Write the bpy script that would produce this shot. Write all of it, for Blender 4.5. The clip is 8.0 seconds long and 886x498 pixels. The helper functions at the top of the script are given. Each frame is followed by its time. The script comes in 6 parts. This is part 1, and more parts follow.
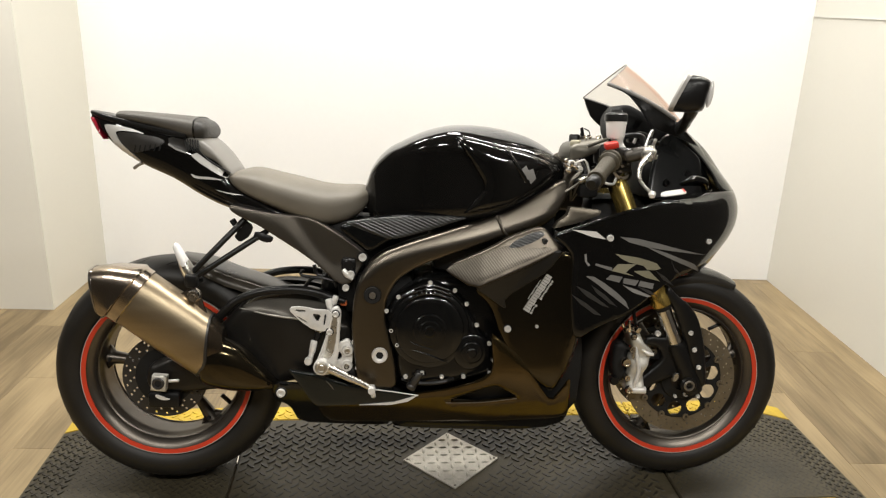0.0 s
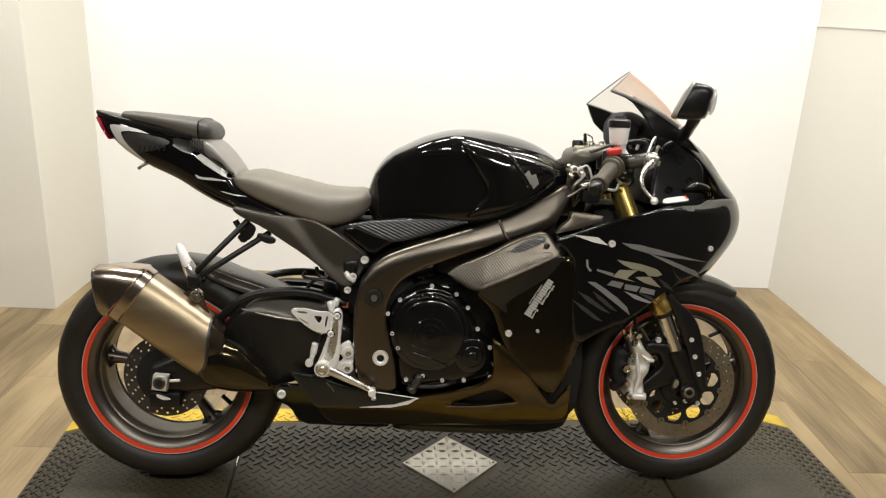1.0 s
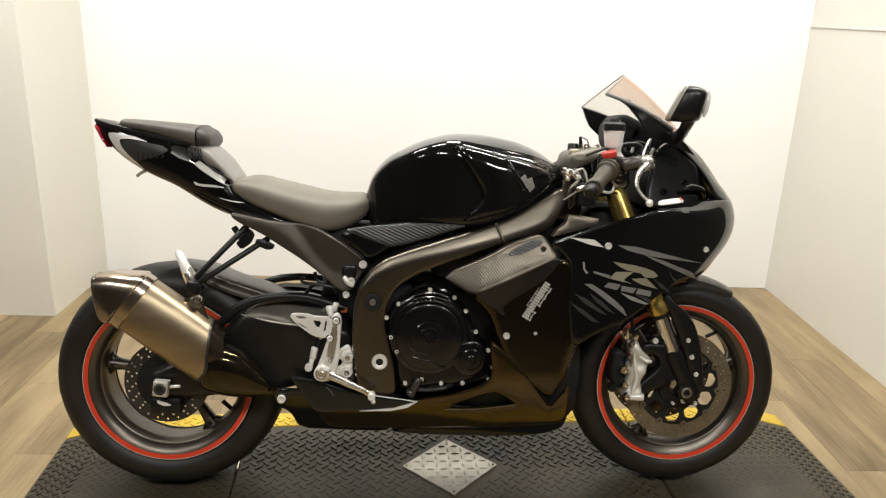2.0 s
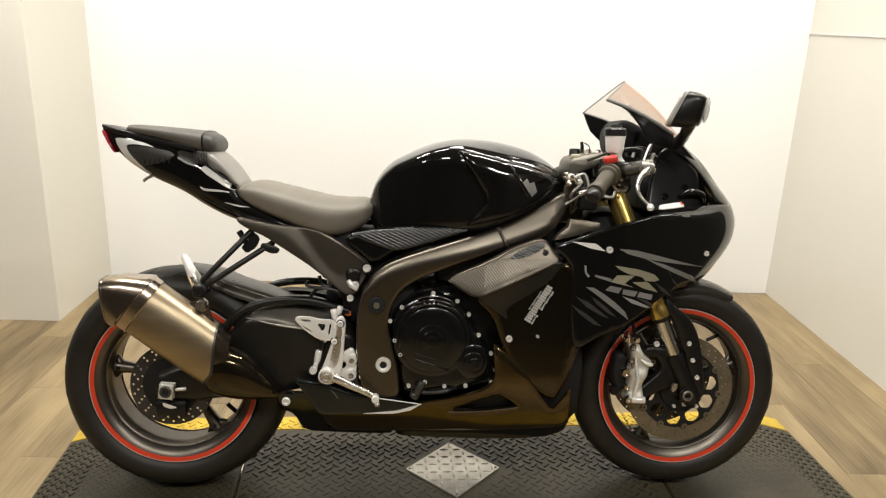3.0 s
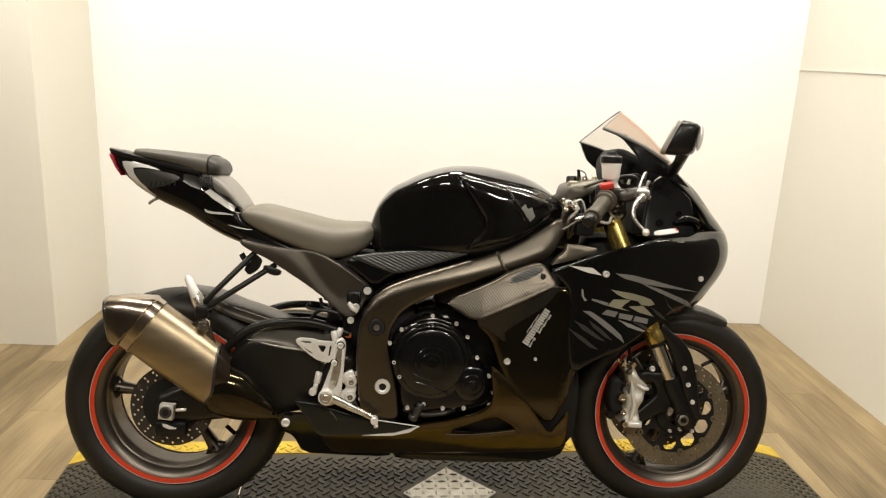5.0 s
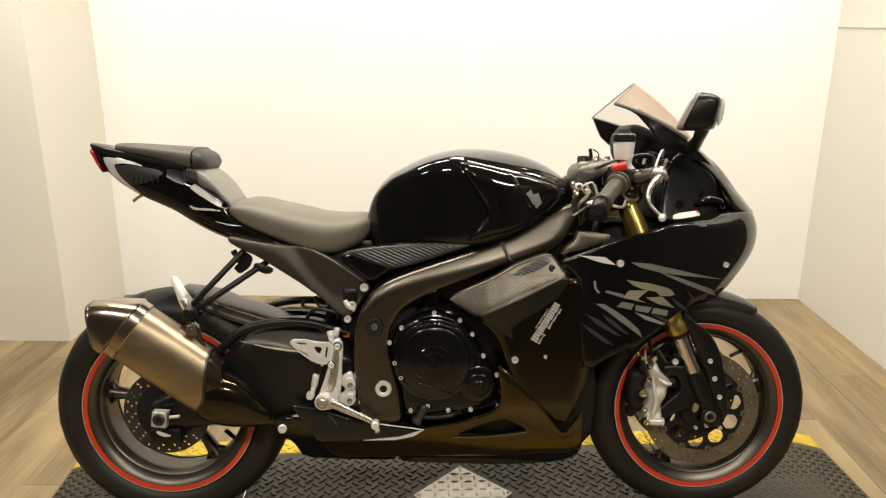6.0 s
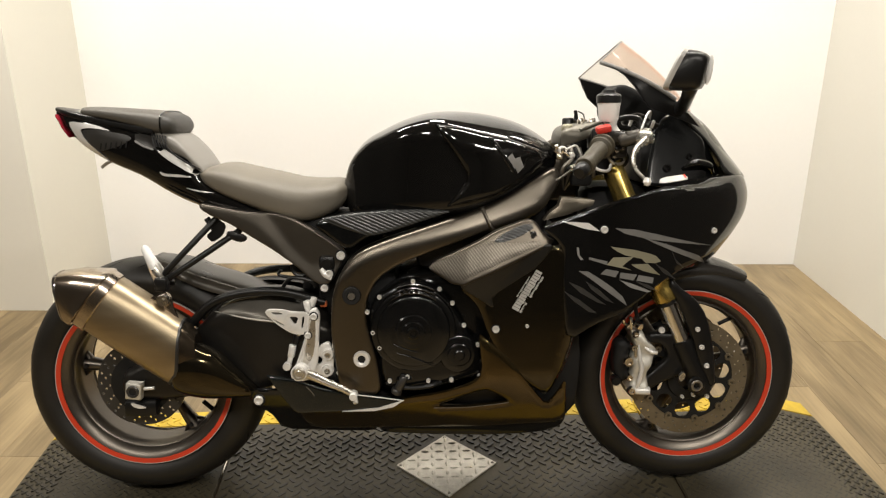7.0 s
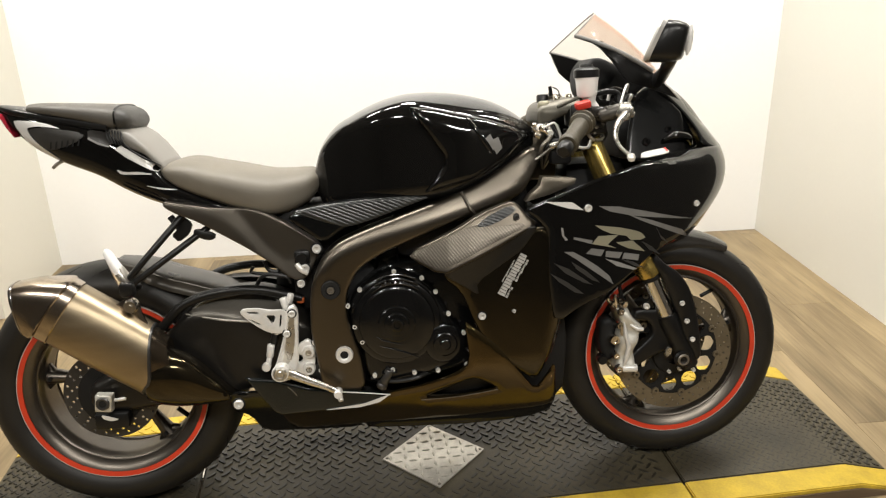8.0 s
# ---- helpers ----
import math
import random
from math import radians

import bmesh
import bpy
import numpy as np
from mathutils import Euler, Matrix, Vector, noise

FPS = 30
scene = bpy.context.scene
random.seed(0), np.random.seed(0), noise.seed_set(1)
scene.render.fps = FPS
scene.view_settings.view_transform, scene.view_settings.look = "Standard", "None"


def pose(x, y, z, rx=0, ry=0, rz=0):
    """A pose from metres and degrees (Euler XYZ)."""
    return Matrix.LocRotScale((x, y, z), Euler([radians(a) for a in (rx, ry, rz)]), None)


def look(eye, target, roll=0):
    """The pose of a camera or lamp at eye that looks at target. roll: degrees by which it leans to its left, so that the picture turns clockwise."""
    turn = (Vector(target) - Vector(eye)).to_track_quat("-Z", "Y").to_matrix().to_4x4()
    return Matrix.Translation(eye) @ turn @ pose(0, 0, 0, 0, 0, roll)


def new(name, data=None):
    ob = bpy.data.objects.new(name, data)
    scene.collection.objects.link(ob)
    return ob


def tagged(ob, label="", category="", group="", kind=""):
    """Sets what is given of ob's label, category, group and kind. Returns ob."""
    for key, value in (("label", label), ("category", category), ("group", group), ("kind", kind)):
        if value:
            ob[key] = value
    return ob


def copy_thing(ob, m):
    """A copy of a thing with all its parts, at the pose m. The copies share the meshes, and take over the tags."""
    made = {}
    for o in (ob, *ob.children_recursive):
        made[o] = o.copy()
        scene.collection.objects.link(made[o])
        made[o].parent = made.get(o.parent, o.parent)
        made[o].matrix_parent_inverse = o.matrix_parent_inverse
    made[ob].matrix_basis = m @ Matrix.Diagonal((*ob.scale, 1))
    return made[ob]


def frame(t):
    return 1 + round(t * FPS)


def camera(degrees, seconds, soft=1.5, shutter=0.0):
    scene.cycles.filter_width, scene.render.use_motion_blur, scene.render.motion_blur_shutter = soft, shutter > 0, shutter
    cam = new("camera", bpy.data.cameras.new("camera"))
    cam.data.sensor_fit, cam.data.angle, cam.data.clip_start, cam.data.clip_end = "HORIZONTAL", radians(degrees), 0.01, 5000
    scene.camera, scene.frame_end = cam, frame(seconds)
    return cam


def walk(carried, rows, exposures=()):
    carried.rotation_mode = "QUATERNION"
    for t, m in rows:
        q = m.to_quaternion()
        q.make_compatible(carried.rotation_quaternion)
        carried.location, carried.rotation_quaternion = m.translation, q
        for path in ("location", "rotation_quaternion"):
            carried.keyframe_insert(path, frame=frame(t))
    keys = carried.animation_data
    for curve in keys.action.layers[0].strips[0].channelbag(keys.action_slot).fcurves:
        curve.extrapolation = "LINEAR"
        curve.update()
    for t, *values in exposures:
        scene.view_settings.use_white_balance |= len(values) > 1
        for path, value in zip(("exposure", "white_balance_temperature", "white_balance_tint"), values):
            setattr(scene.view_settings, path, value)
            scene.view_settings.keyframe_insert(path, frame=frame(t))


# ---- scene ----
cam = camera(61.1, 8.0, soft=1.25)
PATH = [
    (0, (-0.088, -1.836, 1.277), (0.034, 0.058, 0.648), 2.0),
    (0.5, (-0.096, -1.837, 1.278), (0.029, 0.059, 0.654), 2.8),
    (1, (-0.09, -1.842, 1.276), (0.028, 0.056, 0.659), 2.7),
    (1.5, (-0.088, -1.848, 1.283), (0.037, 0.05, 0.667), 2.2),
    (3, (-0.096, -1.875, 1.282), (0.024, 0.031, 0.689), 2.1),
    (3.5, (-0.102, -1.892, 1.28), (0.019, 0.017, 0.696), 2.1),
    (4, (-0.104, -1.896, 1.284), (0.029, 0.02, 0.726), 2.1),
    (4.5, (-0.109, -1.905, 1.287), (0.034, 0.018, 0.756), 2.7),
    (4.7, (-0.112, -1.917, 1.266), (0.028, 0.015, 0.761), 3.0),
    (5.8, (-0.062, -1.821, 1.266), (0.005, 0.098, 0.706), 0.1),
    (6, (-0.016, -1.774, 1.28), (0.021, 0.139, 0.699), 0.2),
    (6.2, (0.008, -1.768, 1.268), (0.037, 0.149, 0.701), 0.9),
    (6.5, (0.034, -1.728, 1.273), (0.061, 0.168, 0.636), 0.9),
    (7, (0.036, -1.719, 1.264), (0.071, 0.166, 0.597), -0.1),
    (7.5, (0.012, -1.695, 1.27), (0.101, 0.172, 0.56), -1.0),
    (8, (-0.025, -1.653, 1.264), (0.134, 0.205, 0.54), -1.8),
]
EXPOSURES = [(0, 0.0, 6500, 10), (1.5, 0.0, 6480, 10), (3, 0.0, 6650, 10), (4.5, -0.03, 7000, 10), (6, -0.05, 7150, 10), (6.5, -0.03, 7120, 10), (7, 0.0, 6800, 11), (7.5, 0.08, 6650, 10), (8, 0.18, 6560, 10)]
walk(cam, [(t, look(eye, target, roll)) for t, eye, target, roll in PATH], EXPOSURES)

# ---- light ----
world = bpy.data.worlds.new("world")
scene.world = world
world.use_nodes = True
world.node_tree.nodes["Background"].inputs[0].default_value = (0.05, 0.048, 0.045, 1)
world.node_tree.nodes["Background"].inputs[1].default_value = 0.3


def area_lamp(name, place, target, sx, sy, watts, colour=(1.0, 0.972, 0.913)):
    data = bpy.data.lights.new(name, "AREA")
    data.shape, data.size, data.size_y, data.energy, data.color = "RECTANGLE", sx, sy, watts, colour
    ob = new(name, data)
    ob.matrix_world = look(place, target)
    return ob


SPOTS = [(-1.5, 0.62), (-0.72, 0.35), (0.06, 0.72), (0.78, 0.38), (1.45, 0.66)]
# The leftmost front lamp is added out of view to brighten the partition.
FRONT = [(-2.6, -1.7), (-1.25, -2.3), (0.12, -2.55), (1.4, -2.2)]
LAMPS = [(lx, ly, 33 if lx < -1 else 25.5, 0.62, 0.12) for lx, ly in SPOTS] + [(lx, ly, 20 if lx < -2 else 31 if lx < -1 else 38, 0.46, 0.14) for lx, ly in FRONT]
for lx, ly, watts, wide, deep in LAMPS:
    area_lamp("ceiling_lamp_light", (lx, ly, 2.74), (lx, ly, 0), wide, deep, watts)

# ---- materials ----


def material(name, colour, rough=0.5, metal=0.0, vary=0.12, scale=9.0, fine=140.0, bump=0.0, bump_scale=None,
             rough_vary=0.08, coat=0.0, stretch=(1, 1, 1), second=None, specular=0.5, tint=(1, 1, 1)):
    """A surface with variation at two scales, in object coordinates (metres)."""
    m = bpy.data.materials.new(name)
    m.use_nodes = True
    t = m.node_tree
    b = t.nodes["Principled BSDF"]
    b.inputs["Metallic"].default_value = metal
    b.inputs["Coat Weight"].default_value = coat
    b.inputs["Coat Roughness"].default_value = 0.04
    b.inputs["Specular IOR Level"].default_value = specular
    b.inputs["Specular Tint"].default_value = (*tint, 1)
    co = t.nodes.new("ShaderNodeTexCoord")
    mp = t.nodes.new("ShaderNodeMapping")
    mp.inputs["Scale"].default_value = stretch
    t.links.new(co.outputs["Object"], mp.inputs[0])
    n1, n2 = t.nodes.new("ShaderNodeTexNoise"), t.nodes.new("ShaderNodeTexNoise")
    for n, s in ((n1, scale), (n2, fine)):
        n.inputs["Scale"].default_value = s
        n.inputs["Detail"].default_value = 4
        t.links.new(mp.outputs[0], n.inputs[0])
    add = t.nodes.new("ShaderNodeMath")
    add.operation = "MULTIPLY_ADD"
    t.links.new(n2.outputs[0], add.inputs[0])
    add.inputs[1].default_value = 0.4
    t.links.new(n1.outputs[0], add.inputs[2])
    ramp = t.nodes.new("ShaderNodeMapRange")
    ramp.inputs[1].default_value, ramp.inputs[2].default_value = 0.4, 1.0
    t.links.new(add.outputs[0], ramp.inputs[0])
    mix = t.nodes.new("ShaderNodeMix")
    mix.data_type = "RGBA"
    t.links.new(ramp.outputs[0], mix.inputs[0])
    lo = [c * (1 - vary) for c in colour]
    hi = second if second else [min(1, c * (1 + vary)) for c in colour]
    mix.inputs[6].default_value, mix.inputs[7].default_value = (*lo, 1), (*hi, 1)
    t.links.new(mix.outputs[2], b.inputs["Base Color"])
    rr = t.nodes.new("ShaderNodeMapRange")
    rr.inputs[3].default_value, rr.inputs[4].default_value = max(0.02, rough - rough_vary), min(1, rough + rough_vary)
    t.links.new(n1.outputs[0], rr.inputs[0])
    t.links.new(rr.outputs[0], b.inputs["Roughness"])
    if bump:
        bn = t.nodes.new("ShaderNodeTexNoise")
        bn.inputs["Scale"].default_value = bump_scale or fine
        t.links.new(mp.outputs[0], bn.inputs[0])
        bp = t.nodes.new("ShaderNodeBump")
        bp.inputs["Strength"].default_value = bump
        bp.inputs["Distance"].default_value = 0.002
        t.links.new(bn.outputs[0], bp.inputs["Height"])
        t.links.new(bp.outputs[0], b.inputs["Normal"])
    return m


def ribbed(name, dark, light, angle, per_metre, rough=0.3, metal=0.0, relief=0.35, coat=0.08):
    """Woven carbon look: slanted bands of dark and light weave."""
    m = material(name, dark, rough, metal, coat=coat)
    t = m.node_tree
    b = t.nodes["Principled BSDF"]
    co = t.nodes.new("ShaderNodeTexCoord")
    mp = t.nodes.new("ShaderNodeMapping")
    mp.inputs["Rotation"].default_value = (0, radians(angle), 0)
    t.links.new(co.outputs["Object"], mp.inputs[0])
    w = t.nodes.new("ShaderNodeTexWave")
    w.inputs["Scale"].default_value = per_metre / 3.1416
    w.inputs["Distortion"].default_value = 0.25
    w.inputs["Detail Scale"].default_value = 6
    t.links.new(mp.outputs[0], w.inputs[0])
    mix = t.nodes.new("ShaderNodeMix")
    mix.data_type = "RGBA"
    mix.inputs[6].default_value, mix.inputs[7].default_value = (*dark, 1), (*light, 1)
    t.links.new(w.outputs["Fac"], mix.inputs[0])
    t.links.new(mix.outputs[2], b.inputs["Base Color"])
    bp = t.nodes.new("ShaderNodeBump")
    bp.inputs["Strength"].default_value, bp.inputs["Distance"].default_value = relief, 0.002
    t.links.new(w.outputs["Fac"], bp.inputs["Height"])
    t.links.new(bp.outputs[0], b.inputs["Normal"])
    return m


def clear(name, tint, gloss=0.06, rough=0.03):
    m = bpy.data.materials.new(name)
    m.use_nodes = True
    t = m.node_tree
    t.nodes.remove(t.nodes["Principled BSDF"])
    tr, gl, mx = t.nodes.new("ShaderNodeBsdfTransparent"), t.nodes.new("ShaderNodeBsdfGlossy"), t.nodes.new("ShaderNodeMixShader")
    tr.inputs[0].default_value = (*tint, 1)
    gl.inputs["Roughness"].default_value = rough
    mx.inputs[0].default_value = gloss
    t.links.new(tr.outputs[0], mx.inputs[1])
    t.links.new(gl.outputs[0], mx.inputs[2])
    t.links.new(mx.outputs[0], t.nodes["Material Output"].inputs[0])
    return m


# One white bay: side and return walls carry their shade in a darker colour.
WALL_RETURN = material("shaded_return_wall_white", (0.665, 0.648, 0.578), 0.55, vary=0.02, scale=1.5, fine=60, bump=0.08, bump_scale=220)
WALL_SIDE = material("shaded_side_wall_white", (0.685, 0.67, 0.61), 0.55, vary=0.02, scale=1.5, fine=60, bump=0.08, bump_scale=220)
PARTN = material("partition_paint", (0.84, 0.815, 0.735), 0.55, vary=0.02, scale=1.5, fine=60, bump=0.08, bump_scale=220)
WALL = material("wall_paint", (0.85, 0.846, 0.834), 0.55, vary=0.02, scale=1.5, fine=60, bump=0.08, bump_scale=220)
BACKROOM = material("unseen_dark_wall", (0.055, 0.05, 0.043), 0.7, vary=0.1, scale=1.2)
CEILING = material("dark_ceiling", (0.15, 0.142, 0.13), 0.85, vary=0.1, scale=2)
SEAM = material("grey_seam", (0.60, 0.585, 0.56), 0.6, vary=0.1)
RUBBER = material("mat_rubber", (0.028, 0.0228, 0.014), 0.5, vary=0.25, scale=5, fine=90, second=(0.080, 0.066, 0.038), bump=0.25, bump_scale=300)
TREADM = material("tread_rubber", (0.013, 0.011, 0.0075), 0.38, vary=0.2, scale=6, fine=90, second=(0.032, 0.027, 0.018), specular=0.6)
YELLOW = material("safety_yellow", (0.46, 0.31, 0.03), 0.55, vary=0.15, scale=16, fine=160, second=(0.68, 0.48, 0.045), bump=0.15)
PLATE = material("tread_plate", (0.60, 0.56, 0.49), 0.42, 0.55, vary=0.3, scale=22, fine=160, second=(0.78, 0.745, 0.67), bump=0.25, bump_scale=260)
GLOSS = material("gloss_black_paint", (0.0052, 0.0050, 0.0047), 0.07, vary=0.15, rough_vary=0.03, specular=0.5, scale=5)
SATIN = material("satin_black_plastic", (0.0075, 0.0072, 0.007), 0.33, vary=0.2, specular=0.35, bump=0.05, bump_scale=500)
MATTE = material("matt_black_plastic", (0.009, 0.009, 0.009), 0.6, vary=0.2, specular=0.3, bump=0.1, bump_scale=500)
FRAME = material("bronze_grey_frame_paint", (0.125, 0.110, 0.090), 0.33, 1.0, vary=0.12, scale=7, fine=400, rough_vary=0.05)
COVER = material("graphite_side_cover", (0.098, 0.087, 0.072), 0.38, 0.85, vary=0.12, scale=7, fine=400)
ENGINE = material("engine_black_paint", (0.0050, 0.0050, 0.0050), 0.15, 0.0, specular=0.5, vary=0.25, scale=20, bump=0.05, bump_scale=300)
# Gold specular tint stands in for the floor and mat edge reflected in black paint.
BELLY = material("gold_reflection_belly_black", (0.011, 0.008, 0.0035), 0.12, specular=0.95, tint=(1.0, 0.72, 0.34), vary=0.15, rough_vary=0.03)
SEATM = material("black_seat_vinyl", (0.145, 0.128, 0.10), 0.5, vary=0.15, scale=12, fine=500, bump=0.3, bump_scale=700)
PILLM = material("dark_pillion_vinyl", (0.075, 0.068, 0.057), 0.5, vary=0.15, scale=12, fine=500, bump=0.3, bump_scale=700)
TYRE = material("tyre_rubber", (0.0115, 0.0100, 0.0080), 0.5, specular=0.42, vary=0.3, scale=10, fine=160, bump=0.12, bump_scale=200)
RIM = material("dark_bronze_rim", (0.128, 0.113, 0.096), 0.34, 0.85, vary=0.14)
RED = material("red_rim_tape", (0.62, 0.05, 0.018), 0.4, vary=0.08)
WHITE = material("white_tape", (0.46, 0.40, 0.37), 0.4, vary=0.08)
CAPM = material("titanium_end_cap", (0.44, 0.37, 0.295), 0.2, 1.0, vary=0.12, scale=10, fine=260, rough_vary=0.06)
# The blue of a reflection, put into the base colour of the outlet lip.
BLUED = material("blue_reflection_steel", (0.50, 0.53, 0.60), 0.2, 1.0, vary=0.25, scale=30, second=(0.55, 0.47, 0.38))
COLLAR = material("dark_polished_collar", (0.10, 0.078, 0.055), 0.16, 0.9, vary=0.2, scale=25)
TITAN = material("brushed_titanium", (0.355, 0.288, 0.194), 0.4, 1.0, vary=0.14, scale=6, fine=220, rough_vary=0.06, stretch=(1, 1, 6))
STEEL = material("polished_steel", (0.74, 0.68, 0.60), 0.2, 1.0, vary=0.1, rough_vary=0.06)
CHROME = material("chrome_tube", (0.72, 0.70, 0.67), 0.1, 1.0, vary=0.05)
# Warm specular tint again strengthens the floor's reflection.
MIDP = material("warm_reflection_black_paint", (0.005, 0.0042, 0.0030), 0.10, vary=0.15, rough_vary=0.03, specular=0.62, tint=(1.0, 0.80, 0.44))
HUG = material("grey_mudguard_plastic", (0.058, 0.050, 0.039), 0.3, 0.2, vary=0.25, scale=14, fine=300)
# Swingarm facet and edges: lamp light and ridge highlight put into paler colours.
ARMF = material("pale_lit_facet", (0.125, 0.116, 0.10), 0.38, 0.5, vary=0.2, scale=12, fine=260)
ARME = material("arm_edge_highlight", (0.30, 0.285, 0.25), 0.35, 0.5, vary=0.2, scale=20)
STICK = material("sticker_print", (0.42, 0.41, 0.385), 0.45, vary=0.15, scale=60)
ALUD = material("bare_forged_aluminium", (0.66, 0.63, 0.57), 0.28, 0.95, vary=0.15, scale=40, bump=0.15, bump_scale=150)
ALU = material("machined_aluminium", (0.80, 0.785, 0.75), 0.34, 0.3, vary=0.12, scale=30, bump=0.08, bump_scale=120)
GOLD = material("gold_anodised_tube", (0.62, 0.45, 0.13), 0.25, 0.9, vary=0.1, scale=15)
DARKDISC = material("dark_disc_steel", (0.07, 0.068, 0.066), 0.35, 0.7, vary=0.15, scale=18)
DISC = material("brake_disc_steel", (0.25, 0.23, 0.2), 0.38, 0.8, vary=0.15, scale=18)
BRONZE = material("aged_disc_bronze", (0.22, 0.185, 0.13), 0.42, 0.7, vary=0.2, scale=18)
SILVER = material("silver_paint", (0.72, 0.71, 0.69), 0.35, 0.2, vary=0.06)
GREY = material("grey_decal", (0.24, 0.235, 0.225), 0.35, vary=0.06)
DIMGREY = material("dim_grey_decal", (0.035, 0.034, 0.032), 0.3, vary=0.1)
SLASH = material("pale_grey_paint", (0.17, 0.167, 0.16), 0.35, vary=0.15, scale=20)
OLIVE = material("champagne_decal", (0.235, 0.22, 0.155), 0.38, vary=0.1)
LIGHT = material("white_decal", (0.7, 0.69, 0.66), 0.4, vary=0.05)
REDL = material("red_lens", (0.32, 0.015, 0.03), 0.2, vary=0.1)
REDP = material("red_plastic", (0.55, 0.03, 0.018), 0.4, vary=0.08)
BEZEL = material("pale_mirror_edge", (0.42, 0.41, 0.39), 0.3, vary=0.05)
LENS = material("clear_lens", (0.75, 0.74, 0.72), 0.12, 0.1, vary=0.05)
MILKY = material("milky_reservoir", (0.86, 0.84, 0.81), 0.3, vary=0.04)
ARMP = material("satin_dark_arm_paint", (0.045, 0.042, 0.038), 0.32, 0.8, vary=0.12, fine=300)
SKY_TINT = material("petrol_heel_panel", (0.0055, 0.008, 0.008), 0.2, vary=0.15, coat=0.15)
BLUEM = material("mirror_glass", (0.9, 0.9, 0.9), 0.02, 1.0, vary=0.02)
PADM = material("black_pad_vinyl", (0.028, 0.026, 0.022), 0.45, vary=0.2, scale=14, fine=500, bump=0.3, bump_scale=700)
BLADE = material("grey_tail_paint", (0.42, 0.41, 0.385), 0.35, 0.2, vary=0.1)
HUMP = material("satin_grey_hump", (0.19, 0.178, 0.158), 0.38, vary=0.1, fine=400)
GROOVE = material("groove_rubber", (0.004, 0.004, 0.004), 0.8, vary=0.1)
TAN = material("tan_grey_casting", (0.10, 0.092, 0.074), 0.42, 0.6, vary=0.15, scale=25, bump=0.08, bump_scale=200)
GUARD = material("dark_semi_gloss_plastic", (0.028, 0.025, 0.021), 0.2, vary=0.15, specular=0.7)
GRIP = material("grip_rubber", (0.050, 0.041, 0.024), 0.5, vary=0.2, bump=0.3, bump_scale=600)
PERCH = material("grey_perch_casting", (0.075, 0.068, 0.058), 0.4, 0.4, vary=0.2, scale=40)
DUCT = material("satin_bronze_duct", (0.105, 0.09, 0.068), 0.36, 0.7, vary=0.1, fine=400)
CASTAL = material("pale_cast_aluminium", (0.60, 0.58, 0.52), 0.42, 0.45, vary=0.2, scale=45, bump=0.2, bump_scale=180)
CAPTAN = material("pale_tan_cap", (0.26, 0.24, 0.17), 0.45, 0.4, vary=0.15, scale=30)
CARBON = ribbed("carbon_weave", (0.006, 0.007, 0.007), (0.045, 0.047, 0.047), 66, 135)
INSERT = material("dark_grey_insert", (0.035, 0.033, 0.030), 0.36, vary=0.25, scale=30, fine=260)

CARBONL = ribbed("light_carbon_weave", (0.075, 0.066, 0.054), (0.135, 0.119, 0.097), 38, 170, 0.36, 0.8, 0.10, 0.0)
INFILL = material("satin_titanium_paint", (0.088, 0.076, 0.061), 0.35, 0.95, vary=0.1, scale=6, fine=400)
LOWF = material("dark_bronze_facet", (0.012, 0.0105, 0.0085), 0.36, vary=0.15, specular=0.35)
PANELB = material("deep_black_plastic", (0.004, 0.0042, 0.0042), 0.14, vary=0.2, specular=0.4)
SCREENG = clear("clear_grey_screen", (0.915, 0.905, 0.885), 0.005)
SCREEN = clear("smoked_screen", (0.92, 0.85, 0.81), 0.005)

# ---- mesh helpers ----


def part(name, bm, mat, parent, label="", sharp=40):
    """Links a bmesh as one mesh object under a thing or a part."""
    me = bpy.data.meshes.new(name)
    bmesh.ops.recalc_face_normals(bm, faces=bm.faces)
    bm.to_mesh(me)
    bm.free()
    me.shade_smooth()
    me.set_sharp_from_angle(angle=radians(sharp))
    me.materials.append(mat)
    ob = new(name, me)
    ob.parent = parent
    if label:
        tagged(ob, label)
    return ob


def thing(name, label, category, group="", kind="", m=None):
    ob = new(name)
    ob.empty_display_size = 0.1
    if m is not None:
        ob.matrix_world = m
    return tagged(ob, label, category, group, kind)


def rounded(outline, times=2, cut=0.2):
    """Corner cutting of a closed outline."""
    pts = [Vector((a, b)) for a, b in outline]
    for _ in range(times):
        out = []
        for i, p in enumerate(pts):
            q = pts[(i + 1) % len(pts)]
            out += [p.lerp(q, cut), p.lerp(q, 1 - cut)]
        pts = out
    return pts


def resample(pts, step):
    out = []
    for i, p in enumerate(pts):
        q = pts[(i + 1) % len(pts)]
        n = max(1, int((q - p).length / step))
        out += [p.lerp(q, k / n) for k in range(n)]
    return out


def inside(pts, q):
    hit = False
    for i, p in enumerate(pts):
        r = pts[i - 1]
        if (p[1] > q[1]) != (r[1] > q[1]) and q[0] < (r[0] - p[0]) * (q[1] - p[1]) / (r[1] - p[1]) + p[0]:
            hit = not hit
    return hit


def edge_distance(pts, qs):
    a = np.array([tuple(p) for p in pts])
    b = np.roll(a, -1, axis=0)
    d = b - a
    ll = np.maximum((d * d).sum(1), 1e-12)
    q = np.array([tuple(v) for v in qs])
    t = np.clip(((q[:, None, :] - a[None]) * d[None]).sum(2) / ll[None], 0, 1)
    near = a[None] + t[..., None] * d[None]
    return np.sqrt(((q[:, None, :] - near) ** 2).sum(2)).min(1)


from mathutils.geometry import delaunay_2d_cdt


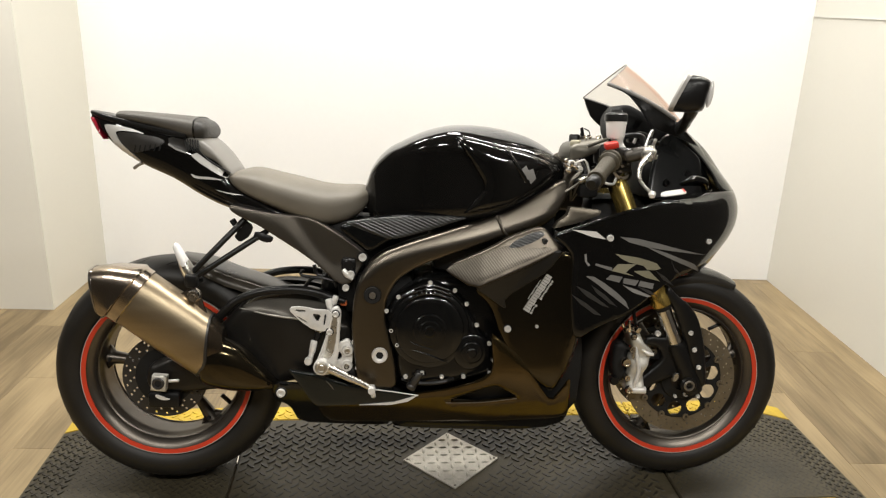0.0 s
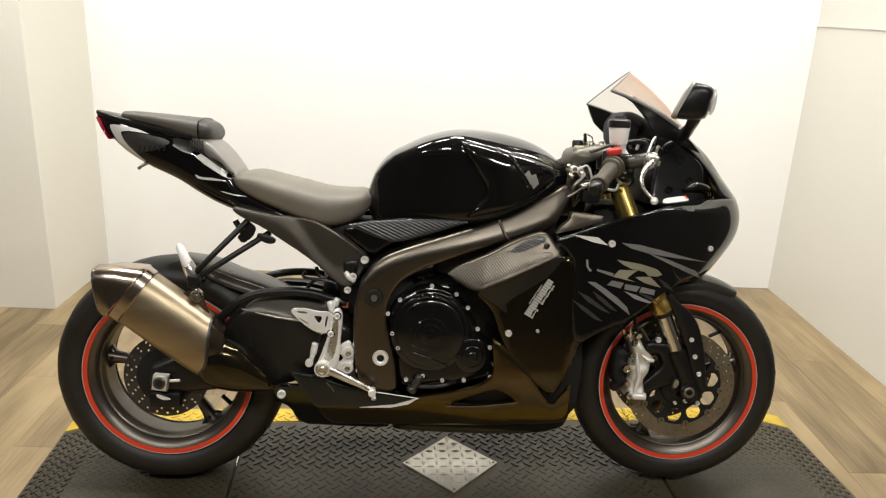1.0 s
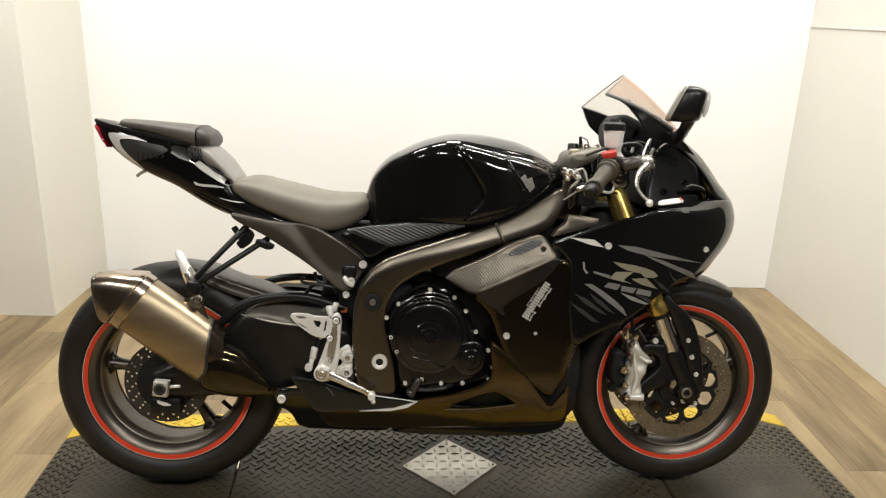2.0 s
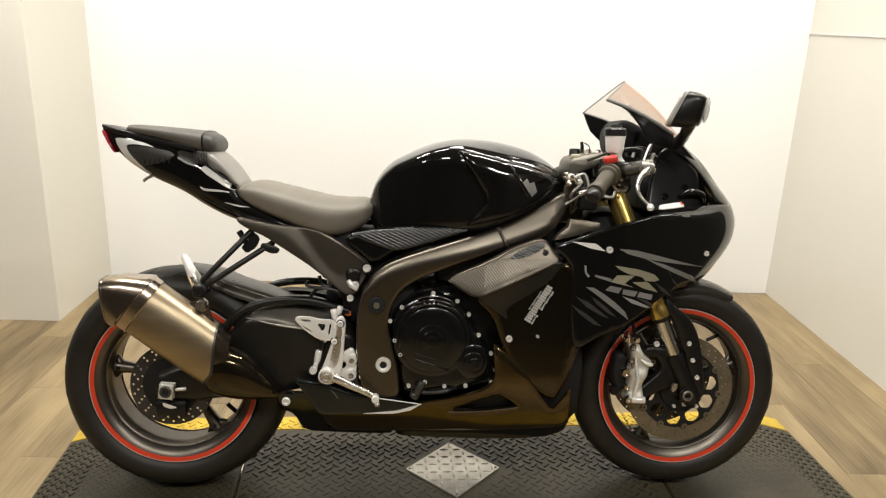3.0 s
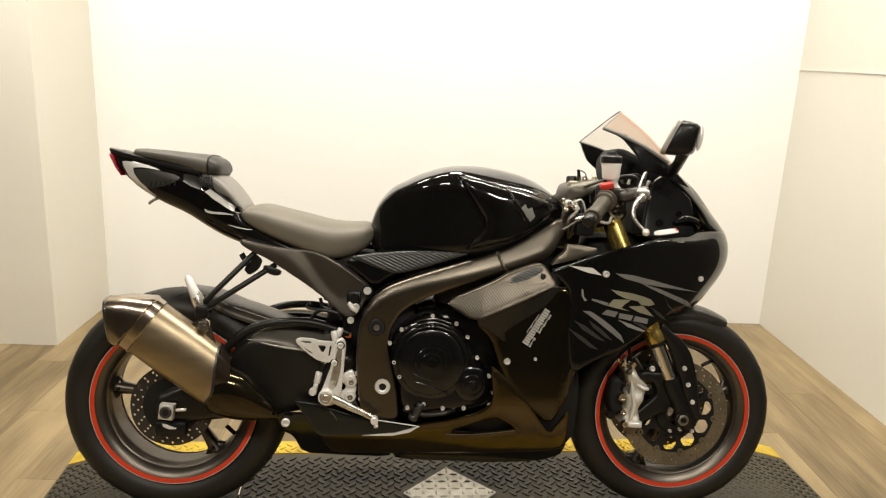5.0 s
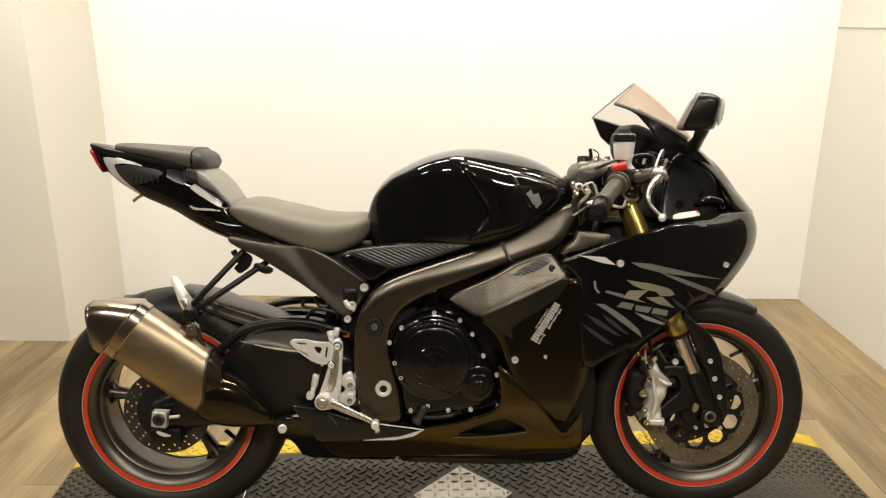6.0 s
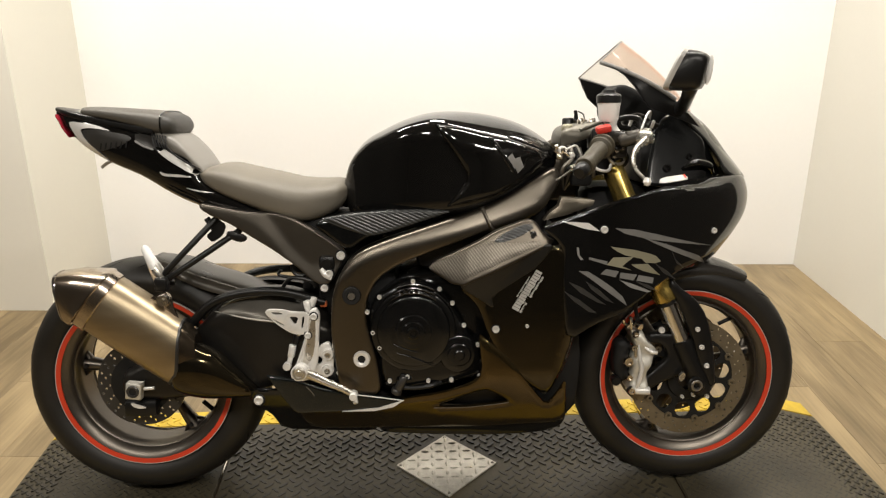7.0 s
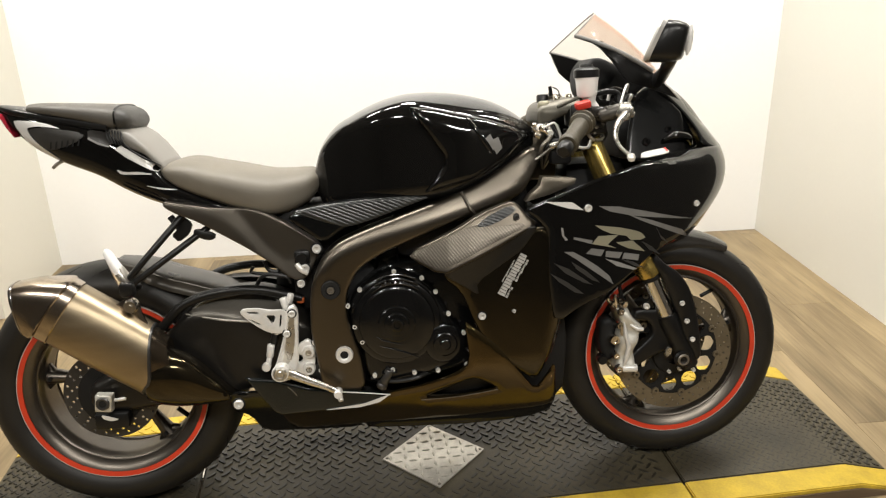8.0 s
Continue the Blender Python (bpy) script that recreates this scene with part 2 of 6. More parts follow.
def fill(loop, holes, step, insets=()):
    """Triangles of an outline with holes; rows of points follow the edges at the given insets."""
    loops = [loop] + holes
    verts, edges = [], []
    for lp in loops:
        k = len(verts)
        verts += lp
        edges += [(k + i, k + (i + 1) % len(lp)) for i in range(len(lp))]
    inner = []
    for d in insets:
        row = []
        for lp in loops:
            n = len(lp)
            turn = 1 if sum(lp[i - 1].x * lp[i].y - lp[i].x * lp[i - 1].y for i in range(n)) > 0 else -1
            if lp is not loop:
                turn = -turn
            for i in range(n):
                t = lp[(i + 1) % n] - lp[i - 1]
                if t.length > 1e-7:
                    t.normalize()
                    row.append(lp[i] + Vector((-t.y, t.x)) * d * turn)
        if row:
            dist = np.full(len(row), 1e9)
            for lp in loops:
                dist = np.minimum(dist, edge_distance(lp, row))
            last = None
            for p, q in zip(row, dist):
                if q > d * 0.93 and inside(loop, p) and not any(inside(h, p) for h in holes):
                    if last is None or (p - last).length > step * 0.3:
                        inner.append(p)
                        last = p
    x0, x1 = min(p.x for p in loop), max(p.x for p in loop)
    y0, y1 = min(p.y for p in loop), max(p.y for p in loop)
    grid = []
    j, y = 0, y0 + step / 2
    while y < y1:
        x = x0 + (step / 2 if j % 2 else 0)
        while x < x1:
            grid.append(Vector((x, y)))
            x += step
        y += step * 0.87
        j += 1
    if grid:
        keep = np.ones(len(grid), bool)
        clear_of = (max(insets) if insets else 0) + step * 0.45
        for lp in loops:
            keep &= edge_distance(lp, grid) > clear_of
        grid = [g for g, k in zip(grid, keep) if k and inside(loop, g) and not any(inside(h, g) for h in holes)]
    vs, _, fs, _, _, _ = delaunay_2d_cdt(verts + inner + grid, edges, [], 1, 1e-6)
    good = []
    for f in fs:
        c = sum((vs[i] for i in f), Vector((0, 0))) / 3
        if inside(loop, c) and not any(inside(h, c) for h in holes):
            good.append(f)
    return vs, good, loops


def panel(outline, width, thick=0.006, crown=0.006, edge=0.02, step=0.014, side=-1, holes=(), smooth=2):
    """A shell panel of a side-view outline (x, z), laid on a half-width (number or function of x, z), edges rounded over."""
    wf = width if callable(width) else (lambda x, z: width)
    loop = resample(rounded(outline, smooth) if smooth else [Vector(p) for p in outline], step)
    rows = (edge * 0.12, edge * 0.35, edge * 0.68, edge) if edge and crown > 0.002 else ()
    vs, fs, loops = fill(loop, [resample(rounded(h, 1), step) for h in holes], step, rows)
    d = np.full(len(vs), 1e9)
    for lp in loops:
        d = np.minimum(d, edge_distance(lp, vs))
    bm = bmesh.new()
    outer, inner = [], []
    for v, dist in zip(vs, d):
        k = 1 - min(dist / edge, 1.0) if edge else 0
        w = wf(v.x, v.y) - crown * (1 - math.sqrt(max(0, 1 - k * k)))
        outer.append(bm.verts.new((v.x, side * w, v.y)))
        inner.append(bm.verts.new((v.x, side * (w - thick), v.y)))
    count = {}
    for f in fs:
        bm.faces.new([outer[i] for i in f])
        bm.faces.new([inner[i] for i in reversed(f)])
        for i in range(3):
            e = (f[i], f[(i + 1) % 3])
            count[frozenset(e)] = None if frozenset(e) in count else e
    for e in count.values():
        if e:
            a, b = e
            bm.faces.new((outer[b], outer[a], inner[a], inner[b]))
    return bm


def loft(rings, caps=True, closed=False):
    bm = bmesh.new()
    vr = [[bm.verts.new(p) for p in r] for r in rings]
    n = len(rings[0])
    for a, b in zip(vr, vr[1:] + ([vr[0]] if closed else [])):
        for i in range(n):
            j = (i + 1) % n
            bm.faces.new((a[i], a[j], b[j], b[i]))
    if caps and not closed:
        bm.faces.new(vr[0])
        bm.faces.new(list(reversed(vr[-1])))
    return bm


def curve_through(pts, per=8):
    """A smooth way through points."""
    p = [Vector(q) for q in pts]
    p = [2 * p[0] - p[1]] + p + [2 * p[-1] - p[-2]]
    out = []
    for i in range(1, len(p) - 2):
        a, b, c, d = p[i - 1:i + 3]
        for k in range(per):
            t = k / per
            out.append(0.5 * (2 * b + (c - a) * t + (2 * a - 5 * b + 4 * c - d) * t * t + (3 * b - a - 3 * c + d) * t ** 3))
    return out + [p[-2]]


def tube(pts, radius, n=12, per=8, flat=1.0, smooth=True):
    """A round bar along points; radius may be a list, one for each point."""
    way = curve_through(pts, per) if smooth and len(pts) > 2 else [Vector(p) for p in pts]
    radii = radius if isinstance(radius, (list, tuple)) else [radius] * len(pts)
    rings = []
    up = Vector((0, 1, 0))
    for i, p in enumerate(way):
        d = (way[min(i + 1, len(way) - 1)] - way[max(i - 1, 0)]).normalized()
        s = d.cross(up)
        s = s.normalized() if s.length > 1e-3 else d.cross(Vector((1, 0, 0))).normalized()
        u = s.cross(d).normalized()
        f = i / max(1, len(way) - 1) * (len(radii) - 1)
        k = min(int(f), len(radii) - 2) if len(radii) > 1 else 0
        r = radii[k] + (radii[min(k + 1, len(radii) - 1)] - radii[k]) * (f - k)
        rings.append([p + s * r * math.cos(a) + u * r * flat * math.sin(a) for a in (2 * math.pi * j / n for j in range(n))])
    return loft(rings)


def lathe(profile, centre, n=72, axis="y", closed=False):
    """Turns (radius, along) pairs round an axis through centre."""
    c = Vector(centre)
    rings = []
    for j in range(n):
        a = 2 * math.pi * j / n
        ring = []
        for r, h in profile:
            if axis == "y":
                ring.append(c + Vector((r * math.cos(a), h, r * math.sin(a))))
            elif axis == "z":
                ring.append(c + Vector((r * math.cos(a), r * math.sin(a), h)))
            else:
                ring.append(c + Vector((h, r * math.cos(a), r * math.sin(a))))
        rings.append(ring)
    bm = bmesh.new()
    vr = [[bm.verts.new(p) for p in r] for r in rings]
    m = len(profile)
    for i in range(n):
        a, b = vr[i], vr[(i + 1) % n]
        for k in range(m if closed else m - 1):
            q = (k + 1) % m
            bm.faces.new((a[k], b[k], b[q], a[q]))
    bmesh.ops.remove_doubles(bm, verts=bm.verts, dist=1e-6)
    return bm


def spin_along(p, q, profile, n=24):
    """Turned body: (share of the way from p to q, radius) pairs, closed at both ends."""
    p, q = Vector(p), Vector(q)
    d = (q - p)
    s = d.orthogonal().normalized()
    u = d.cross(s).normalized()
    return loft([[p + d * t + (s * math.cos(a) + u * math.sin(a)) * r for a in (2 * math.pi * j / n for j in range(n))] for t, r in profile])


def rod(p, q, r, n=16, bevel=0.1):
    length = (Vector(q) - Vector(p)).length
    b = min(0.3, bevel * r / max(length, 1e-6) * 2)
    return spin_along(p, q, [(0, r * 0.85), (b, r), (1 - b, r), (1, r * 0.85)], n)


def box(x0, x1, y0, y1, z0, z1, bevel=0.004, segments=2):
    bm = bmesh.new()
    bmesh.ops.create_cube(bm, size=1, matrix=Matrix.LocRotScale(((x0 + x1) / 2, (y0 + y1) / 2, (z0 + z1) / 2), None, (x1 - x0, y1 - y0, z1 - z0)))
    if bevel:
        bmesh.ops.bevel(bm, geom=list(bm.edges), offset=bevel, segments=segments, profile=0.5, affect="EDGES")
    return bm


def merge(*bms):
    out = bmesh.new()
    for b in bms:
        me = bpy.data.meshes.new("joined")
        b.to_mesh(me)
        b.free()
        out.from_mesh(me)
        bpy.data.meshes.remove(me)
    return out


def turned(bm, m):
    bmesh.ops.transform(bm, matrix=m, verts=bm.verts)
    return bm


def bolt(name, x, y, z, r, parent, mat=None, deep=0.008, side=-1):
    """A socket screw seen from its head, which faces the side."""
    b = lathe([(0.0, side * deep * 0.35), (r * 0.5, side * deep * 0.35), (r * 0.52, side * deep), (r * 0.88, side * deep), (r, side * deep * 0.75), (r, 0), (0, 0)], (x, y, z), 14)
    head = part(name, b, mat or ALU, parent)
    if r > 0.0055:
        part("washer", lathe([(r * 0.9, side * 0.0012), (r * 1.28, side * 0.0012), (r * 1.36, 0), (r * 0.9, 0)], (x, y, z), 16), MATTE, parent)
    return head


def step_curve(x, table):
    """Smooth values from a table of (x, value...)."""
    if x <= table[0][0]:
        return list(table[0][1:])
    if x >= table[-1][0]:
        return list(table[-1][1:])
    i = max(k for k in range(len(table) - 1) if table[k][0] <= x)
    a, b = table[i], table[i + 1]
    h = b[0] - a[0]
    t = (x - a[0]) / h
    out = []
    for k in range(1, len(a)):
        def slope(j):
            lo, hi = max(0, j - 1), min(len(table) - 1, j + 1)
            return (table[hi][k] - table[lo][k]) / (table[hi][0] - table[lo][0])
        m0, m1 = slope(i) * h, slope(i + 1) * h
        out.append((2 * t ** 3 - 3 * t * t + 1) * a[k] + (t ** 3 - 2 * t * t + t) * m0 + (3 * t * t - 2 * t ** 3) * b[k] + (t ** 3 - t * t) * m1)
    return out


def body(table, n=36, count=40, power=2.4, top_power=None):
    """A lofted body along x: rows of (x, z bottom, z top, half width); sections are superellipses."""
    x0, x1 = table[0][0], table[-1][0]
    rings = []
    for i in range(count + 1):
        x = x0 + (x1 - x0) * i / count
        zb, zt, w = step_curve(x, table)
        zc, h = (zb + zt) / 2, (zt - zb) / 2
        ring = []
        for j in range(n):
            a = 2 * math.pi * j / n
            ca, sa = math.cos(a), math.sin(a)
            pw = (top_power(x) if callable(top_power) else top_power) if top_power and sa > 0 else power
            ring.append(Vector((x, w * math.copysign(abs(ca) ** (2 / pw), ca), zc + h * math.copysign(abs(sa) ** (2 / pw), sa))))
        rings.append(ring)
    return loft(rings)

# ---- the room ----
ROOM = pose(1.82, 1.70, 0, 0, 0, -1.6)
FLOOR, HIGH = -0.04, 2.8


def slab(name, x0, x1, y0, y1, z0, z1, mat, label, category):
    bm = box(x0, x1, y0, y1, z0, z1, 0)
    bmesh.ops.transform(bm, matrix=ROOM, verts=bm.verts)
    ob = part(name, bm, mat, None)
    return tagged(ob, label, category, kind="structure")


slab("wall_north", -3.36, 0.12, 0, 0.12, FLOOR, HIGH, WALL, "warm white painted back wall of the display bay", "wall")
slab("wall_east", 0, 0.12, -1.35, 0, FLOOR, HIGH, WALL_SIDE, "warm white painted side wall of the display bay", "wall")
slab("wall_west", -3.48, -3.36, -0.5695, 0.12, FLOOR, HIGH, WALL_RETURN, "short white return wall beside the back wall", "wall")
slab("wall_northwest", -6.0, -3.3605, -0.57, -0.45, FLOOR, HIGH, PARTN, "cream white partition wall facing the showroom", "wall")
# Unseen closing walls, kept dark so that the gloss paint reflects a dim room.
slab("wall_southeast", 0, 0.12, -7.5, -1.35, FLOOR, HIGH, BACKROOM, "unseen plain dim wall closing the showroom", "wall")
slab("wall_southwest", -6.12, -6.0, -7.5, -0.45, FLOOR, HIGH, BACKROOM, "unseen plain dim wall closing the showroom", "wall")
slab("wall_south", -6.12, 0.12, -7.62, -7.5, FLOOR, HIGH, BACKROOM, "unseen plain dim wall closing the showroom", "wall")
slab("ceiling", -6.12, 0.12, -7.62, 0.12, HIGH, HIGH + 0.1, CEILING, "dark painted ceiling above the showroom", "ceiling")
slab("trim", -0.006, 0, -1.35, -0.004, 1.2595, 1.2625, SEAM, "thin grey joint strip across the white side wall", "trim")
floor = slab("floor", -6.12, 0.12, -7.62, 0.12, FLOOR - 0.1, FLOOR - 0.008, material("floor_joint", (0.17, 0.125, 0.08), 0.7), "light oak plank floor of the display bay", "floor")


def oak():
    m = bpy.data.materials.new("light_oak_planks")
    m.use_nodes = True
    t = m.node_tree
    b = t.nodes["Principled BSDF"]
    co, inf = t.nodes.new("ShaderNodeTexCoord"), t.nodes.new("ShaderNodeObjectInfo")
    off = t.nodes.new("ShaderNodeVectorMath")
    off.operation = "MULTIPLY_ADD"
    cmb = t.nodes.new("ShaderNodeCombineXYZ")
    for i in range(3):
        t.links.new(inf.outputs["Random"], cmb.inputs[i])
    t.links.new(cmb.outputs[0], off.inputs[0])
    off.inputs[1].default_value = (37, 91, 13)
    t.links.new(co.outputs["Object"], off.inputs[2])
    grain = []
    for sc, st, det in ((6, (2.4, 0.40, 1), 4), (55, (2.5, 0.06, 1), 5), (1.9, (2.2, 0.6, 1), 3)):
        mp = t.nodes.new("ShaderNodeMapping")
        mp.inputs["Scale"].default_value = st
        n = t.nodes.new("ShaderNodeTexNoise")
        n.inputs["Scale"].default_value = sc
        n.inputs["Detail"].default_value = det
        n.inputs["Distortion"].default_value = 0.3
        t.links.new(off.outputs[0], mp.inputs[0])
        t.links.new(mp.outputs[0], n.inputs[0])
        grain.append(n)
    mixer = t.nodes.new("ShaderNodeMath")
    mixer.operation = "MULTIPLY_ADD"
    mixer.inputs[1].default_value = 0.50
    t.links.new(grain[1].outputs[0], mixer.inputs[0])
    t.links.new(grain[0].outputs[0], mixer.inputs[2])
    blotch = t.nodes.new("ShaderNodeMath")
    blotch.operation = "MULTIPLY_ADD"
    blotch.inputs[1].default_value = 0.55
    t.links.new(grain[2].outputs[0], blotch.inputs[0])
    t.links.new(mixer.outputs[0], blotch.inputs[2])
    m2 = t.nodes.new("ShaderNodeMath")
    m2.operation = "MULTIPLY_ADD"
    m2.inputs[1].default_value = 0.34
    t.links.new(inf.outputs["Random"], m2.inputs[0])
    t.links.new(blotch.outputs[0], m2.inputs[2])
    ramp = t.nodes.new("ShaderNodeValToRGB")
    ramp.color_ramp.elements[0].position, ramp.color_ramp.elements[1].position = 0.0, 1.0
    ramp.color_ramp.elements[0].color = (0.130, 0.092, 0.046, 1)
    ramp.color_ramp.elements[1].color = (0.340, 0.254, 0.137, 1)
    span = t.nodes.new("ShaderNodeMapRange")
    span.inputs[1].default_value, span.inputs[2].default_value = 0.90, 1.50
    t.links.new(m2.outputs[0], span.inputs[0])
    t.links.new(span.outputs[0], ramp.inputs[0])
    t.links.new(ramp.outputs[0], b.inputs["Base Color"])
    b.inputs["Roughness"].default_value = 0.42
    bp = t.nodes.new("ShaderNodeBump")
    bp.inputs["Strength"].default_value, bp.inputs["Distance"].default_value = 0.12, 0.002
    t.links.new(grain[1].outputs[0], bp.inputs["Height"])
    t.links.new(bp.outputs[0], b.inputs["Normal"])
    return m


OAK = oak()

# ---- the workshop mat ----
BOARD = material("brown_plywood", (0.13, 0.09, 0.055), 0.6, vary=0.25, scale=14, stretch=(0.3, 3, 3))
mat = thing("floor_mat", "black rubber tread mat with yellow safety edges on the oak floor", "mat", m=pose(0.078, 0.06, 0, 0, 0, 2.0))
HALF, BORDER, JOINT, FLAT, END = 0.31, 0.228, 0.615, 1.052, 1.178


def pad(profile, y0, y1):
    """A slab of an x, z profile between two depths."""
    bm = bmesh.new()
    a = [bm.verts.new((x, y0, z)) for x, z in profile]
    b = [bm.verts.new((x, y1, z)) for x, z in profile]
    n = len(profile)
    for i in range(n):
        bm.faces.new((a[i], a[(i + 1) % n], b[(i + 1) % n], b[i]))
    bm.faces.new(list(reversed(a)))
    bm.faces.new(b)
    bmesh.ops.bevel(bm, geom=[e for e in bm.edges if e.verts[0].co.z > -0.01 or e.verts[1].co.z > -0.01], offset=0.003, segments=2, affect="EDGES")
    return bm


CENTRE = [(-JOINT + 0.003, FLOOR), (JOINT - 0.003, FLOOR), (JOINT - 0.003, 0), (-JOINT + 0.003, 0)]
RAMP = [(JOINT + 0.003, FLOOR), (END, FLOOR), (END, FLOOR + 0.006), (FLAT, 0), (JOINT + 0.003, 0)]
for prof, nm in ((CENTRE, "centre_pad"), (RAMP, "end_ramp"), ([(-x, z) for x, z in RAMP], "end_ramp")):
    slab_part = part(nm, pad(prof, -BORDER, BORDER), RUBBER, mat, sharp=30)
    part("base_board", pad([(x * 0.998, max(FLOOR, z - 0.012)) for x, z in prof], -HALF - 0.004, HALF + 0.004), BOARD, slab_part, "brown plywood base board", 30)
    part("yellow_edge", pad(prof, -HALF, -BORDER), YELLOW, slab_part, "scuffed yellow safety edge", 30)
    part("yellow_edge", pad(prof, BORDER, HALF), YELLOW, slab_part, "scuffed yellow safety edge", 30)


def treads(parent, x0, x1, y0, y1, pitch, long, wide, high, slope=0.0, low_from=-9.0, surface=TREADM):
    """Raised lozenges, alternately slanted, in one mesh."""
    verts, faces = [], []
    row_gap, gap = pitch / math.sqrt(2), pitch * math.sqrt(2)
    ny, nx = int((y1 - y0) / row_gap), int((x1 - x0) / gap)
    for j in range(ny):
        for i in range(nx):
            x, y = x0 + (i + (0.25 if j % 2 else 0.75)) * gap, y0 + (j + 0.5) * row_gap
            if abs(x) + abs(y + 0.012) < 0.158:
                continue
            a = radians(45 if j % 2 else -45) + random.uniform(-0.03, 0.03)
            h = high * (1.3 if abs(x) > FLAT else 1.0 if y > low_from else max(0.12, 0.5 + 2.2 * (y - low_from)))
            z = -max(0, abs(x) - FLAT) * slope
            c, s = math.cos(a), math.sin(a)
            k = len(verts)
            for f, up in ((1.0, -0.001), (0.72, h)):
                for u, w in ((-0.5, 0), (-0.3, -0.5), (0.3, -0.5), (0.5, 0), (0.3, 0.5), (-0.3, 0.5)):
                    px, py = u * long * (1 if up < 0 else 0.92), w * wide * f
                    verts.append((x + px * c - py * s, y + px * s + py * c, z + up))
            faces += [(k + q, k + (q + 1) % 6, k + 6 + (q + 1) % 6, k + 6 + q) for q in range(6)]
            faces.append(tuple(k + 6 + q for q in range(6)))
    me = bpy.data.meshes.new("tread_pattern")
    me.from_pydata(verts, [], faces)
    me.materials.append(surface)
    ob = new("tread_pattern", me)
    ob.parent = parent
    return tagged(ob, kind="stuff")


treads(mat, -JOINT + 0.012, JOINT - 0.012, -BORDER + 0.01, BORDER - 0.01, 0.027, 0.031, 0.009, 0.0036, low_from=-0.03)
for sgn in (-1, 1):
    xs = sorted((sgn * (JOINT + 0.012), sgn * (END - 0.01)))
    treads(mat, xs[0], xs[1], -BORDER + 0.008, BORDER - 0.008, 0.019, 0.021, 0.0065, 0.0022, slope=0.034 / (END - FLAT), low_from=0.03)

treads(mat, -FLAT + 0.01, FLAT - 0.01, BORDER + 0.006, HALF - 0.004, 0.026, 0.029, 0.009, 0.0026, surface=YELLOW)
part("joint_strip", box(-JOINT - 0.002, -JOINT + 0.002, -0.02, 0.055, -0.004, 0.003, 0.001), STEEL, mat, "bright metal joint strip")
plate = thing("steel_plate", "square aluminium tread plate screwed to the rubber mat", "plate", m=pose(0.078, 0.048, 0.002, 0, 0, 46.5))
part("sheet", box(-0.0985, 0.0985, -0.0985, 0.0985, -0.001, 0.004, 0.0012), PLATE, plate)
for i in range(7):
    for j in range(7):
        a = radians(45 + (90 if (i + j) % 2 else 0))
        loz = turned(spin_along((-0.0125, 0, 0), (0.0125, 0, 0), [(0, 0.0006), (0.2, 0.0034), (0.5, 0.0046), (0.8, 0.0034), (1, 0.0006)], 8),
                     pose(-0.0834 + 0.0278 * i, -0.0834 + 0.0278 * j, 0.0035) @ Matrix.Rotation(a, 4, "Z") @ Matrix.Diagonal((1.0, 0.9, 0.95, 1)))
        part("lozenge", loz, PLATE, plate)
for sx, sy in ((-1, -1), (1, 1), (-1, 1), (1, -1)):
    part("screw", lathe([(0, 0.0065), (0.003, 0.0065), (0.0045, 0.004)], (sx * 0.09, sy * 0.09, 0), 12, "z"), DISC, plate)

# ---- lamps on the ceiling ----
# Housings stay out of view; the far left one belongs to the added lamp.
shapes = {}
for lx, ly, watts, wide, deep in LAMPS:
    if wide in shapes:
        copy_thing(shapes[wide], pose(lx, ly, 2.74))
        continue
    shapes[wide] = thing("ceiling_lamp", "unseen white metal panel lamp housing on the ceiling", "lamp", "ceiling lamps", m=pose(lx, ly, 2.74))
    part("housing", box(-wide / 2 - 0.01, wide / 2 + 0.01, -deep / 2 - 0.01, deep / 2 + 0.01, 0.012, 0.06, 0.008), WALL, shapes[wide])

# ---- the motorcycle: x forward, y to its left, z up; leaning to its left ----
bike = thing("motorcycle", "black sport motorcycle with red rim stripes leaning on a mat", "motorcycle", m=pose(0, 0, 0, -9.5, 0, 0))
RX, RZ, RR = -0.687, 0.310, 0.304
FX, FZ, FR = 0.6975, 0.301, 0.293


def arc_profile(radius, half, rim, n=14):
    """Tyre section: crown arc, sidewall down to the bead at the rim radius."""
    pts = []
    for i in range(n + 1):
        a = math.pi * (i / n) - math.pi / 2
        y = half * math.sin(a)
        r = radius - (radius - rim) * 0.62 * (1 - math.cos(a)) ** 1.25
        pts.append((r, y))
    return [(rim, -half * 0.72), (rim + 0.012, -half * 0.88)] + pts + [(rim + 0.012, half * 0.88), (rim, half * 0.72)]


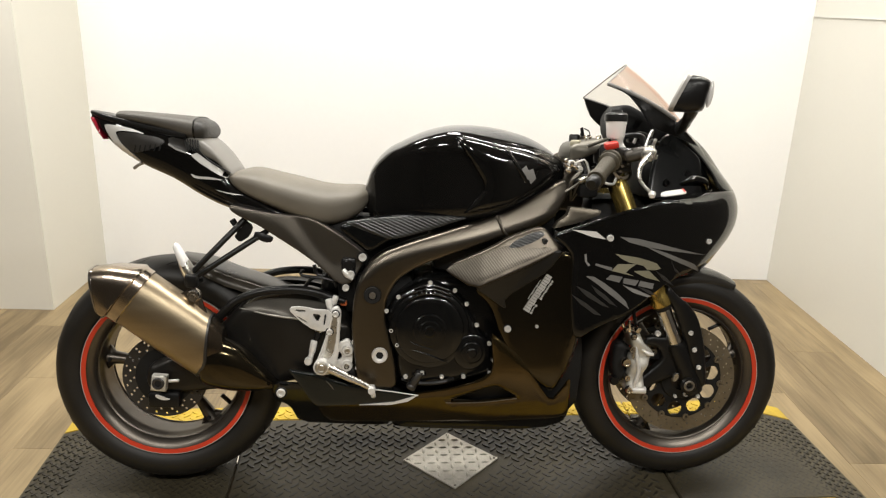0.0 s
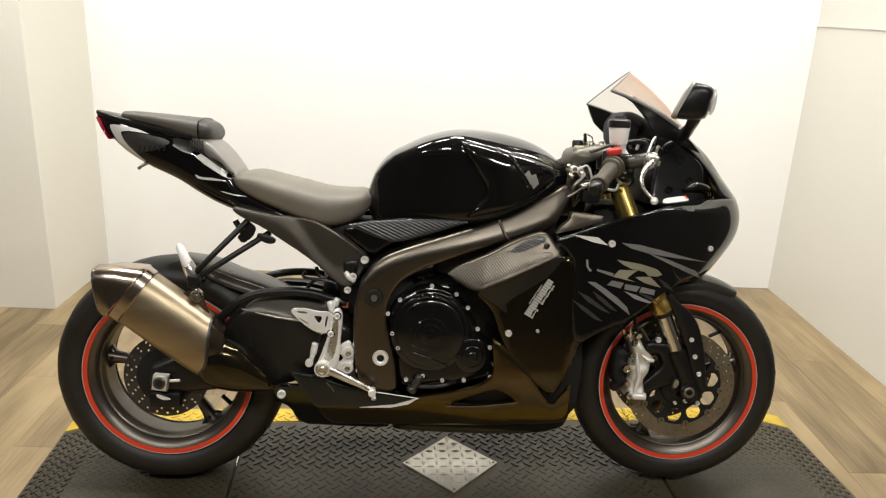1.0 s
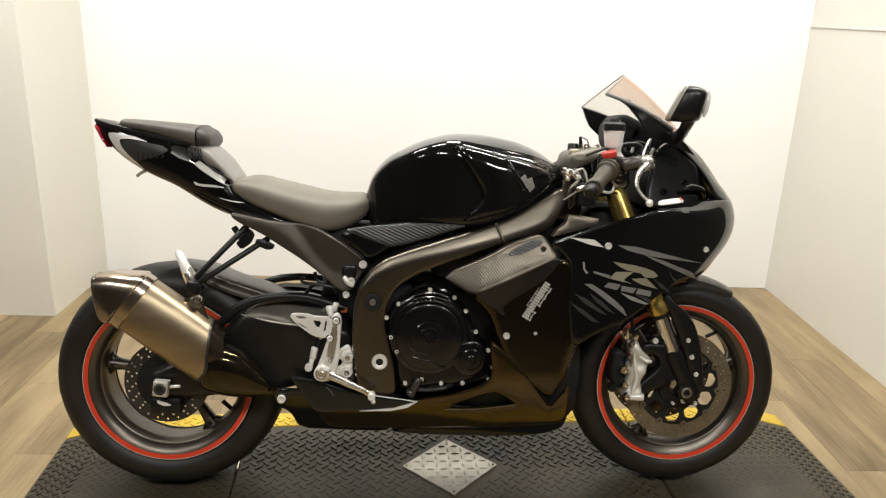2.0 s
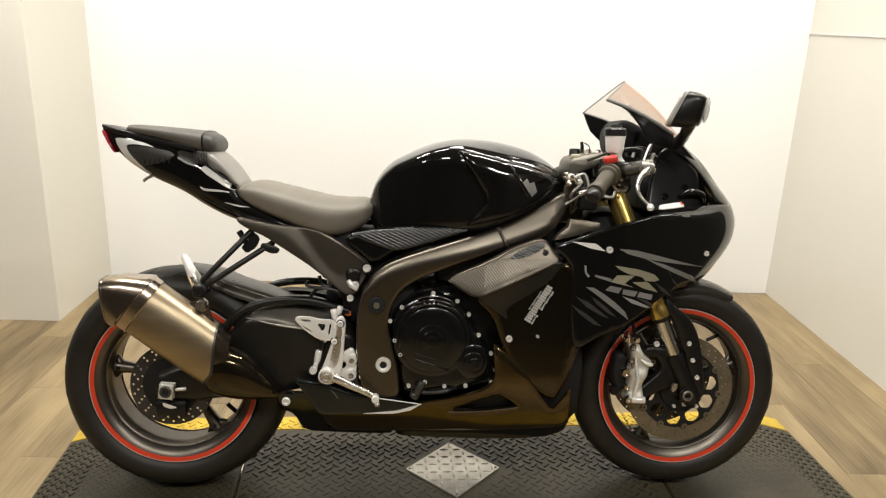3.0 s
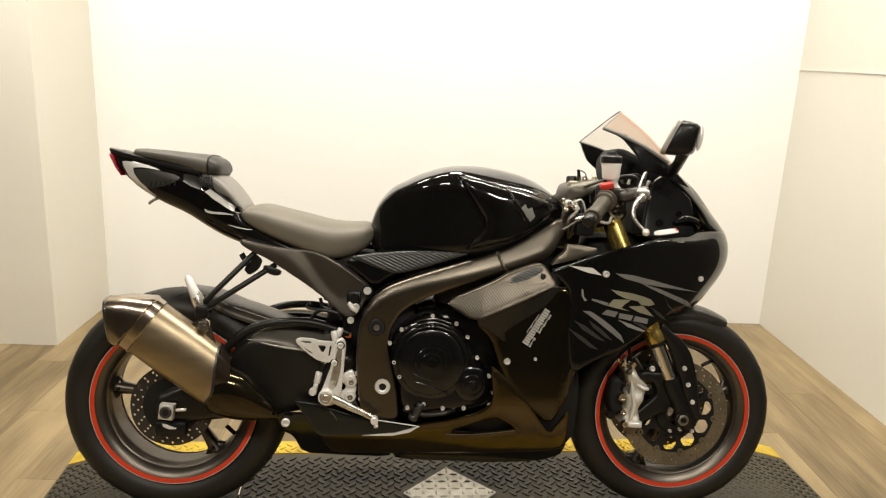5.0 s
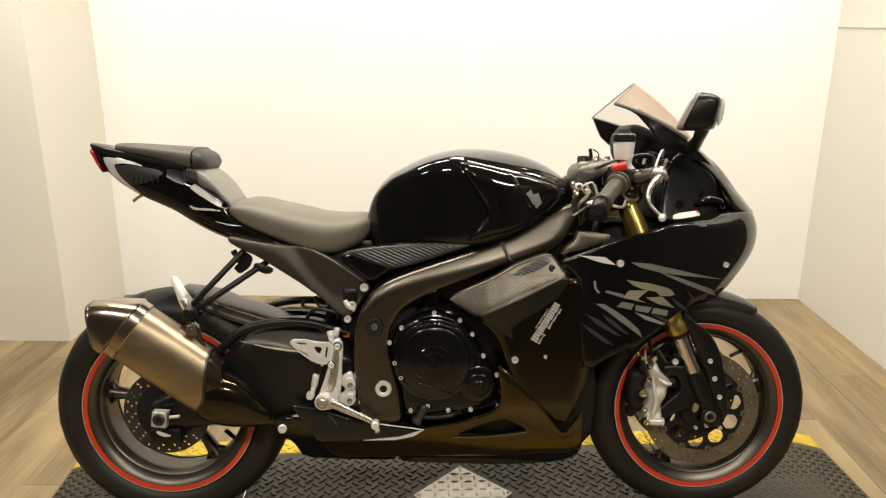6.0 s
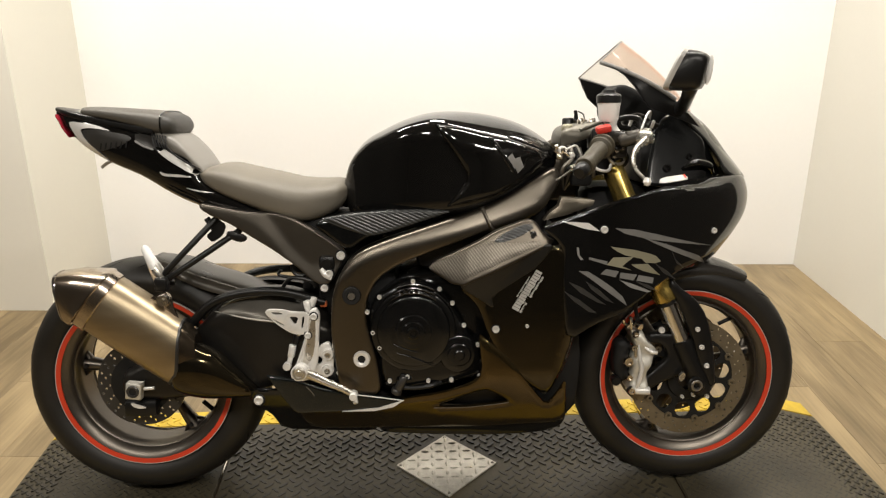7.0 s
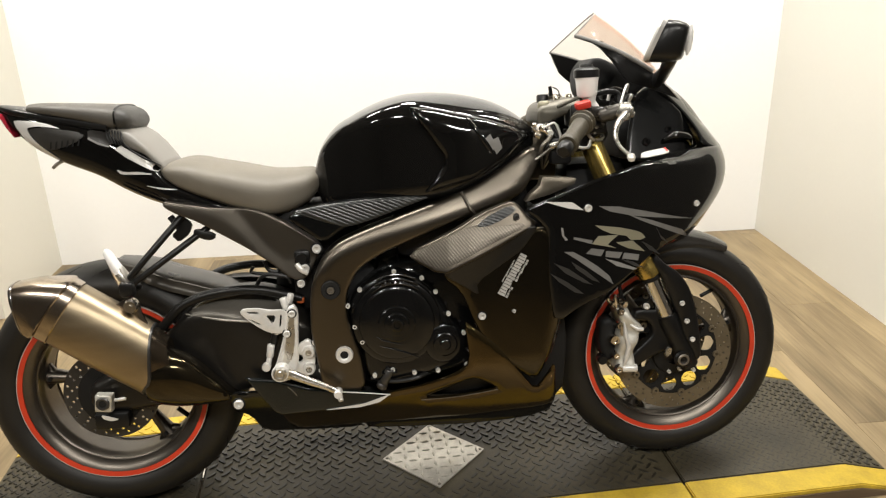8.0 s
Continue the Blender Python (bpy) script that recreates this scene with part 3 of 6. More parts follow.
def wheel(name, label, x, z, radius, half, rim_r, angles, spoke_w, stripe_y, well=0.0):
    hub = new(name)
    hub.empty_display_size = 0.05
    hub.parent = bike
    tagged(hub, label)
    part("tyre", lathe(arc_profile(radius, half, rim_r - 0.006), (x, 0, z), 96), TYRE, hub, "worn black sport tyre")
    e = half * 0.86
    prof = [(rim_r - 0.004, -e), (rim_r, -e + 0.004), (rim_r - 0.012, -e + 0.012), (rim_r - 0.03, -e * 0.55), (rim_r - 0.034, 0), (rim_r - 0.03, e * 0.55),
            (rim_r - 0.012, e - 0.012), (rim_r, e - 0.004), (rim_r - 0.004, e), (rim_r - 0.014, e - 0.003), (rim_r - 0.03, e - 0.014), (rim_r - 0.040 + well * 0.4, e * 0.62), (rim_r - 0.043 + well * 0.5, e * 0.5), (rim_r - 0.052 + well, e * 0.44), (rim_r - 0.054 + well, e * 0.3), (rim_r - 0.052 + well, 0),
            (rim_r - 0.054 + well, -e * 0.3), (rim_r - 0.052 + well, -e * 0.44), (rim_r - 0.043 + well * 0.5, -e * 0.5), (rim_r - 0.040 + well * 0.4, -e * 0.62), (rim_r - 0.03, -e + 0.014), (rim_r - 0.014, -e + 0.003)]
    part("rim", lathe(prof, (x, 0, z), 96, closed=True), RIM, hub, "dark bronze cast rim")
    for sd in (-1, 1):
        y = sd * stripe_y
        part("stripe", lathe([(rim_r - 0.012, y), (rim_r - 0.012, y + sd * 0.0025), (rim_r - 0.001, y + sd * 0.0045), (rim_r - 0.001, y)], (x, 0, z), 96, closed=True), RED, hub, "red rim tape")
        part("pinstripe", lathe([(rim_r - 0.001, y), (rim_r - 0.001, y + sd * 0.0047), (rim_r + 0.0008, y + sd * 0.0047), (rim_r + 0.0008, y)], (x, 0, z), 96, closed=True), WHITE, hub, "thin white edge of the rim tape")
        y = sd * e * 0.70
        part("rim_step", lathe([(rim_r - 0.038 + well * 0.3, y - 0.0035), (rim_r - 0.0405 + well * 0.3, y - 0.0015), (rim_r - 0.0405 + well * 0.3, y + 0.0015), (rim_r - 0.038 + well * 0.3, y + 0.0035), (rim_r - 0.028, y)], (x, 0, z), 96, closed=True), RIM, hub, "raised machined step of the rim")
    part("hub", lathe([(0.0, -0.07), (0.04, -0.07), (0.05, -0.05), (0.042, 0), (0.05, 0.05), (0.04, 0.07), (0.0, 0.07)], (x, 0, z), 32), RIM, hub)
    for a in angles:
        q = radians(a)
        out = rim_r - 0.048 + well

        def at(r, dq=0.0, y=0.0):
            return Vector((x + r * math.cos(q + dq), y, z + r * math.sin(q + dq)))
        spoke = part("spoke", tube([at(0.035), at(0.11), at(out)], [0.022, 0.0125, 0.020], 14, 8, spoke_w * 0.8), RIM, hub)
        part("spoke_foot", tube([at(out - 0.001, -0.17), at(out - 0.012, -0.07), at(out - 0.014), at(out - 0.012, 0.07), at(out - 0.001, 0.17)], [0.006, 0.013, 0.018, 0.013, 0.006], 12, 5, spoke_w * 0.7), RIM, spoke)
        part("lightening_hole", rod(at(out - 0.016, 0, -0.018 * spoke_w), at(out - 0.016, 0, -0.010 * spoke_w), 0.0055), MATTE, spoke)
    return hub


rear = wheel("rear_wheel", "rear wheel with bronze rim and red stripe", RX, RZ, RR, 0.09, 0.2215, (173, 302, 54), 1.5, 0.079, 0.012)
front = wheel("front_wheel", "front wheel with bronze rim and red stripe", FX, FZ, FR, 0.06, 0.2235, (244, 16, 130), 1.1, 0.052, 0.014)


def disc(name, x, y, z, outer, inner, hole_rows, mat_, parent, label):
    def circle(cx, cz, r, n):
        return [(cx + r * math.cos(2 * math.pi * i / n), cz + r * math.sin(2 * math.pi * i / n)) for i in range(n)]
    holes = [circle(x, z, inner, 40)]
    for r, n, size, ph in hole_rows:
        holes += [circle(x + r * math.cos(2 * math.pi * (i + ph) / n), z + r * math.sin(2 * math.pi * (i + ph) / n), size, 6) for i in range(n)]
    bm = panel(circle(x, z, outer, 64), -y, 0.005, 0.0008, 0.003, 0.02, -1, holes, 0)
    return part(name, bm, mat_, parent, label)


disc("brake_disc", RX, -0.098, RZ, 0.11, 0.07, ((0.102, 24, 0.0036, 0), (0.091, 20, 0.0036, 0.5), (0.081, 18, 0.0032, 0.2)), DARKDISC, rear, "drilled dark steel rear brake disc")
part("carrier", lathe([(0.0, -0.1), (0.05, -0.102), (0.076, -0.099), (0.076, -0.095), (0, -0.09)], (RX, 0, RZ), 40), MATTE, rear)
for sd in (-1, 1):
    disc("brake_disc", FX, sd * 0.072 if sd < 0 else 0.078, FZ, 0.152, 0.113, ((0.145, 30, 0.0028, 0), (0.134, 30, 0.0028, 0.5), (0.124, 30, 0.0026, 0.25)), BRONZE, front, "bronze-tinted drilled front brake disc")
    y = sd * 0.072
    disc("carrier_web", FX, sd * 0.0745, FZ, 0.1125, 0.045, ((0.0865, 10, 0.0225, 0.3),), MATTE, front, "black hexagon-webbed disc carrier")
    for i in range(10):
        a = 2 * math.pi * (i + 0.8) / 10
        part("button", lathe([(0.0035, sd * 0.002), (0.0035, sd * 0.0065), (0.0085, sd * 0.0065), (0.0095, 0), (0.0035, 0)], (FX + 0.112 * math.cos(a), y, FZ + 0.112 * math.sin(a)), 12), BRONZE, front)
    part("carrier", lathe([(0.03, y), (0.03, y + sd * 0.012), (0.055, y + sd * 0.008), (0.06, y)], (FX, 0, FZ), 36, closed=True), MATTE, front)
part("valve", rod((RX + 0.182 * math.cos(-0.60), -0.02, RZ + 0.182 * math.sin(-0.60)), (RX + 0.148 * math.cos(-0.55), -0.025, RZ + 0.148 * math.sin(-0.55)), 0.006), SATIN, rear)
part("valve", rod((FX + 0.155 * math.cos(0.95), -0.02, FZ + 0.155 * math.sin(0.95)), (FX + 0.19 * math.cos(0.85), -0.02, FZ + 0.19 * math.sin(0.85)), 0.005), SATIN, front)

# ---- swingarm, rear axle, chain side ----
arm_line = [(-0.72, 0.355), (-0.62, 0.385), (-0.54, 0.45), (-0.48, 0.515), (-0.42, 0.543), (-0.33, 0.545), (-0.23, 0.515), (-0.19, 0.43), (-0.24, 0.35), (-0.34, 0.315), (-0.5, 0.29), (-0.68, 0.265), (-0.735, 0.29)]
ARM_RIDGE = [(-0.70, 0.345), (-0.60, 0.40), (-0.53, 0.475), (-0.44, 0.503), (-0.31, 0.478), (-0.2, 0.46)]


def arm_w(x, z):
    d = z - step_curve(x, ARM_RIDGE)[0]
    return 0.122 + 0.03 * max(0, min(1, (x + 0.62) / 0.25)) - 0.55 * (d + math.hypot(d, 0.007))


for sd in (-1, 1):
    arm = part("swingarm_beam", panel(arm_line, arm_w, 0.05, 0.012, 0.02, 0.011, sd), ARMP, bike, "black box-section swingarm beam")
    # Paler overlays give the black beam its lit upper facet and highlight lines.
    part("arm_facet", panel([(-0.485, 0.502), (-0.45, 0.522), (-0.40, 0.535), (-0.33, 0.538), (-0.265, 0.515), (-0.240, 0.476), (-0.295, 0.476), (-0.406, 0.488)], lambda x, z: arm_w(x, z) + 0.0012, 0.003, 0.001, 0.004, 0.009, sd, (), 1), ARMF, arm, "upper facet in a painted lit tone")
    for line_ in (((-0.486, 0.502), (-0.406, 0.4885), (-0.33, 0.479), (-0.245, 0.470)), ((-0.470, 0.512), (-0.44, 0.5255), (-0.40, 0.532), (-0.36, 0.534))):
        part("facet_edge", tube([(x_, sd * (arm_w(x_, z_) + 0.0005), z_) for x_, z_ in line_], [0.0018, 0.0034, 0.003, 0.0016], 8), ARME, arm, "painted highlight along the facet edge")
    part("brace", tube([(-0.54, sd * 0.135, 0.475), (-0.49, sd * 0.14, 0.523), (-0.42, sd * 0.14, 0.548), (-0.32, sd * 0.135, 0.55), (-0.22, sd * 0.125, 0.52)], 0.011, 12), SATIN, arm)
part("cross_beam", box(-0.3, -0.2, -0.12, 0.12, 0.36, 0.47, 0.015), SATIN, bike)
axle = part("rear_axle", rod((RX, -0.150, RZ), (RX, 0.15, RZ), 0.011), DISC, bike)
block = [(RX - 0.021, RZ - 0.019), (RX + 0.016, RZ - 0.023), (RX + 0.021, RZ + 0.018), (RX - 0.016, RZ + 0.021)]
part("axle_block", panel(block, 0.158, 0.02, 0.003, 0.004, 0.008, -1, (), 0), CASTAL, axle, "pale alloy axle block")
part("axle_nut", lathe([(0.009, -0.150), (0.009, -0.161), (0.013, -0.162), (0.0155, -0.160), (0.0155, -0.150)], (RX, 0, RZ), 24, closed=True), DARKDISC, axle)
part("axle_bore", lathe([(0, -0.1592), (0.010, -0.1592), (0.010, -0.15)], (RX, 0, RZ), 20), MATTE, axle)
part("adjuster", rod((RX + 0.024, -0.15, RZ + 0.004), (RX + 0.05, -0.15, RZ + 0.006), 0.004), ALU, axle)
part("caliper_window", panel([(RX - 0.016, RZ - 0.036), (RX + 0.012, RZ - 0.045), (RX + 0.024, RZ - 0.050), (RX + 0.004, RZ - 0.052), (RX - 0.012, RZ - 0.045)], 0.139, 0.004, 0.0005, 0.002, 0.006), ALU, bike, "pale machined caliper edge")
part("rear_caliper", box(RX - 0.035, RX + 0.045, -0.135, -0.1, RZ - 0.075, RZ - 0.035, 0.008), SATIN, bike, "black rear brake caliper")

# tread grooves of both tyres
for hub_, cx, cz, rad, half_, rim_, num, span in ((rear, RX, RZ, RR, 0.09, 0.2155, 18, 13), (front, FX, FZ, FR, 0.06, 0.2175, 18, 12)):
    for sd in (-1, 1):
        for i in range(num):
            pts = []
            for k in range(5):
                f = 0.25 + 0.6 * k / 4
                a = math.asin(f)
                r = rad - (rad - rim_) * 0.62 * (1 - math.cos(a)) ** 1.25 - 0.0012
                g = radians(360 * (i + (0.5 if sd > 0 else 0)) / num + span * (k / 4) ** 1.5)
                pts.append((cx + r * math.cos(g), sd * half_ * f, cz + r * math.sin(g)))
            part("tread_groove", tube(pts, [0.0012, 0.0018, 0.0018, 0.0017, 0.0008], 6, 3), GROOVE, hub_)

# ---- rear mudguard over the tyre ----
gpath = curve_through([(-0.655, 0, 0.622), (-0.595, 0, 0.610), (-0.531, 0, 0.585), (-0.46, 0, 0.562), (-0.387, 0, 0.536), (-0.31, 0, 0.51)], 6)
rings = []
for i, p in enumerate(gpath):
    w = 0.05 + 0.04 * min(1, i / 8)
    drop = 0.024 + 0.008 * min(1, i / 12)
    ring = [p + Vector((0, w * math.sin(a), -drop * (1 - math.cos(a)) ** 1.4)) for a in (math.radians(-88 + 176 * k / 20) for k in range(21))]
    ring += [q + Vector((0, 0, -0.005)) for q in reversed(ring)]
    rings.append(ring)
guard = part("mudguard", loft(rings), HUG, bike, "dark grey plastic rear mudguard")
for sd in (-1, 1):
    edge_ = [p + Vector((0, sd * (0.05 + 0.04 * min(1, i / 8)) * 0.80, -0.0085 - 0.003 * min(1, i / 12))) for i, p in enumerate(gpath)]
    part("guard_rib", tube(edge_, [0.002] + [0.0036] * (len(edge_) - 2) + [0.002], 8), ARMF, guard, "pale rib of the mudguard")

# ---- exhaust ----
MA, MB = Vector((-0.7405, -0.205, 0.5605)), Vector((-0.5355, -0.19, 0.4055))
axis = (MB - MA).normalized()
mside = Vector((0, 1, 0)).cross(axis).normalized()
mout = axis.cross(mside).normalized()


def muffler_ring(at, up, across, power=2.6, n=40):
    c = MA + axis * at
    cut = 0.044 * max(0, min(1, at / 0.24)) ** 2 * (1 if mside.z > 0 else -1)
    out = []
    for j in range(n):
        a = 2 * math.pi * j / n
        ca, sa = math.cos(a), math.sin(a)
        lift = math.copysign(abs(ca) ** (2 / power), ca)
        out.append(c - axis * cut * max(lift * (1 if mside.z > 0 else -1), -0.35) * (1 if mside.z > 0 else -1) + mside * up * lift + mout * across * math.copysign(abs(sa) ** (2 / power), sa))
    return out


def cap_ring(k, s, n=48):
    """Rings from the can's rear edge (0) to the slash-cut outlet (1)."""
    c = MA.lerp(Vector((-0.808, -0.205, 0.560)), k)
    up = (mside * (1 - k) + Vector((-0.16, 0, 0.987)) * k * (1 if mside.z > 0 else -1)).normalized()
    out = []
    for j in range(n):
        a = 2 * math.pi * j / n
        ca, sa = math.cos(a), math.sin(a)
        out.append(c + up * 0.0715 * s * math.copysign(abs(ca) ** 0.64, ca) + mout * 0.057 * s * math.copysign(abs(sa) ** 0.64, sa))
    return out


muf = part("muffler", loft([muffler_ring(t, u, u * 0.8) for t, u in ((0, 0.070), (0.004, 0.072), (0.12, 0.0735), (0.18, 0.0732), (0.21, 0.0725), (0.225, 0.072), (0.238, 0.072), (0.241, 0.069))]), TITAN, bike, "brushed titanium muffler can")
part("end_cap", loft([cap_ring(k, s) for k, s in ((0.99, 0.70), (1.0, 0.77), (0.985, 0.80), (0.96, 0.815), (0.5, 0.93), (0.06, 1.035), (0.02, 1.05), (-0.04, 1.05), (-0.08, 1.0))]), CAPM, muf, "smooth titanium end cap", 24)
part("outlet", loft([cap_ring(k, s) for k, s in ((0.995, 0.72), (0.7, 0.66))]), MATTE, muf)
part("outlet_lip", loft([cap_ring(k, s) for k, s in ((0.93, 0.832), (0.935, 0.835), (0.99, 0.815), (1.004, 0.79), (1.004, 0.71))]), BLUED, muf, "outlet lip with a blue reflection in its colour", 24)
part("band", loft([muffler_ring(t, u, u * 0.8) for t, u in ((0.002, 0.0725), (0.004, 0.075), (0.028, 0.0755), (0.030, 0.073))], closed=False), CAPM, muf, "polished rim band")
part("front_band", loft([muffler_ring(t, u, u * 0.8) for t, u in ((0.236, 0.069), (0.238, 0.0735), (0.243, 0.0735), (0.246, 0.069))]), DARKDISC, muf, "dark inlet band")
part("collar", loft([[p + Vector((0.5, 0, 0.8)) * shift for p in muffler_ring(t, u, u * 0.8)] for t, u, shift in ((0.238, 0.060, 0.0), (0.245, 0.0665, 0.001), (0.262, 0.060, 0.007), (0.284, 0.050, 0.012), (0.288, 0.040, 0.012))]), COLLAR, muf, "dark polished metal collar")
CONE = [(-0.560, 0.440, -0.572, 0.365, 0.040, -0.192), (-0.536, 0.446, -0.562, 0.326, 0.057, -0.189), (-0.474, 0.420, -0.512, 0.307, 0.048, -0.184), (-0.434, 0.376, -0.462, 0.300, 0.037, -0.174), (-0.400, 0.334, -0.418, 0.298, 0.026, -0.162), (-0.380, 0.311, -0.386, 0.297, 0.016, -0.152)]
rings = []
for k in range(25):
    x0, z0, x1, z1, wide, cy = step_curve(k / 24 * 5, [(i, *row) for i, row in enumerate(CONE)])
    top, low = Vector((x0, cy, z0)), Vector((x1, cy, z1))
    rings.append([(top + low) / 2 + (top - low) / 2 * math.copysign(abs(math.cos(a)) ** 0.85, math.cos(a)) + Vector((0, wide * math.copysign(abs(math.sin(a)) ** 0.85, math.sin(a)), 0)) for a in (2 * math.pi * j / 40 for j in range(40))])
part("exhaust_cone", loft(rings), MIDP, bike, "gloss black exhaust cone in front of the muffler")
lug = part("muffler_bracket", panel([(-0.644, 0.55), (-0.625, 0.548), (-0.594, 0.562), (-0.579, 0.57), (-0.563, 0.56), (-0.56, 0.535), (-0.545, 0.493), (-0.555, 0.484), (-0.601, 0.516)], 0.207, 0.006, 0.0015, 0.003, 0.008, -1, (), 1), CAPM, bike, "bright titanium hanger bracket")
part("bracket_edge", tube([(x_, -0.209, z_) for x_, z_ in [(-0.64, 0.548), (-0.6, 0.52), (-0.573, 0.502), (-0.554, 0.488)]], [0.001, 0.002, 0.002, 0.001], 8), STEEL, lug)
part("bolt", lathe([(0, -0.016), (0.006, -0.016), (0.006, -0.012), (0.013, -0.012), (0.016, -0.004), (0.016, 0)], (-0.578, -0.208, 0.55), 20), STEEL, lug)
part("hanger_foot", panel([(-0.444, 0.7), (-0.4, 0.685), (-0.402, 0.673), (-0.419, 0.671), (-0.449, 0.684)], 0.135, 0.012, 0.002, 0.004, 0.008, -1, (), 1), SATIN, bike, "black strut foot under the side cover")
hang = part("hanger_strut", rod((-0.415, -0.12, 0.70), (-0.592, -0.175, 0.583), 0.0075), SATIN, bike, "thin black exhaust hanger strut")
part("hanger_strut", rod((-0.465, -0.12, 0.735), (-0.602, -0.175, 0.588), 0.0075), SATIN, bike, "thin black exhaust hanger strut")
part("strut_foot", box(-0.605, -0.575, -0.195, -0.165, 0.565, 0.598, 0.006), SATIN, hang)
part("gusset", panel([(-0.475, 0.73), (-0.45, 0.71), (-0.46, 0.685), (-0.485, 0.668), (-0.5, 0.685), (-0.482, 0.70)], 0.12, 0.006, 0.001, 0.002, 0.01, -1, (), 1), SATIN, hang)
part("plate_lamp", rod((-0.525, -0.02, 0.715), (-0.5, -0.02, 0.675), 0.008), MATTE, bike)
signal = part("turn_signal", turned(spin_along((0, 0, 0.05), (0, 0, -0.048), [(0, 0.003), (0.08, 0.009), (0.5, 0.013), (0.85, 0.015), (1, 0.012)], 16), pose(-0.612, -0.165, 0.625, 0, -24, 0) @ Matrix.Diagonal((1.0, 1.3, 1, 1))), LENS, bike, "clear rear turn signal")
part("signal_base", turned(spin_along((0, 0, 0.0), (0, 0, -0.052), [(0, 0.0135), (0.3, 0.0155), (0.85, 0.0165), (1, 0.012)], 16), pose(-0.612, -0.165, 0.625, 0, -24, 0) @ Matrix.Diagonal((1.02, 1.2, 1, 1))), ALUD, signal, "silver lamp base")
part("stalk", rod((-0.594, -0.165, 0.585), (-0.582, -0.13, 0.575), 0.009), SATIN, signal)

# ---- frame, side covers ----
frame_line = [(0.335, 0.849), (0.270, 0.813), (0.187, 0.766), (0.103, 0.737), (0.019, 0.710), (-0.064, 0.683), (-0.120, 0.661), (-0.154, 0.636), (-0.179, 0.595), (-0.194, 0.546), (-0.200, 0.464), (-0.192, 0.397), (-0.182, 0.307), (-0.082, 0.298), (-0.089, 0.379), (-0.101, 0.433), (-0.116, 0.495), (-0.112, 0.546), (-0.084, 0.595), (-0.028, 0.630), (0.035, 0.653), (0.119, 0.682), (0.189, 0.706), (0.252, 0.723), (0.295, 0.742), (0.327, 0.786), (0.345, 0.818)]


SPAR_RIDGE = [(-0.2, 0.555), (-0.165, 0.598), (-0.12, 0.632), (-0.05, 0.659), (0.03, 0.68), (0.1, 0.698), (0.19, 0.725), (0.3, 0.765)]
COVER_RIDGE = [(-0.506, 0.758), (-0.483, 0.75), (-0.421, 0.735), (-0.372, 0.712), (-0.337, 0.676), (-0.294, 0.617), (-0.251, 0.57)]


def frame_w(x, z):
    """Two facets: the upper one leans back, the lower one tucks under."""
    d = z - step_curve(x, SPAR_RIDGE)[0]
    up, low = max(0.0, d), max(0.0, -d)
    return 0.203 - 0.36 * max(0, x - 0.05) ** 2 - 0.42 * math.sqrt(up * up + 0.00002) - 0.06 * low


for sd in (-1, 1):
    fr = part("frame_spar", panel(frame_line, frame_w, 0.05, 0.007, 0.010, 0.010, sd), FRAME, bike, "bronze-grey aluminium frame spar")
    part("weld_seam", tube([(wx, sd * (frame_w(wx, wz) - 0.0005), wz) for wx, wz in ((0.157, 0.755), (0.164, 0.739), (0.174, 0.717), (0.185, 0.704))], 0.0045, 8), FRAME, fr)
    part("subframe_cover", panel([(-0.506, 0.765), (-0.471, 0.758), (-0.402, 0.745), (-0.332, 0.742), (-0.291, 0.730), (-0.234, 0.698), (-0.163, 0.648), (-0.177, 0.618), (-0.200, 0.574), (-0.234, 0.570), (-0.284, 0.616), (-0.333, 0.652), (-0.389, 0.687), (-0.437, 0.717), (-0.479, 0.735), (-0.505, 0.752)],
                                           lambda x, z: 0.14 + 0.06 * max(0, x + 0.45) - 0.09 * (min(0.05, z - step_curve(x, COVER_RIDGE)[0]) + math.hypot(min(0.05, z - step_curve(x, COVER_RIDGE)[0]), 0.003)), 0.03, 0.003, 0.005, 0.008, sd, (), 1), COVER, bike, "graphite grey subframe side cover")
    carb = part("tank_side_panel", panel([(-0.24, 0.721), (-0.163, 0.742), (-0.093, 0.749), (-0.009, 0.753), (0.100, 0.749), (0.048, 0.730), (-0.036, 0.709), (-0.106, 0.690), (-0.155, 0.656), (-0.195, 0.687)],
                                           lambda x, z: 0.172 + 0.1 * max(0, 0.755 - z), 0.03, 0.006, 0.014, 0.012, sd), PANELB, bike, "black side panel below the tank")
    part("carbon_strip", panel([(-0.221, 0.731), (-0.176, 0.739), (-0.127, 0.744), (-0.072, 0.748), (-0.018, 0.751), (0.046, 0.750), (0.089, 0.747), (0.05, 0.734), (-0.017, 0.712), (-0.07, 0.696), (-0.106, 0.690), (-0.141, 0.700), (-0.175, 0.712)], lambda x, z: 0.1738 + 0.1 * max(0, 0.755 - z), 0.003, 0.004, 0.008, 0.01, sd, (), 1), CARBON, carb, "carbon weave strip")
part("head_casting", box(0.30, 0.40, -0.09, 0.09, 0.76, 0.88, 0.02), FRAME, bike)
for x, z, r in ((-0.147, 0.554, 0.02),):
    part("pivot_recess", lathe([(0.0, -0.004), (r * 0.5, -0.004), (r * 0.55, -0.008), (r, -0.008), (r * 1.1, -0.002), (r * 1.1, 0.02)], (x, -frame_w(x, z) - 0.001, z), 28), MATTE, bike)
    bolt("frame_bolt", x, -frame_w(x, z) - 0.004, z, 0.009, bike, DISC, 0.006)
part("shock_cover", box(-0.24, -0.15, -0.10, 0.10, 0.48, 0.62, 0.02), MATTE, bike)
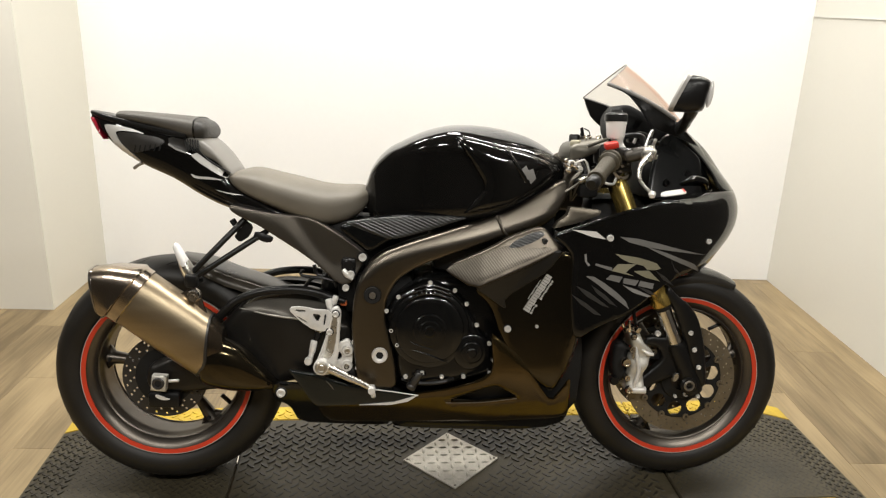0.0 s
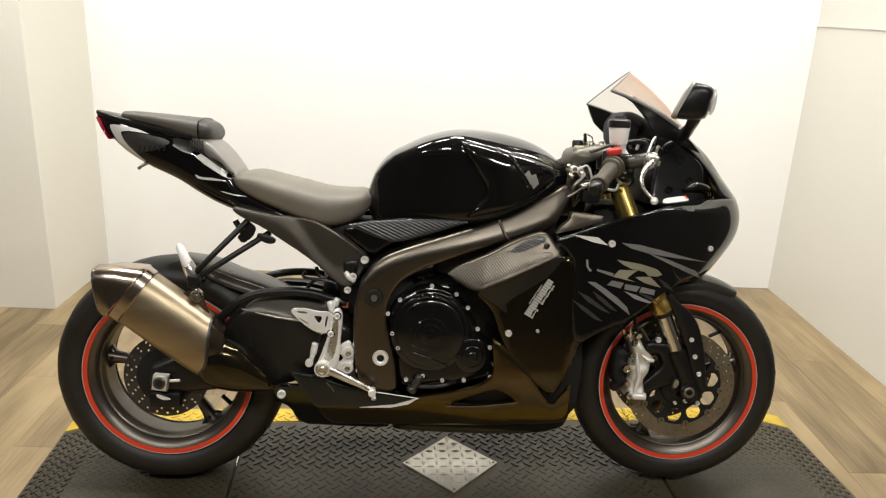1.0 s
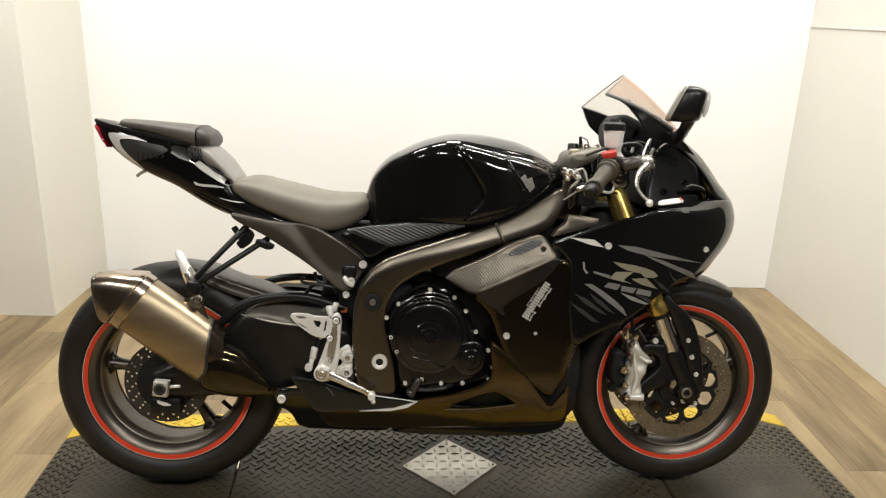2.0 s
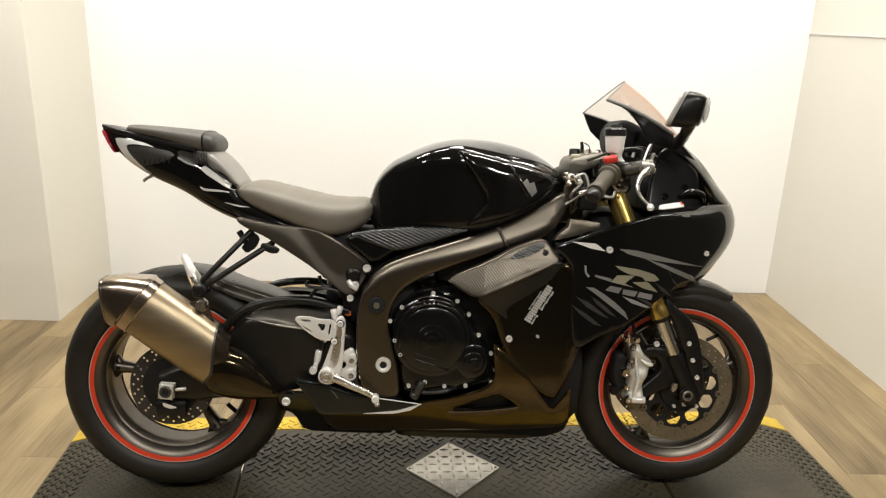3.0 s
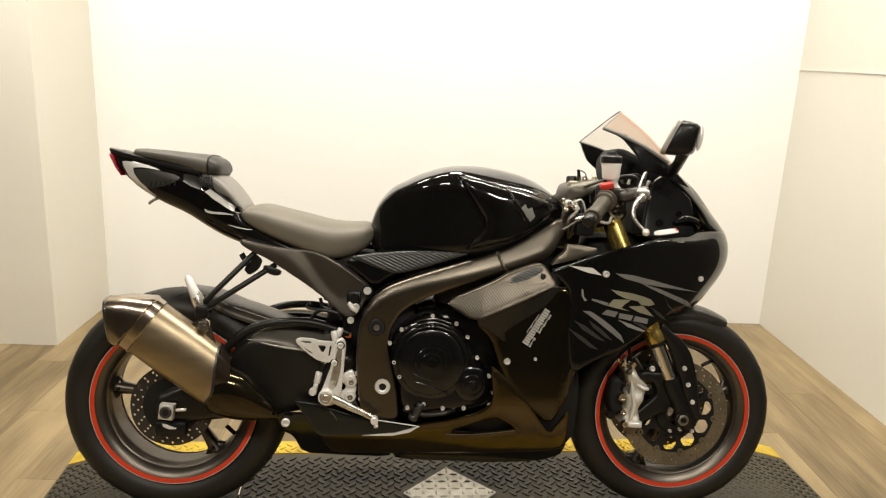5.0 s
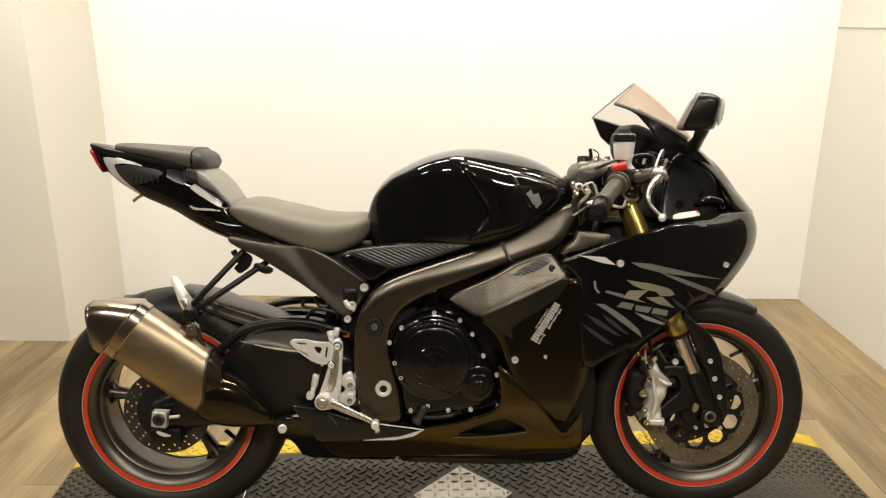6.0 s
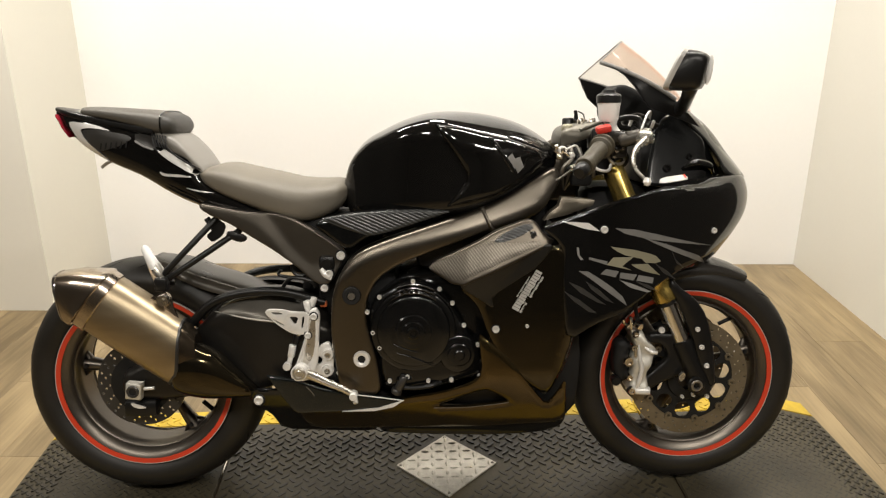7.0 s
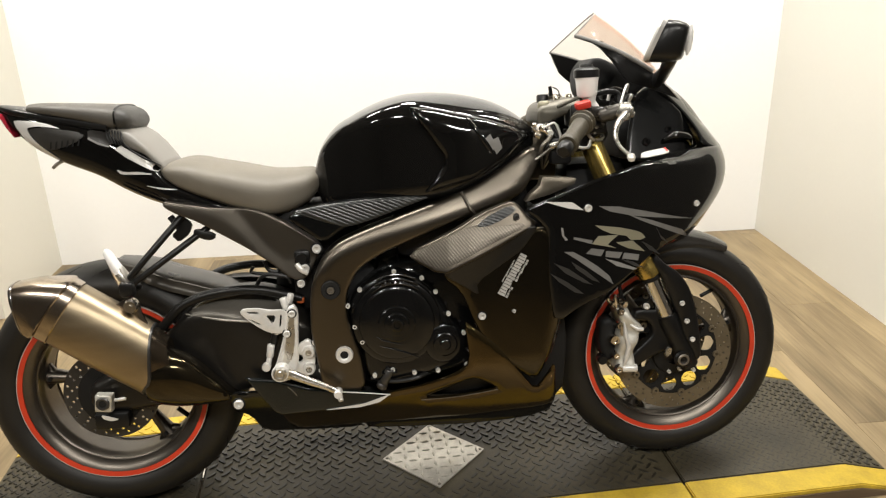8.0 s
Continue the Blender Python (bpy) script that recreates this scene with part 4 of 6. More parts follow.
part("inner_subframe", panel([(-0.50, 0.75), (-0.35, 0.735), (-0.2, 0.725), (-0.08, 0.73), (-0.08, 0.62), (-0.15, 0.60), (-0.18, 0.585), (-0.215, 0.585), (-0.27, 0.625), (-0.36, 0.685)], 0.09, 0.18, 0.01, 0.02, 0.03), MATTE, bike, "matt black inner subframe")
for x, y, z, r in ((-0.174, -0.158, 0.642, 0.0105), (-0.216, -0.15, 0.562, 0.009), (-0.203, -0.158, 0.598, 0.010)):
    bolt("frame_bolt", x, y, z, r, bike)
part("swingarm_pivot", lathe([(0.0095, 0.01), (0.0095, -0.006), (0.012, -0.008), (0.0185, -0.008), (0.0205, -0.004), (0.0205, 0.01)], (-0.128, -frame_w(-0.128, 0.397), 0.397), 28), ALU, bike, "pale alloy pivot ring")
part("pivot_bore", lathe([(0, -0.003), (0.0097, -0.003), (0.0097, 0.01)], (-0.128, -frame_w(-0.128, 0.397), 0.397), 6), MATTE, bike)
part("joint_housing", merge(box(-0.228, -0.190, -0.155, -0.12, 0.602, 0.640, 0.010), rod((-0.21, -0.16, 0.62), (-0.21, -0.12, 0.62), 0.014)), SATIN, bike, "black cable joint housing")
part("joint_link", tube([(-0.222, -0.158, 0.610), (-0.212, -0.160, 0.597), (-0.198, -0.160, 0.586)], [0.006, 0.008, 0.005], 10, 4), ALU, bike, "silver cable link")
part("hook_loop", tube([(-0.300, -0.11, 0.612), (-0.292, -0.112, 0.590), (-0.270, -0.112, 0.586), (-0.262, -0.112, 0.604)], 0.005, 8, 5), SATIN, bike)
part("shock_unit", rod((-0.25, 0, 0.62), (-0.27, 0, 0.40), 0.035), SATIN, bike)
part("brake_line", tube([(-0.33, -0.11, 0.545), (-0.30, -0.12, 0.58), (-0.25, -0.13, 0.575), (-0.24, -0.13, 0.56)], 0.005, 8), SATIN, bike)
part("hose_loop", tube([(-0.29, -0.1, 0.61), (-0.265, -0.11, 0.60), (-0.262, -0.11, 0.58), (-0.30, -0.1, 0.578), (-0.335, -0.09, 0.582), (-0.33, -0.09, 0.595)], 0.004, 8), SATIN, bike)
part("wiring_clip", box(-0.232, -0.214, -0.135, -0.12, 0.51, 0.525, 0.004), material("orange_clip", (0.6, 0.14, 0.04), 0.4), bike, "orange wiring clip")

# ---- seats and tail ----
SEAT = [(-0.523, 0.824, 0.834, 0.075), (-0.50, 0.802, 0.846, 0.105), (-0.46, 0.778, 0.853, 0.125), (-0.40, 0.752, 0.841, 0.135), (-0.34, 0.728, 0.828, 0.138), (-0.28, 0.711, 0.815, 0.132), (-0.23, 0.718, 0.812, 0.115), (-0.185, 0.742, 0.812, 0.095), (-0.163, 0.770, 0.804, 0.07)]
part("rider_seat", body(SEAT, 48, 40, 4.2, 2.6), SEATM, bike, "black vinyl rider seat")
PILLION = [(-0.803, 0.968, 0.984, 0.05), (-0.797, 0.962, 0.991, 0.062), (-0.74, 0.955, 0.990, 0.08), (-0.66, 0.934, 0.985, 0.092), (-0.62, 0.920, 0.982, 0.095), (-0.600, 0.915, 0.979, 0.095)]
part("pillion_seat", body(PILLION, 40, 36, 2.6, 3.0), PILLM, bike, "black vinyl pillion pad")
part("pad_end", body([(-0.6005, 0.915, 0.979, 0.0945), (-0.588, 0.917, 0.975, 0.092), (-0.577, 0.922, 0.968, 0.085), (-0.570, 0.931, 0.957, 0.070)], 40, 12, 2.6, 3.0), PADM, bike, "dark vinyl end of the pillion pad")
loop = []
for k in range(41):
    a = 2 * math.pi * k / 40
    ca, sa = math.cos(a), math.sin(a)
    pw = 3.0 if sa > 0 else 2.6
    loop.append((-0.600, 0.0955 * math.copysign(abs(ca) ** (2 / pw), ca), 0.947 + 0.0328 * math.copysign(abs(sa) ** (2 / pw), sa)))
part("pillion_piping", tube(loop, 0.0022, 6, 2), GLOSS, bike, "black seat piping")
TAIL = [(-0.868, 0.964, 0.984, 0.035), (-0.845, 0.936, 0.984, 0.05), (-0.80, 0.892, 0.981, 0.068), (-0.74, 0.854, 0.971, 0.08), (-0.66, 0.818, 0.946, 0.092), (-0.60, 0.782, 0.920, 0.1), (-0.55, 0.757, 0.888, 0.105), (-0.505, 0.744, 0.822, 0.112), (-0.45, 0.735, 0.79, 0.115), (-0.38, 0.722, 0.755, 0.115), (-0.30, 0.70, 0.72, 0.105)]
part("tail_cowl", body(TAIL, 40, 50, 3.2), GLOSS, bike, "gloss black tail cowl")


def tail_w(x, z):
    zb, zt, w = step_curve(x, TAIL)
    t = min(0.98, abs((z - (zb + zt) / 2) / max(1e-4, (zt - zb) / 2)))
    return w * (1 - t ** 3.2) ** (1 / 3.2)


def skin(name, outline, wf, mat_, parent, label="", lift=0.002, smooth=1, sides=(-1, 1), step=0.01, thick=0.003, crown=0.0006):
    for sd in sides:
        part(name, panel(outline, lambda x, z: wf(x, z) + lift, thick, crown, crown * 1.6 + 0.002, step, sd, (), smooth), mat_, parent, label)


skin("tail_stripe", [(-0.719, 0.933), (-0.749, 0.945), (-0.776, 0.951), (-0.828, 0.957), (-0.825, 0.943), (-0.810, 0.918), (-0.797, 0.897), (-0.767, 0.878), (-0.732, 0.861), (-0.756, 0.883), (-0.778, 0.903), (-0.791, 0.920), (-0.799, 0.9385), (-0.774, 0.941), (-0.747, 0.938)], tail_w, SILVER, bike, "silver tail stripe", 0.004)
skin("tail_insert", [(-0.796, 0.936), (-0.756, 0.938), (-0.719, 0.931), (-0.686, 0.926), (-0.669, 0.916), (-0.688, 0.903), (-0.72, 0.892), (-0.756, 0.885), (-0.775, 0.902), (-0.788, 0.92)], tail_w, INSERT, bike, "dark grey tail insert", 0.003)
for k in range(6):
    skin("insert_rib", [(-0.752 + 0.013 * k, 0.889 + 0.001 * k), (-0.748 + 0.013 * k, 0.8895 + 0.001 * k), (-0.744 + 0.013 * k, 0.905 + 0.001 * k), (-0.747 + 0.013 * k, 0.905 + 0.001 * k)], tail_w, MATTE, bike, "", 0.0042, 0, (-1, 1), 0.01, 0.002, 0)
skin("tail_vent", [(-0.664, 0.929), (-0.623, 0.922), (-0.609, 0.90), (-0.616, 0.891), (-0.64, 0.899), (-0.662, 0.912)], tail_w, INSERT, bike, "grey side vent", 0.002)
skin("vent_edge", [(-0.662, 0.9125), (-0.640, 0.8995), (-0.617, 0.891), (-0.618, 0.888), (-0.642, 0.8955), (-0.663, 0.908)], tail_w, GREY, bike, "", 0.003, 0)
skin("tail_blade", [(-0.605, 0.883), (-0.592, 0.891), (-0.546, 0.859), (-0.507, 0.834), (-0.519, 0.829), (-0.540, 0.839), (-0.584, 0.866)], tail_w, BLADE, bike, "silver tail blade", 0.005, 0)
skin("tail_flash", [(-0.608, 0.839), (-0.591, 0.832), (-0.555, 0.831), (-0.522, 0.824), (-0.563, 0.825), (-0.599, 0.827)], tail_w, SILVER, bike, "thin silver flash", 0.003)
skin("tail_flash", [(-0.546, 0.800), (-0.511, 0.793), (-0.469, 0.787), (-0.508, 0.789), (-0.536, 0.796)], tail_w, SILVER, bike, "thin silver flash", 0.003)
hump = part("seat_hump", body([(-0.628, 0.90, 0.936, 0.075), (-0.60, 0.89, 0.936, 0.09), (-0.572, 0.87, 0.926, 0.098), (-0.545, 0.86, 0.900, 0.099), (-0.521, 0.835, 0.868, 0.094), (-0.506, 0.82, 0.846, 0.085)], 36, 24, 3), HUMP, bike, "satin grey seat hump")
for k in range(6):
    part("hump_rib", tube([(-0.622 + 0.0065 * k, -0.088 - 0.001 * k, 0.926 - 0.001 * k), (-0.618 + 0.0065 * k, -0.098 - 0.001 * k, 0.912 - 0.002 * k), (-0.612 + 0.0065 * k, -0.103, 0.898 - 0.002 * k)], 0.0018, 6, 3), MATTE, hump)
part("hump_seam", tube([(-0.592, -0.1015, 0.904), (-0.565, -0.1035, 0.877), (-0.535, -0.102, 0.857), (-0.51, -0.095, 0.842)], 0.0014, 6, 4), MATTE, hump)
part("tail_lamp", panel([(-0.869, 0.974), (-0.858, 0.972), (-0.838, 0.928), (-0.832, 0.915), (-0.850, 0.938)], lambda x, z: 0.052 + 0.25 * (x + 0.87), 0.09, 0.006, 0.01, 0.008), REDL, bike, "red tail lamp lens")
part("tail_deck", body([(-0.872, 0.98, 0.991, 0.03), (-0.84, 0.966, 0.986, 0.055), (-0.78, 0.953, 0.974, 0.072), (-0.68, 0.93, 0.956, 0.085), (-0.62, 0.92, 0.945, 0.09)], 30, 24, 4), SATIN, bike, "satin black tail deck")
part("strap_hook", tube([(-0.72, -0.04, 0.868), (-0.75, -0.045, 0.856), (-0.765, -0.045, 0.845)], 0.004, 8), DISC, bike)

# ---- tank ----
TANK = [(-0.172, 0.76, 0.818, 0.055), (-0.156, 0.728, 0.862, 0.085), (-0.12, 0.722, 0.906, 0.11), (-0.078, 0.722, 0.931, 0.13), (-0.03, 0.722, 0.954, 0.152), (0.022, 0.724, 0.970, 0.168), (0.066, 0.728, 0.976, 0.176), (0.126, 0.735, 0.975, 0.178), (0.186, 0.755, 0.967, 0.172), (0.247, 0.783, 0.951, 0.155), (0.293, 0.81, 0.929, 0.130), (0.333, 0.836, 0.900, 0.10), (0.362, 0.856, 0.872, 0.06)]


TANK_CROWN = [(-0.172, 0.008), (-0.12, 0.013), (-0.03, 0.016), (0.05, 0.018), (0.13, 0.030), (0.20, 0.034), (0.27, 0.024), (0.333, 0.012), (0.362, 0.005)]


def tank_side(x):
    """Bottom, crease and top height, half width, the inward lean of the side and its curve."""
    zb, zt, w = step_curve(x, TANK)
    f = max(0, min(1, x / 0.16))
    return zb, zt - step_curve(x, TANK_CROWN)[0], zt, w, 0.10 + 0.10 * f, 7.0 - 3.6 * f


def tank_w(x, z):
    zb, zc, zt, w, lean, p = tank_side(x)
    zm = (zb + zc) / 2
    s = (z - zm) / max(1e-4, zc - zm)
    if s < 0:
        return w * (1 - min(0.985, -s) ** 7) ** (1 / 7)
    return w * (1 - lean * min(1, s) ** p)


rings = []
for i in range(91):
    x = -0.172 + 0.534 * i / 90
    zb, zc, zt, w, lean, p = tank_side(x)
    zm, wc = (zb + zc) / 2, w * (1 - lean)
    r = min(0.004, 0.3 * (zt - zc))
    half = []
    for k in range(14):
        a = math.pi / 2 * k / 14
        half.append((w * math.sin(a) ** (2 / 7), zm - (zm - zb) * math.cos(a) ** (2 / 7)))
    for k in range(17):
        z = zm + (zc - r - zm) * k / 16
        half.append((tank_w(x, z), z))
    half.append((wc * 0.997, zc - 0.35 * r))
    for k in range(15):
        u = 0.985 - 0.985 * k / 14
        half.append((wc * u, zt - (zt - zc) * u ** 2.2))
    rings.append([Vector((x, -y, z)) for y, z in half] + [Vector((x, y, z)) for y, z in reversed(half[1:-1])])
tank = part("fuel_tank", loft(rings), GLOSS, bike, "gloss black fuel tank", 60)


skin("tank_shoulder", [(0.051, 0.947), (0.085, 0.895), (0.122, 0.838), (0.124, 0.82), (0.077, 0.758), (0.184, 0.781), (0.270, 0.826), (0.325, 0.868), (0.293, 0.888), (0.221, 0.913), (0.178, 0.923), (0.114, 0.939)],
     tank_w, GLOSS, tank, "raised gloss black tank shoulder", 0.018, 0, (-1, 1), 0.009, 0.02, 0.009)
skin("tank_crease", [(0.172, 0.918), (0.182, 0.919), (0.238, 0.838), (0.228, 0.832)], tank_w, GLOSS, tank, "", 0.0215, 1, (-1, 1), 0.006, 0.004, 0.003)
skin("emblem", [(0.212, 0.868), (0.226, 0.880), (0.233, 0.868), (0.245, 0.872), (0.254, 0.848), (0.240, 0.834), (0.234, 0.846), (0.224, 0.838)], tank_w, GREY, tank, "grey slanted tank emblem", 0.0195, 0, (-1, 1), 0.006)
part("fuel_cap", lathe([(0, 0.012), (0.03, 0.012), (0.036, 0.009), (0.04, 0.0), (0.04, -0.02), (0, -0.02)], (0.17, 0, 0.952), 32, "z"), DISC, tank, "round steel filler cap")

# ---- engine ----
engine_line = [(-0.101, 0.307), (-0.115, 0.40), (-0.105, 0.50), (-0.083, 0.556), (-0.007, 0.598), (0.10, 0.60), (0.25, 0.66), (0.30, 0.60), (0.28, 0.40), (0.171, 0.35), (0.057, 0.300), (-0.029, 0.290)]
part("gearbox", box(-0.20, -0.04, -0.12, 0.12, 0.30, 0.60, 0.03), MATTE, bike)
part("engine_block", merge(panel(engine_line, 0.15, 0.3, 0.03, 0.04, 0.03)), ENGINE, bike, "black painted engine block")
part("radiator", box(0.30, 0.35, -0.17, 0.17, 0.38, 0.70, 0.01), MATTE, bike)
part("air_box", box(0.0, 0.32, -0.14, 0.14, 0.60, 0.78, 0.03), MATTE, bike)
CX, CZ = -0.004, 0.466
clutch = part("clutch_cover", panel([(-0.088, 0.43), (-0.115, 0.50), (-0.088, 0.553), (-0.007, 0.592), (0.070, 0.556), (0.11, 0.49), (0.122, 0.46), (0.168, 0.40), (0.160, 0.352), (0.10, 0.338), (0.03, 0.326), (-0.05, 0.318), (-0.08, 0.34)], 0.188, 0.05, 0.012, 0.022, 0.014), ENGINE, bike, "black cast clutch cover")
part("dome", lathe([(0, -0.2135), (0.006, -0.2135), (0.0075, -0.2185), (0.0125, -0.2185), (0.0150, -0.2165), (0.0160, -0.2135), (0.0245, -0.2130), (0.0275, -0.2110), (0.0285, -0.2080), (0.0395, -0.2075), (0.0425, -0.2055), (0.0435, -0.2030), (0.079, -0.2020), (0.084, -0.1995), (0.0865, -0.1950), (0.0945, -0.1940), (0.099, -0.1915), (0.1015, -0.186), (0.104, -0.18)], (CX, 0, CZ), 80), ENGINE, clutch, "", 25)
part("dome", lathe([(0, -0.2060), (0.010, -0.2060), (0.0125, -0.2045), (0.0135, -0.2020), (0.025, -0.2015), (0.0275, -0.2000), (0.0285, -0.1975), (0.040, -0.1970), (0.045, -0.1945), (0.0475, -0.189), (0.05, -0.18)], (0.104, 0, 0.408), 56), ENGINE, clutch, "small starter cover", 25)
part("cast_rib", tube([(-0.045, -0.2015, 0.415), (-0.012, -0.2025, 0.405), (0.02, -0.202, 0.392), (0.045, -0.200, 0.380)], [0.001, 0.0028, 0.0028, 0.001], 8), ENGINE, clutch)
part("cast_rib", tube([(-0.06, -0.2005, 0.443), (-0.04, -0.2015, 0.43), (-0.01, -0.2015, 0.42), (0.02, -0.201, 0.412)], [0.001, 0.003, 0.003, 0.001], 8), ENGINE, clutch)
part("cast_bar", box(-0.046, -0.010, -0.2, -0.185, 0.345, 0.349, 0.0015), ENGINE, clutch)
for k in range(3):
    part("cover_rib", tube([(CX + (0.088 + 0.008 * k) * math.cos(a), -0.199 + 0.003 * k, CZ + (0.094 + 0.009 * k) * math.sin(a)) for a in (math.radians(v) for v in (128 - 8 * k, 112, 96, 80, 64, 52 + 4 * k))], [0.001, 0.003, 0.0034, 0.0034, 0.003, 0.001], 8), ENGINE, clutch)
for i in range(4):
    part("cast_mark", box(-0.034 + 0.011 * i, -0.026 + 0.011 * i, -0.2035, -0.19, 0.556 + 0.004 * (i % 2), 0.566 + 0.004 * (i % 2), 0.001), ENGINE, clutch)
for x, z in ((-0.112, 0.512), (-0.1, 0.462), (-0.085, 0.425), (-0.083, 0.548), (-0.004, 0.585), (0.058, 0.566), (0.088, 0.532), (0.115, 0.478), (0.148, 0.430), (0.162, 0.385), (0.152, 0.352), (0.085, 0.343), (0.03, 0.342), (-0.02, 0.352), (-0.062, 0.342)):
    bolt("cover_bolt", x, -0.186, z, 0.0054, clutch, ALU, 0.009)
part("sensor", merge(rod((-0.046, -0.19, 0.315), (-0.026, -0.195, 0.355), 0.010), rod((-0.05, -0.19, 0.311), (-0.044, -0.191, 0.322), 0.013)), DARKDISC, bike)
part("lower_hose", tube([(-0.07, -0.17, 0.33), (-0.02, -0.19, 0.325), (0.03, -0.195, 0.33), (0.06, -0.18, 0.335)], 0.006, 8), SATIN, bike)

# ---- rearset ----
rearset = part("heel_guard", panel([(-0.355, 0.510), (-0.348, 0.519), (-0.314, 0.518), (-0.289, 0.512), (-0.252, 0.511), (-0.246, 0.478), (-0.259, 0.455), (-0.294, 0.459), (-0.328, 0.483)], 0.184, 0.006, 0.0015, 0.004, 0.007, -1,
               ([(-0.342, 0.512), (-0.316, 0.511), (-0.311, 0.505), (-0.334, 0.505)], [(-0.340, 0.498), (-0.315, 0.485), (-0.306, 0.477), (-0.322, 0.483)], [(-0.299, 0.502), (-0.274, 0.499), (-0.284, 0.478)], [(-0.266, 0.500), (-0.261, 0.500), (-0.266, 0.472), (-0.270, 0.472)])), ALU, bike, "silver machined heel guard")
part("bracket_arm", panel([(-0.250, 0.515), (-0.233, 0.523), (-0.224, 0.506), (-0.228, 0.456), (-0.232, 0.386), (-0.247, 0.347), (-0.278, 0.341), (-0.295, 0.364), (-0.284, 0.385), (-0.264, 0.441), (-0.256, 0.477)], 0.190, 0.012, 0.003, 0.005, 0.007), ALU, rearset)
part("arm_web", panel([(-0.244, 0.500), (-0.234, 0.500), (-0.236, 0.442), (-0.245, 0.398), (-0.259, 0.383), (-0.270, 0.383), (-0.257, 0.434)], 0.1908, 0.003, 0.0, 0, 0.008, -1, (), 1), ALUD, rearset, "recessed brushed web")
part("arm_rib", tube([(-0.2475, -0.191, 0.505), (-0.258, -0.192, 0.445), (-0.276, -0.191, 0.390)], 0.0022, 8), ALU, rearset)
HOLE = [(-0.236 + 0.0125 * math.cos(2 * math.pi * k / 14), 0.391 + 0.011 * math.sin(2 * math.pi * k / 14)) for k in range(14)]
part("mount_plate", panel([(-0.238, 0.420), (-0.209, 0.438), (-0.198, 0.421), (-0.195, 0.392), (-0.200, 0.356), (-0.217, 0.345), (-0.246, 0.355), (-0.266, 0.370), (-0.260, 0.390)], 0.178, 0.010, 0.003, 0.005, 0.007, -1, (HOLE,)), ALU, rearset, "silver machined mounting plate")
for x, z in ((-0.209, 0.407), (-0.211, 0.367)):
    part("plate_boss", lathe([(0.006, -0.002), (0.006, -0.009), (0.0075, -0.010), (0.0125, -0.010), (0.0145, -0.006), (0.0150, 0.004), (0.006, 0.004)], (x, -0.178, z), 24, closed=True), ALU, rearset)
    bolt("rearset_bolt", x, -0.184, z, 0.0075, rearset, ALUD, 0.007)
part("brake_pedal", tube([(-0.272, -0.205, 0.374), (-0.240, -0.210, 0.363), (-0.205, -0.214, 0.347), (-0.172, -0.217, 0.333), (-0.147, -0.220, 0.320)], [0.0125, 0.0115, 0.0095, 0.0075, 0.0075], 14, 6, 0.5), ALUD, rearset, "silver brake pedal")
part("pedal_groove", tube([(-0.250, -0.2165, 0.366), (-0.205, -0.2200, 0.347), (-0.165, -0.2215, 0.330)], [0.0010, 0.0024, 0.0008], 8), DISC, rearset)
part("pedal_tip", merge(rod((-0.146, -0.205, 0.318), (-0.146, -0.235, 0.318), 0.0095), rod((-0.145, -0.21, 0.316), (-0.141, -0.225, 0.300), 0.006)), ALU, rearset)
part("foot_peg", rod((-0.272, -0.185, 0.372), (-0.269, -0.238, 0.380), 0.0165), ALUD, rearset, "knurled footpeg")
for k in range(5):
    part("peg_ring", lathe([(0.0155, 0.0), (0.0188, 0.001), (0.0188, 0.005), (0.0155, 0.006)], (-0.2705, -0.236 + 0.0105 * k, 0.3785 - 0.0014 * k), 12, closed=True), ALU, rearset)
part("peg_end", lathe([(0, -0.243), (0.006, -0.243), (0.008, -0.240), (0.011, -0.241), (0.0145, -0.238), (0.0145, -0.232), (0.0, -0.232)], (-0.269, 0, 0.380), 20), ALUD, rearset)
part("master_cylinder", merge(rod((-0.272, -0.155, 0.500), (-0.284, -0.163, 0.452), 0.011), rod((-0.279, -0.160, 0.462), (-0.289, -0.165, 0.428), 0.0085)), SATIN, rearset, "black rear brake cylinder")
part("cylinder_cap", rod((-0.286, -0.160, 0.462), (-0.274, -0.160, 0.452), 0.012), ALUD, rearset)
part("push_rod", merge(rod((-0.293, -0.17, 0.428), (-0.299, -0.17, 0.398), 0.0085), rod((-0.299, -0.17, 0.400), (-0.306, -0.172, 0.372), 0.0062), rod((-0.308, -0.165, 0.376), (-0.308, -0.182, 0.376), 0.010)), ALU, rearset, "silver push rod")
part("reservoir_joint", merge(rod((-0.258, -0.165, 0.535), (-0.252, -0.165, 0.507), 0.009), rod((-0.240, -0.160, 0.542), (-0.246, -0.160, 0.520), 0.0075), rod((-0.238, -0.155, 0.530), (-0.262, -0.155, 0.524), 0.006)), ALU, rearset)
for x, z, r in ((-0.238, 0.503, 0.008), (-0.253, 0.457, 0.008)):
    bolt("rearset_bolt", x, -0.190, z, r, rearset)
for x, z, r in ((-0.191, 0.428, 0.0085), (-0.182, 0.378, 0.0085), (-0.184, 0.361, 0.006)):
    bolt("rearset_bolt", x, -0.176, z, r, rearset)
bolt("lower_bolt", -0.372, -0.205, 0.304, 0.011, bike)

# ---- fairings ----
NOSE = [(0.40, 0.95), (0.54, 0.83), (0.60, 0.744), (0.63, 0.772), (0.707, 0.828), (0.762, 0.842), (0.815, 0.827), (0.875, 0.778), (0.956, 0.709), (1.0, 0.655)]


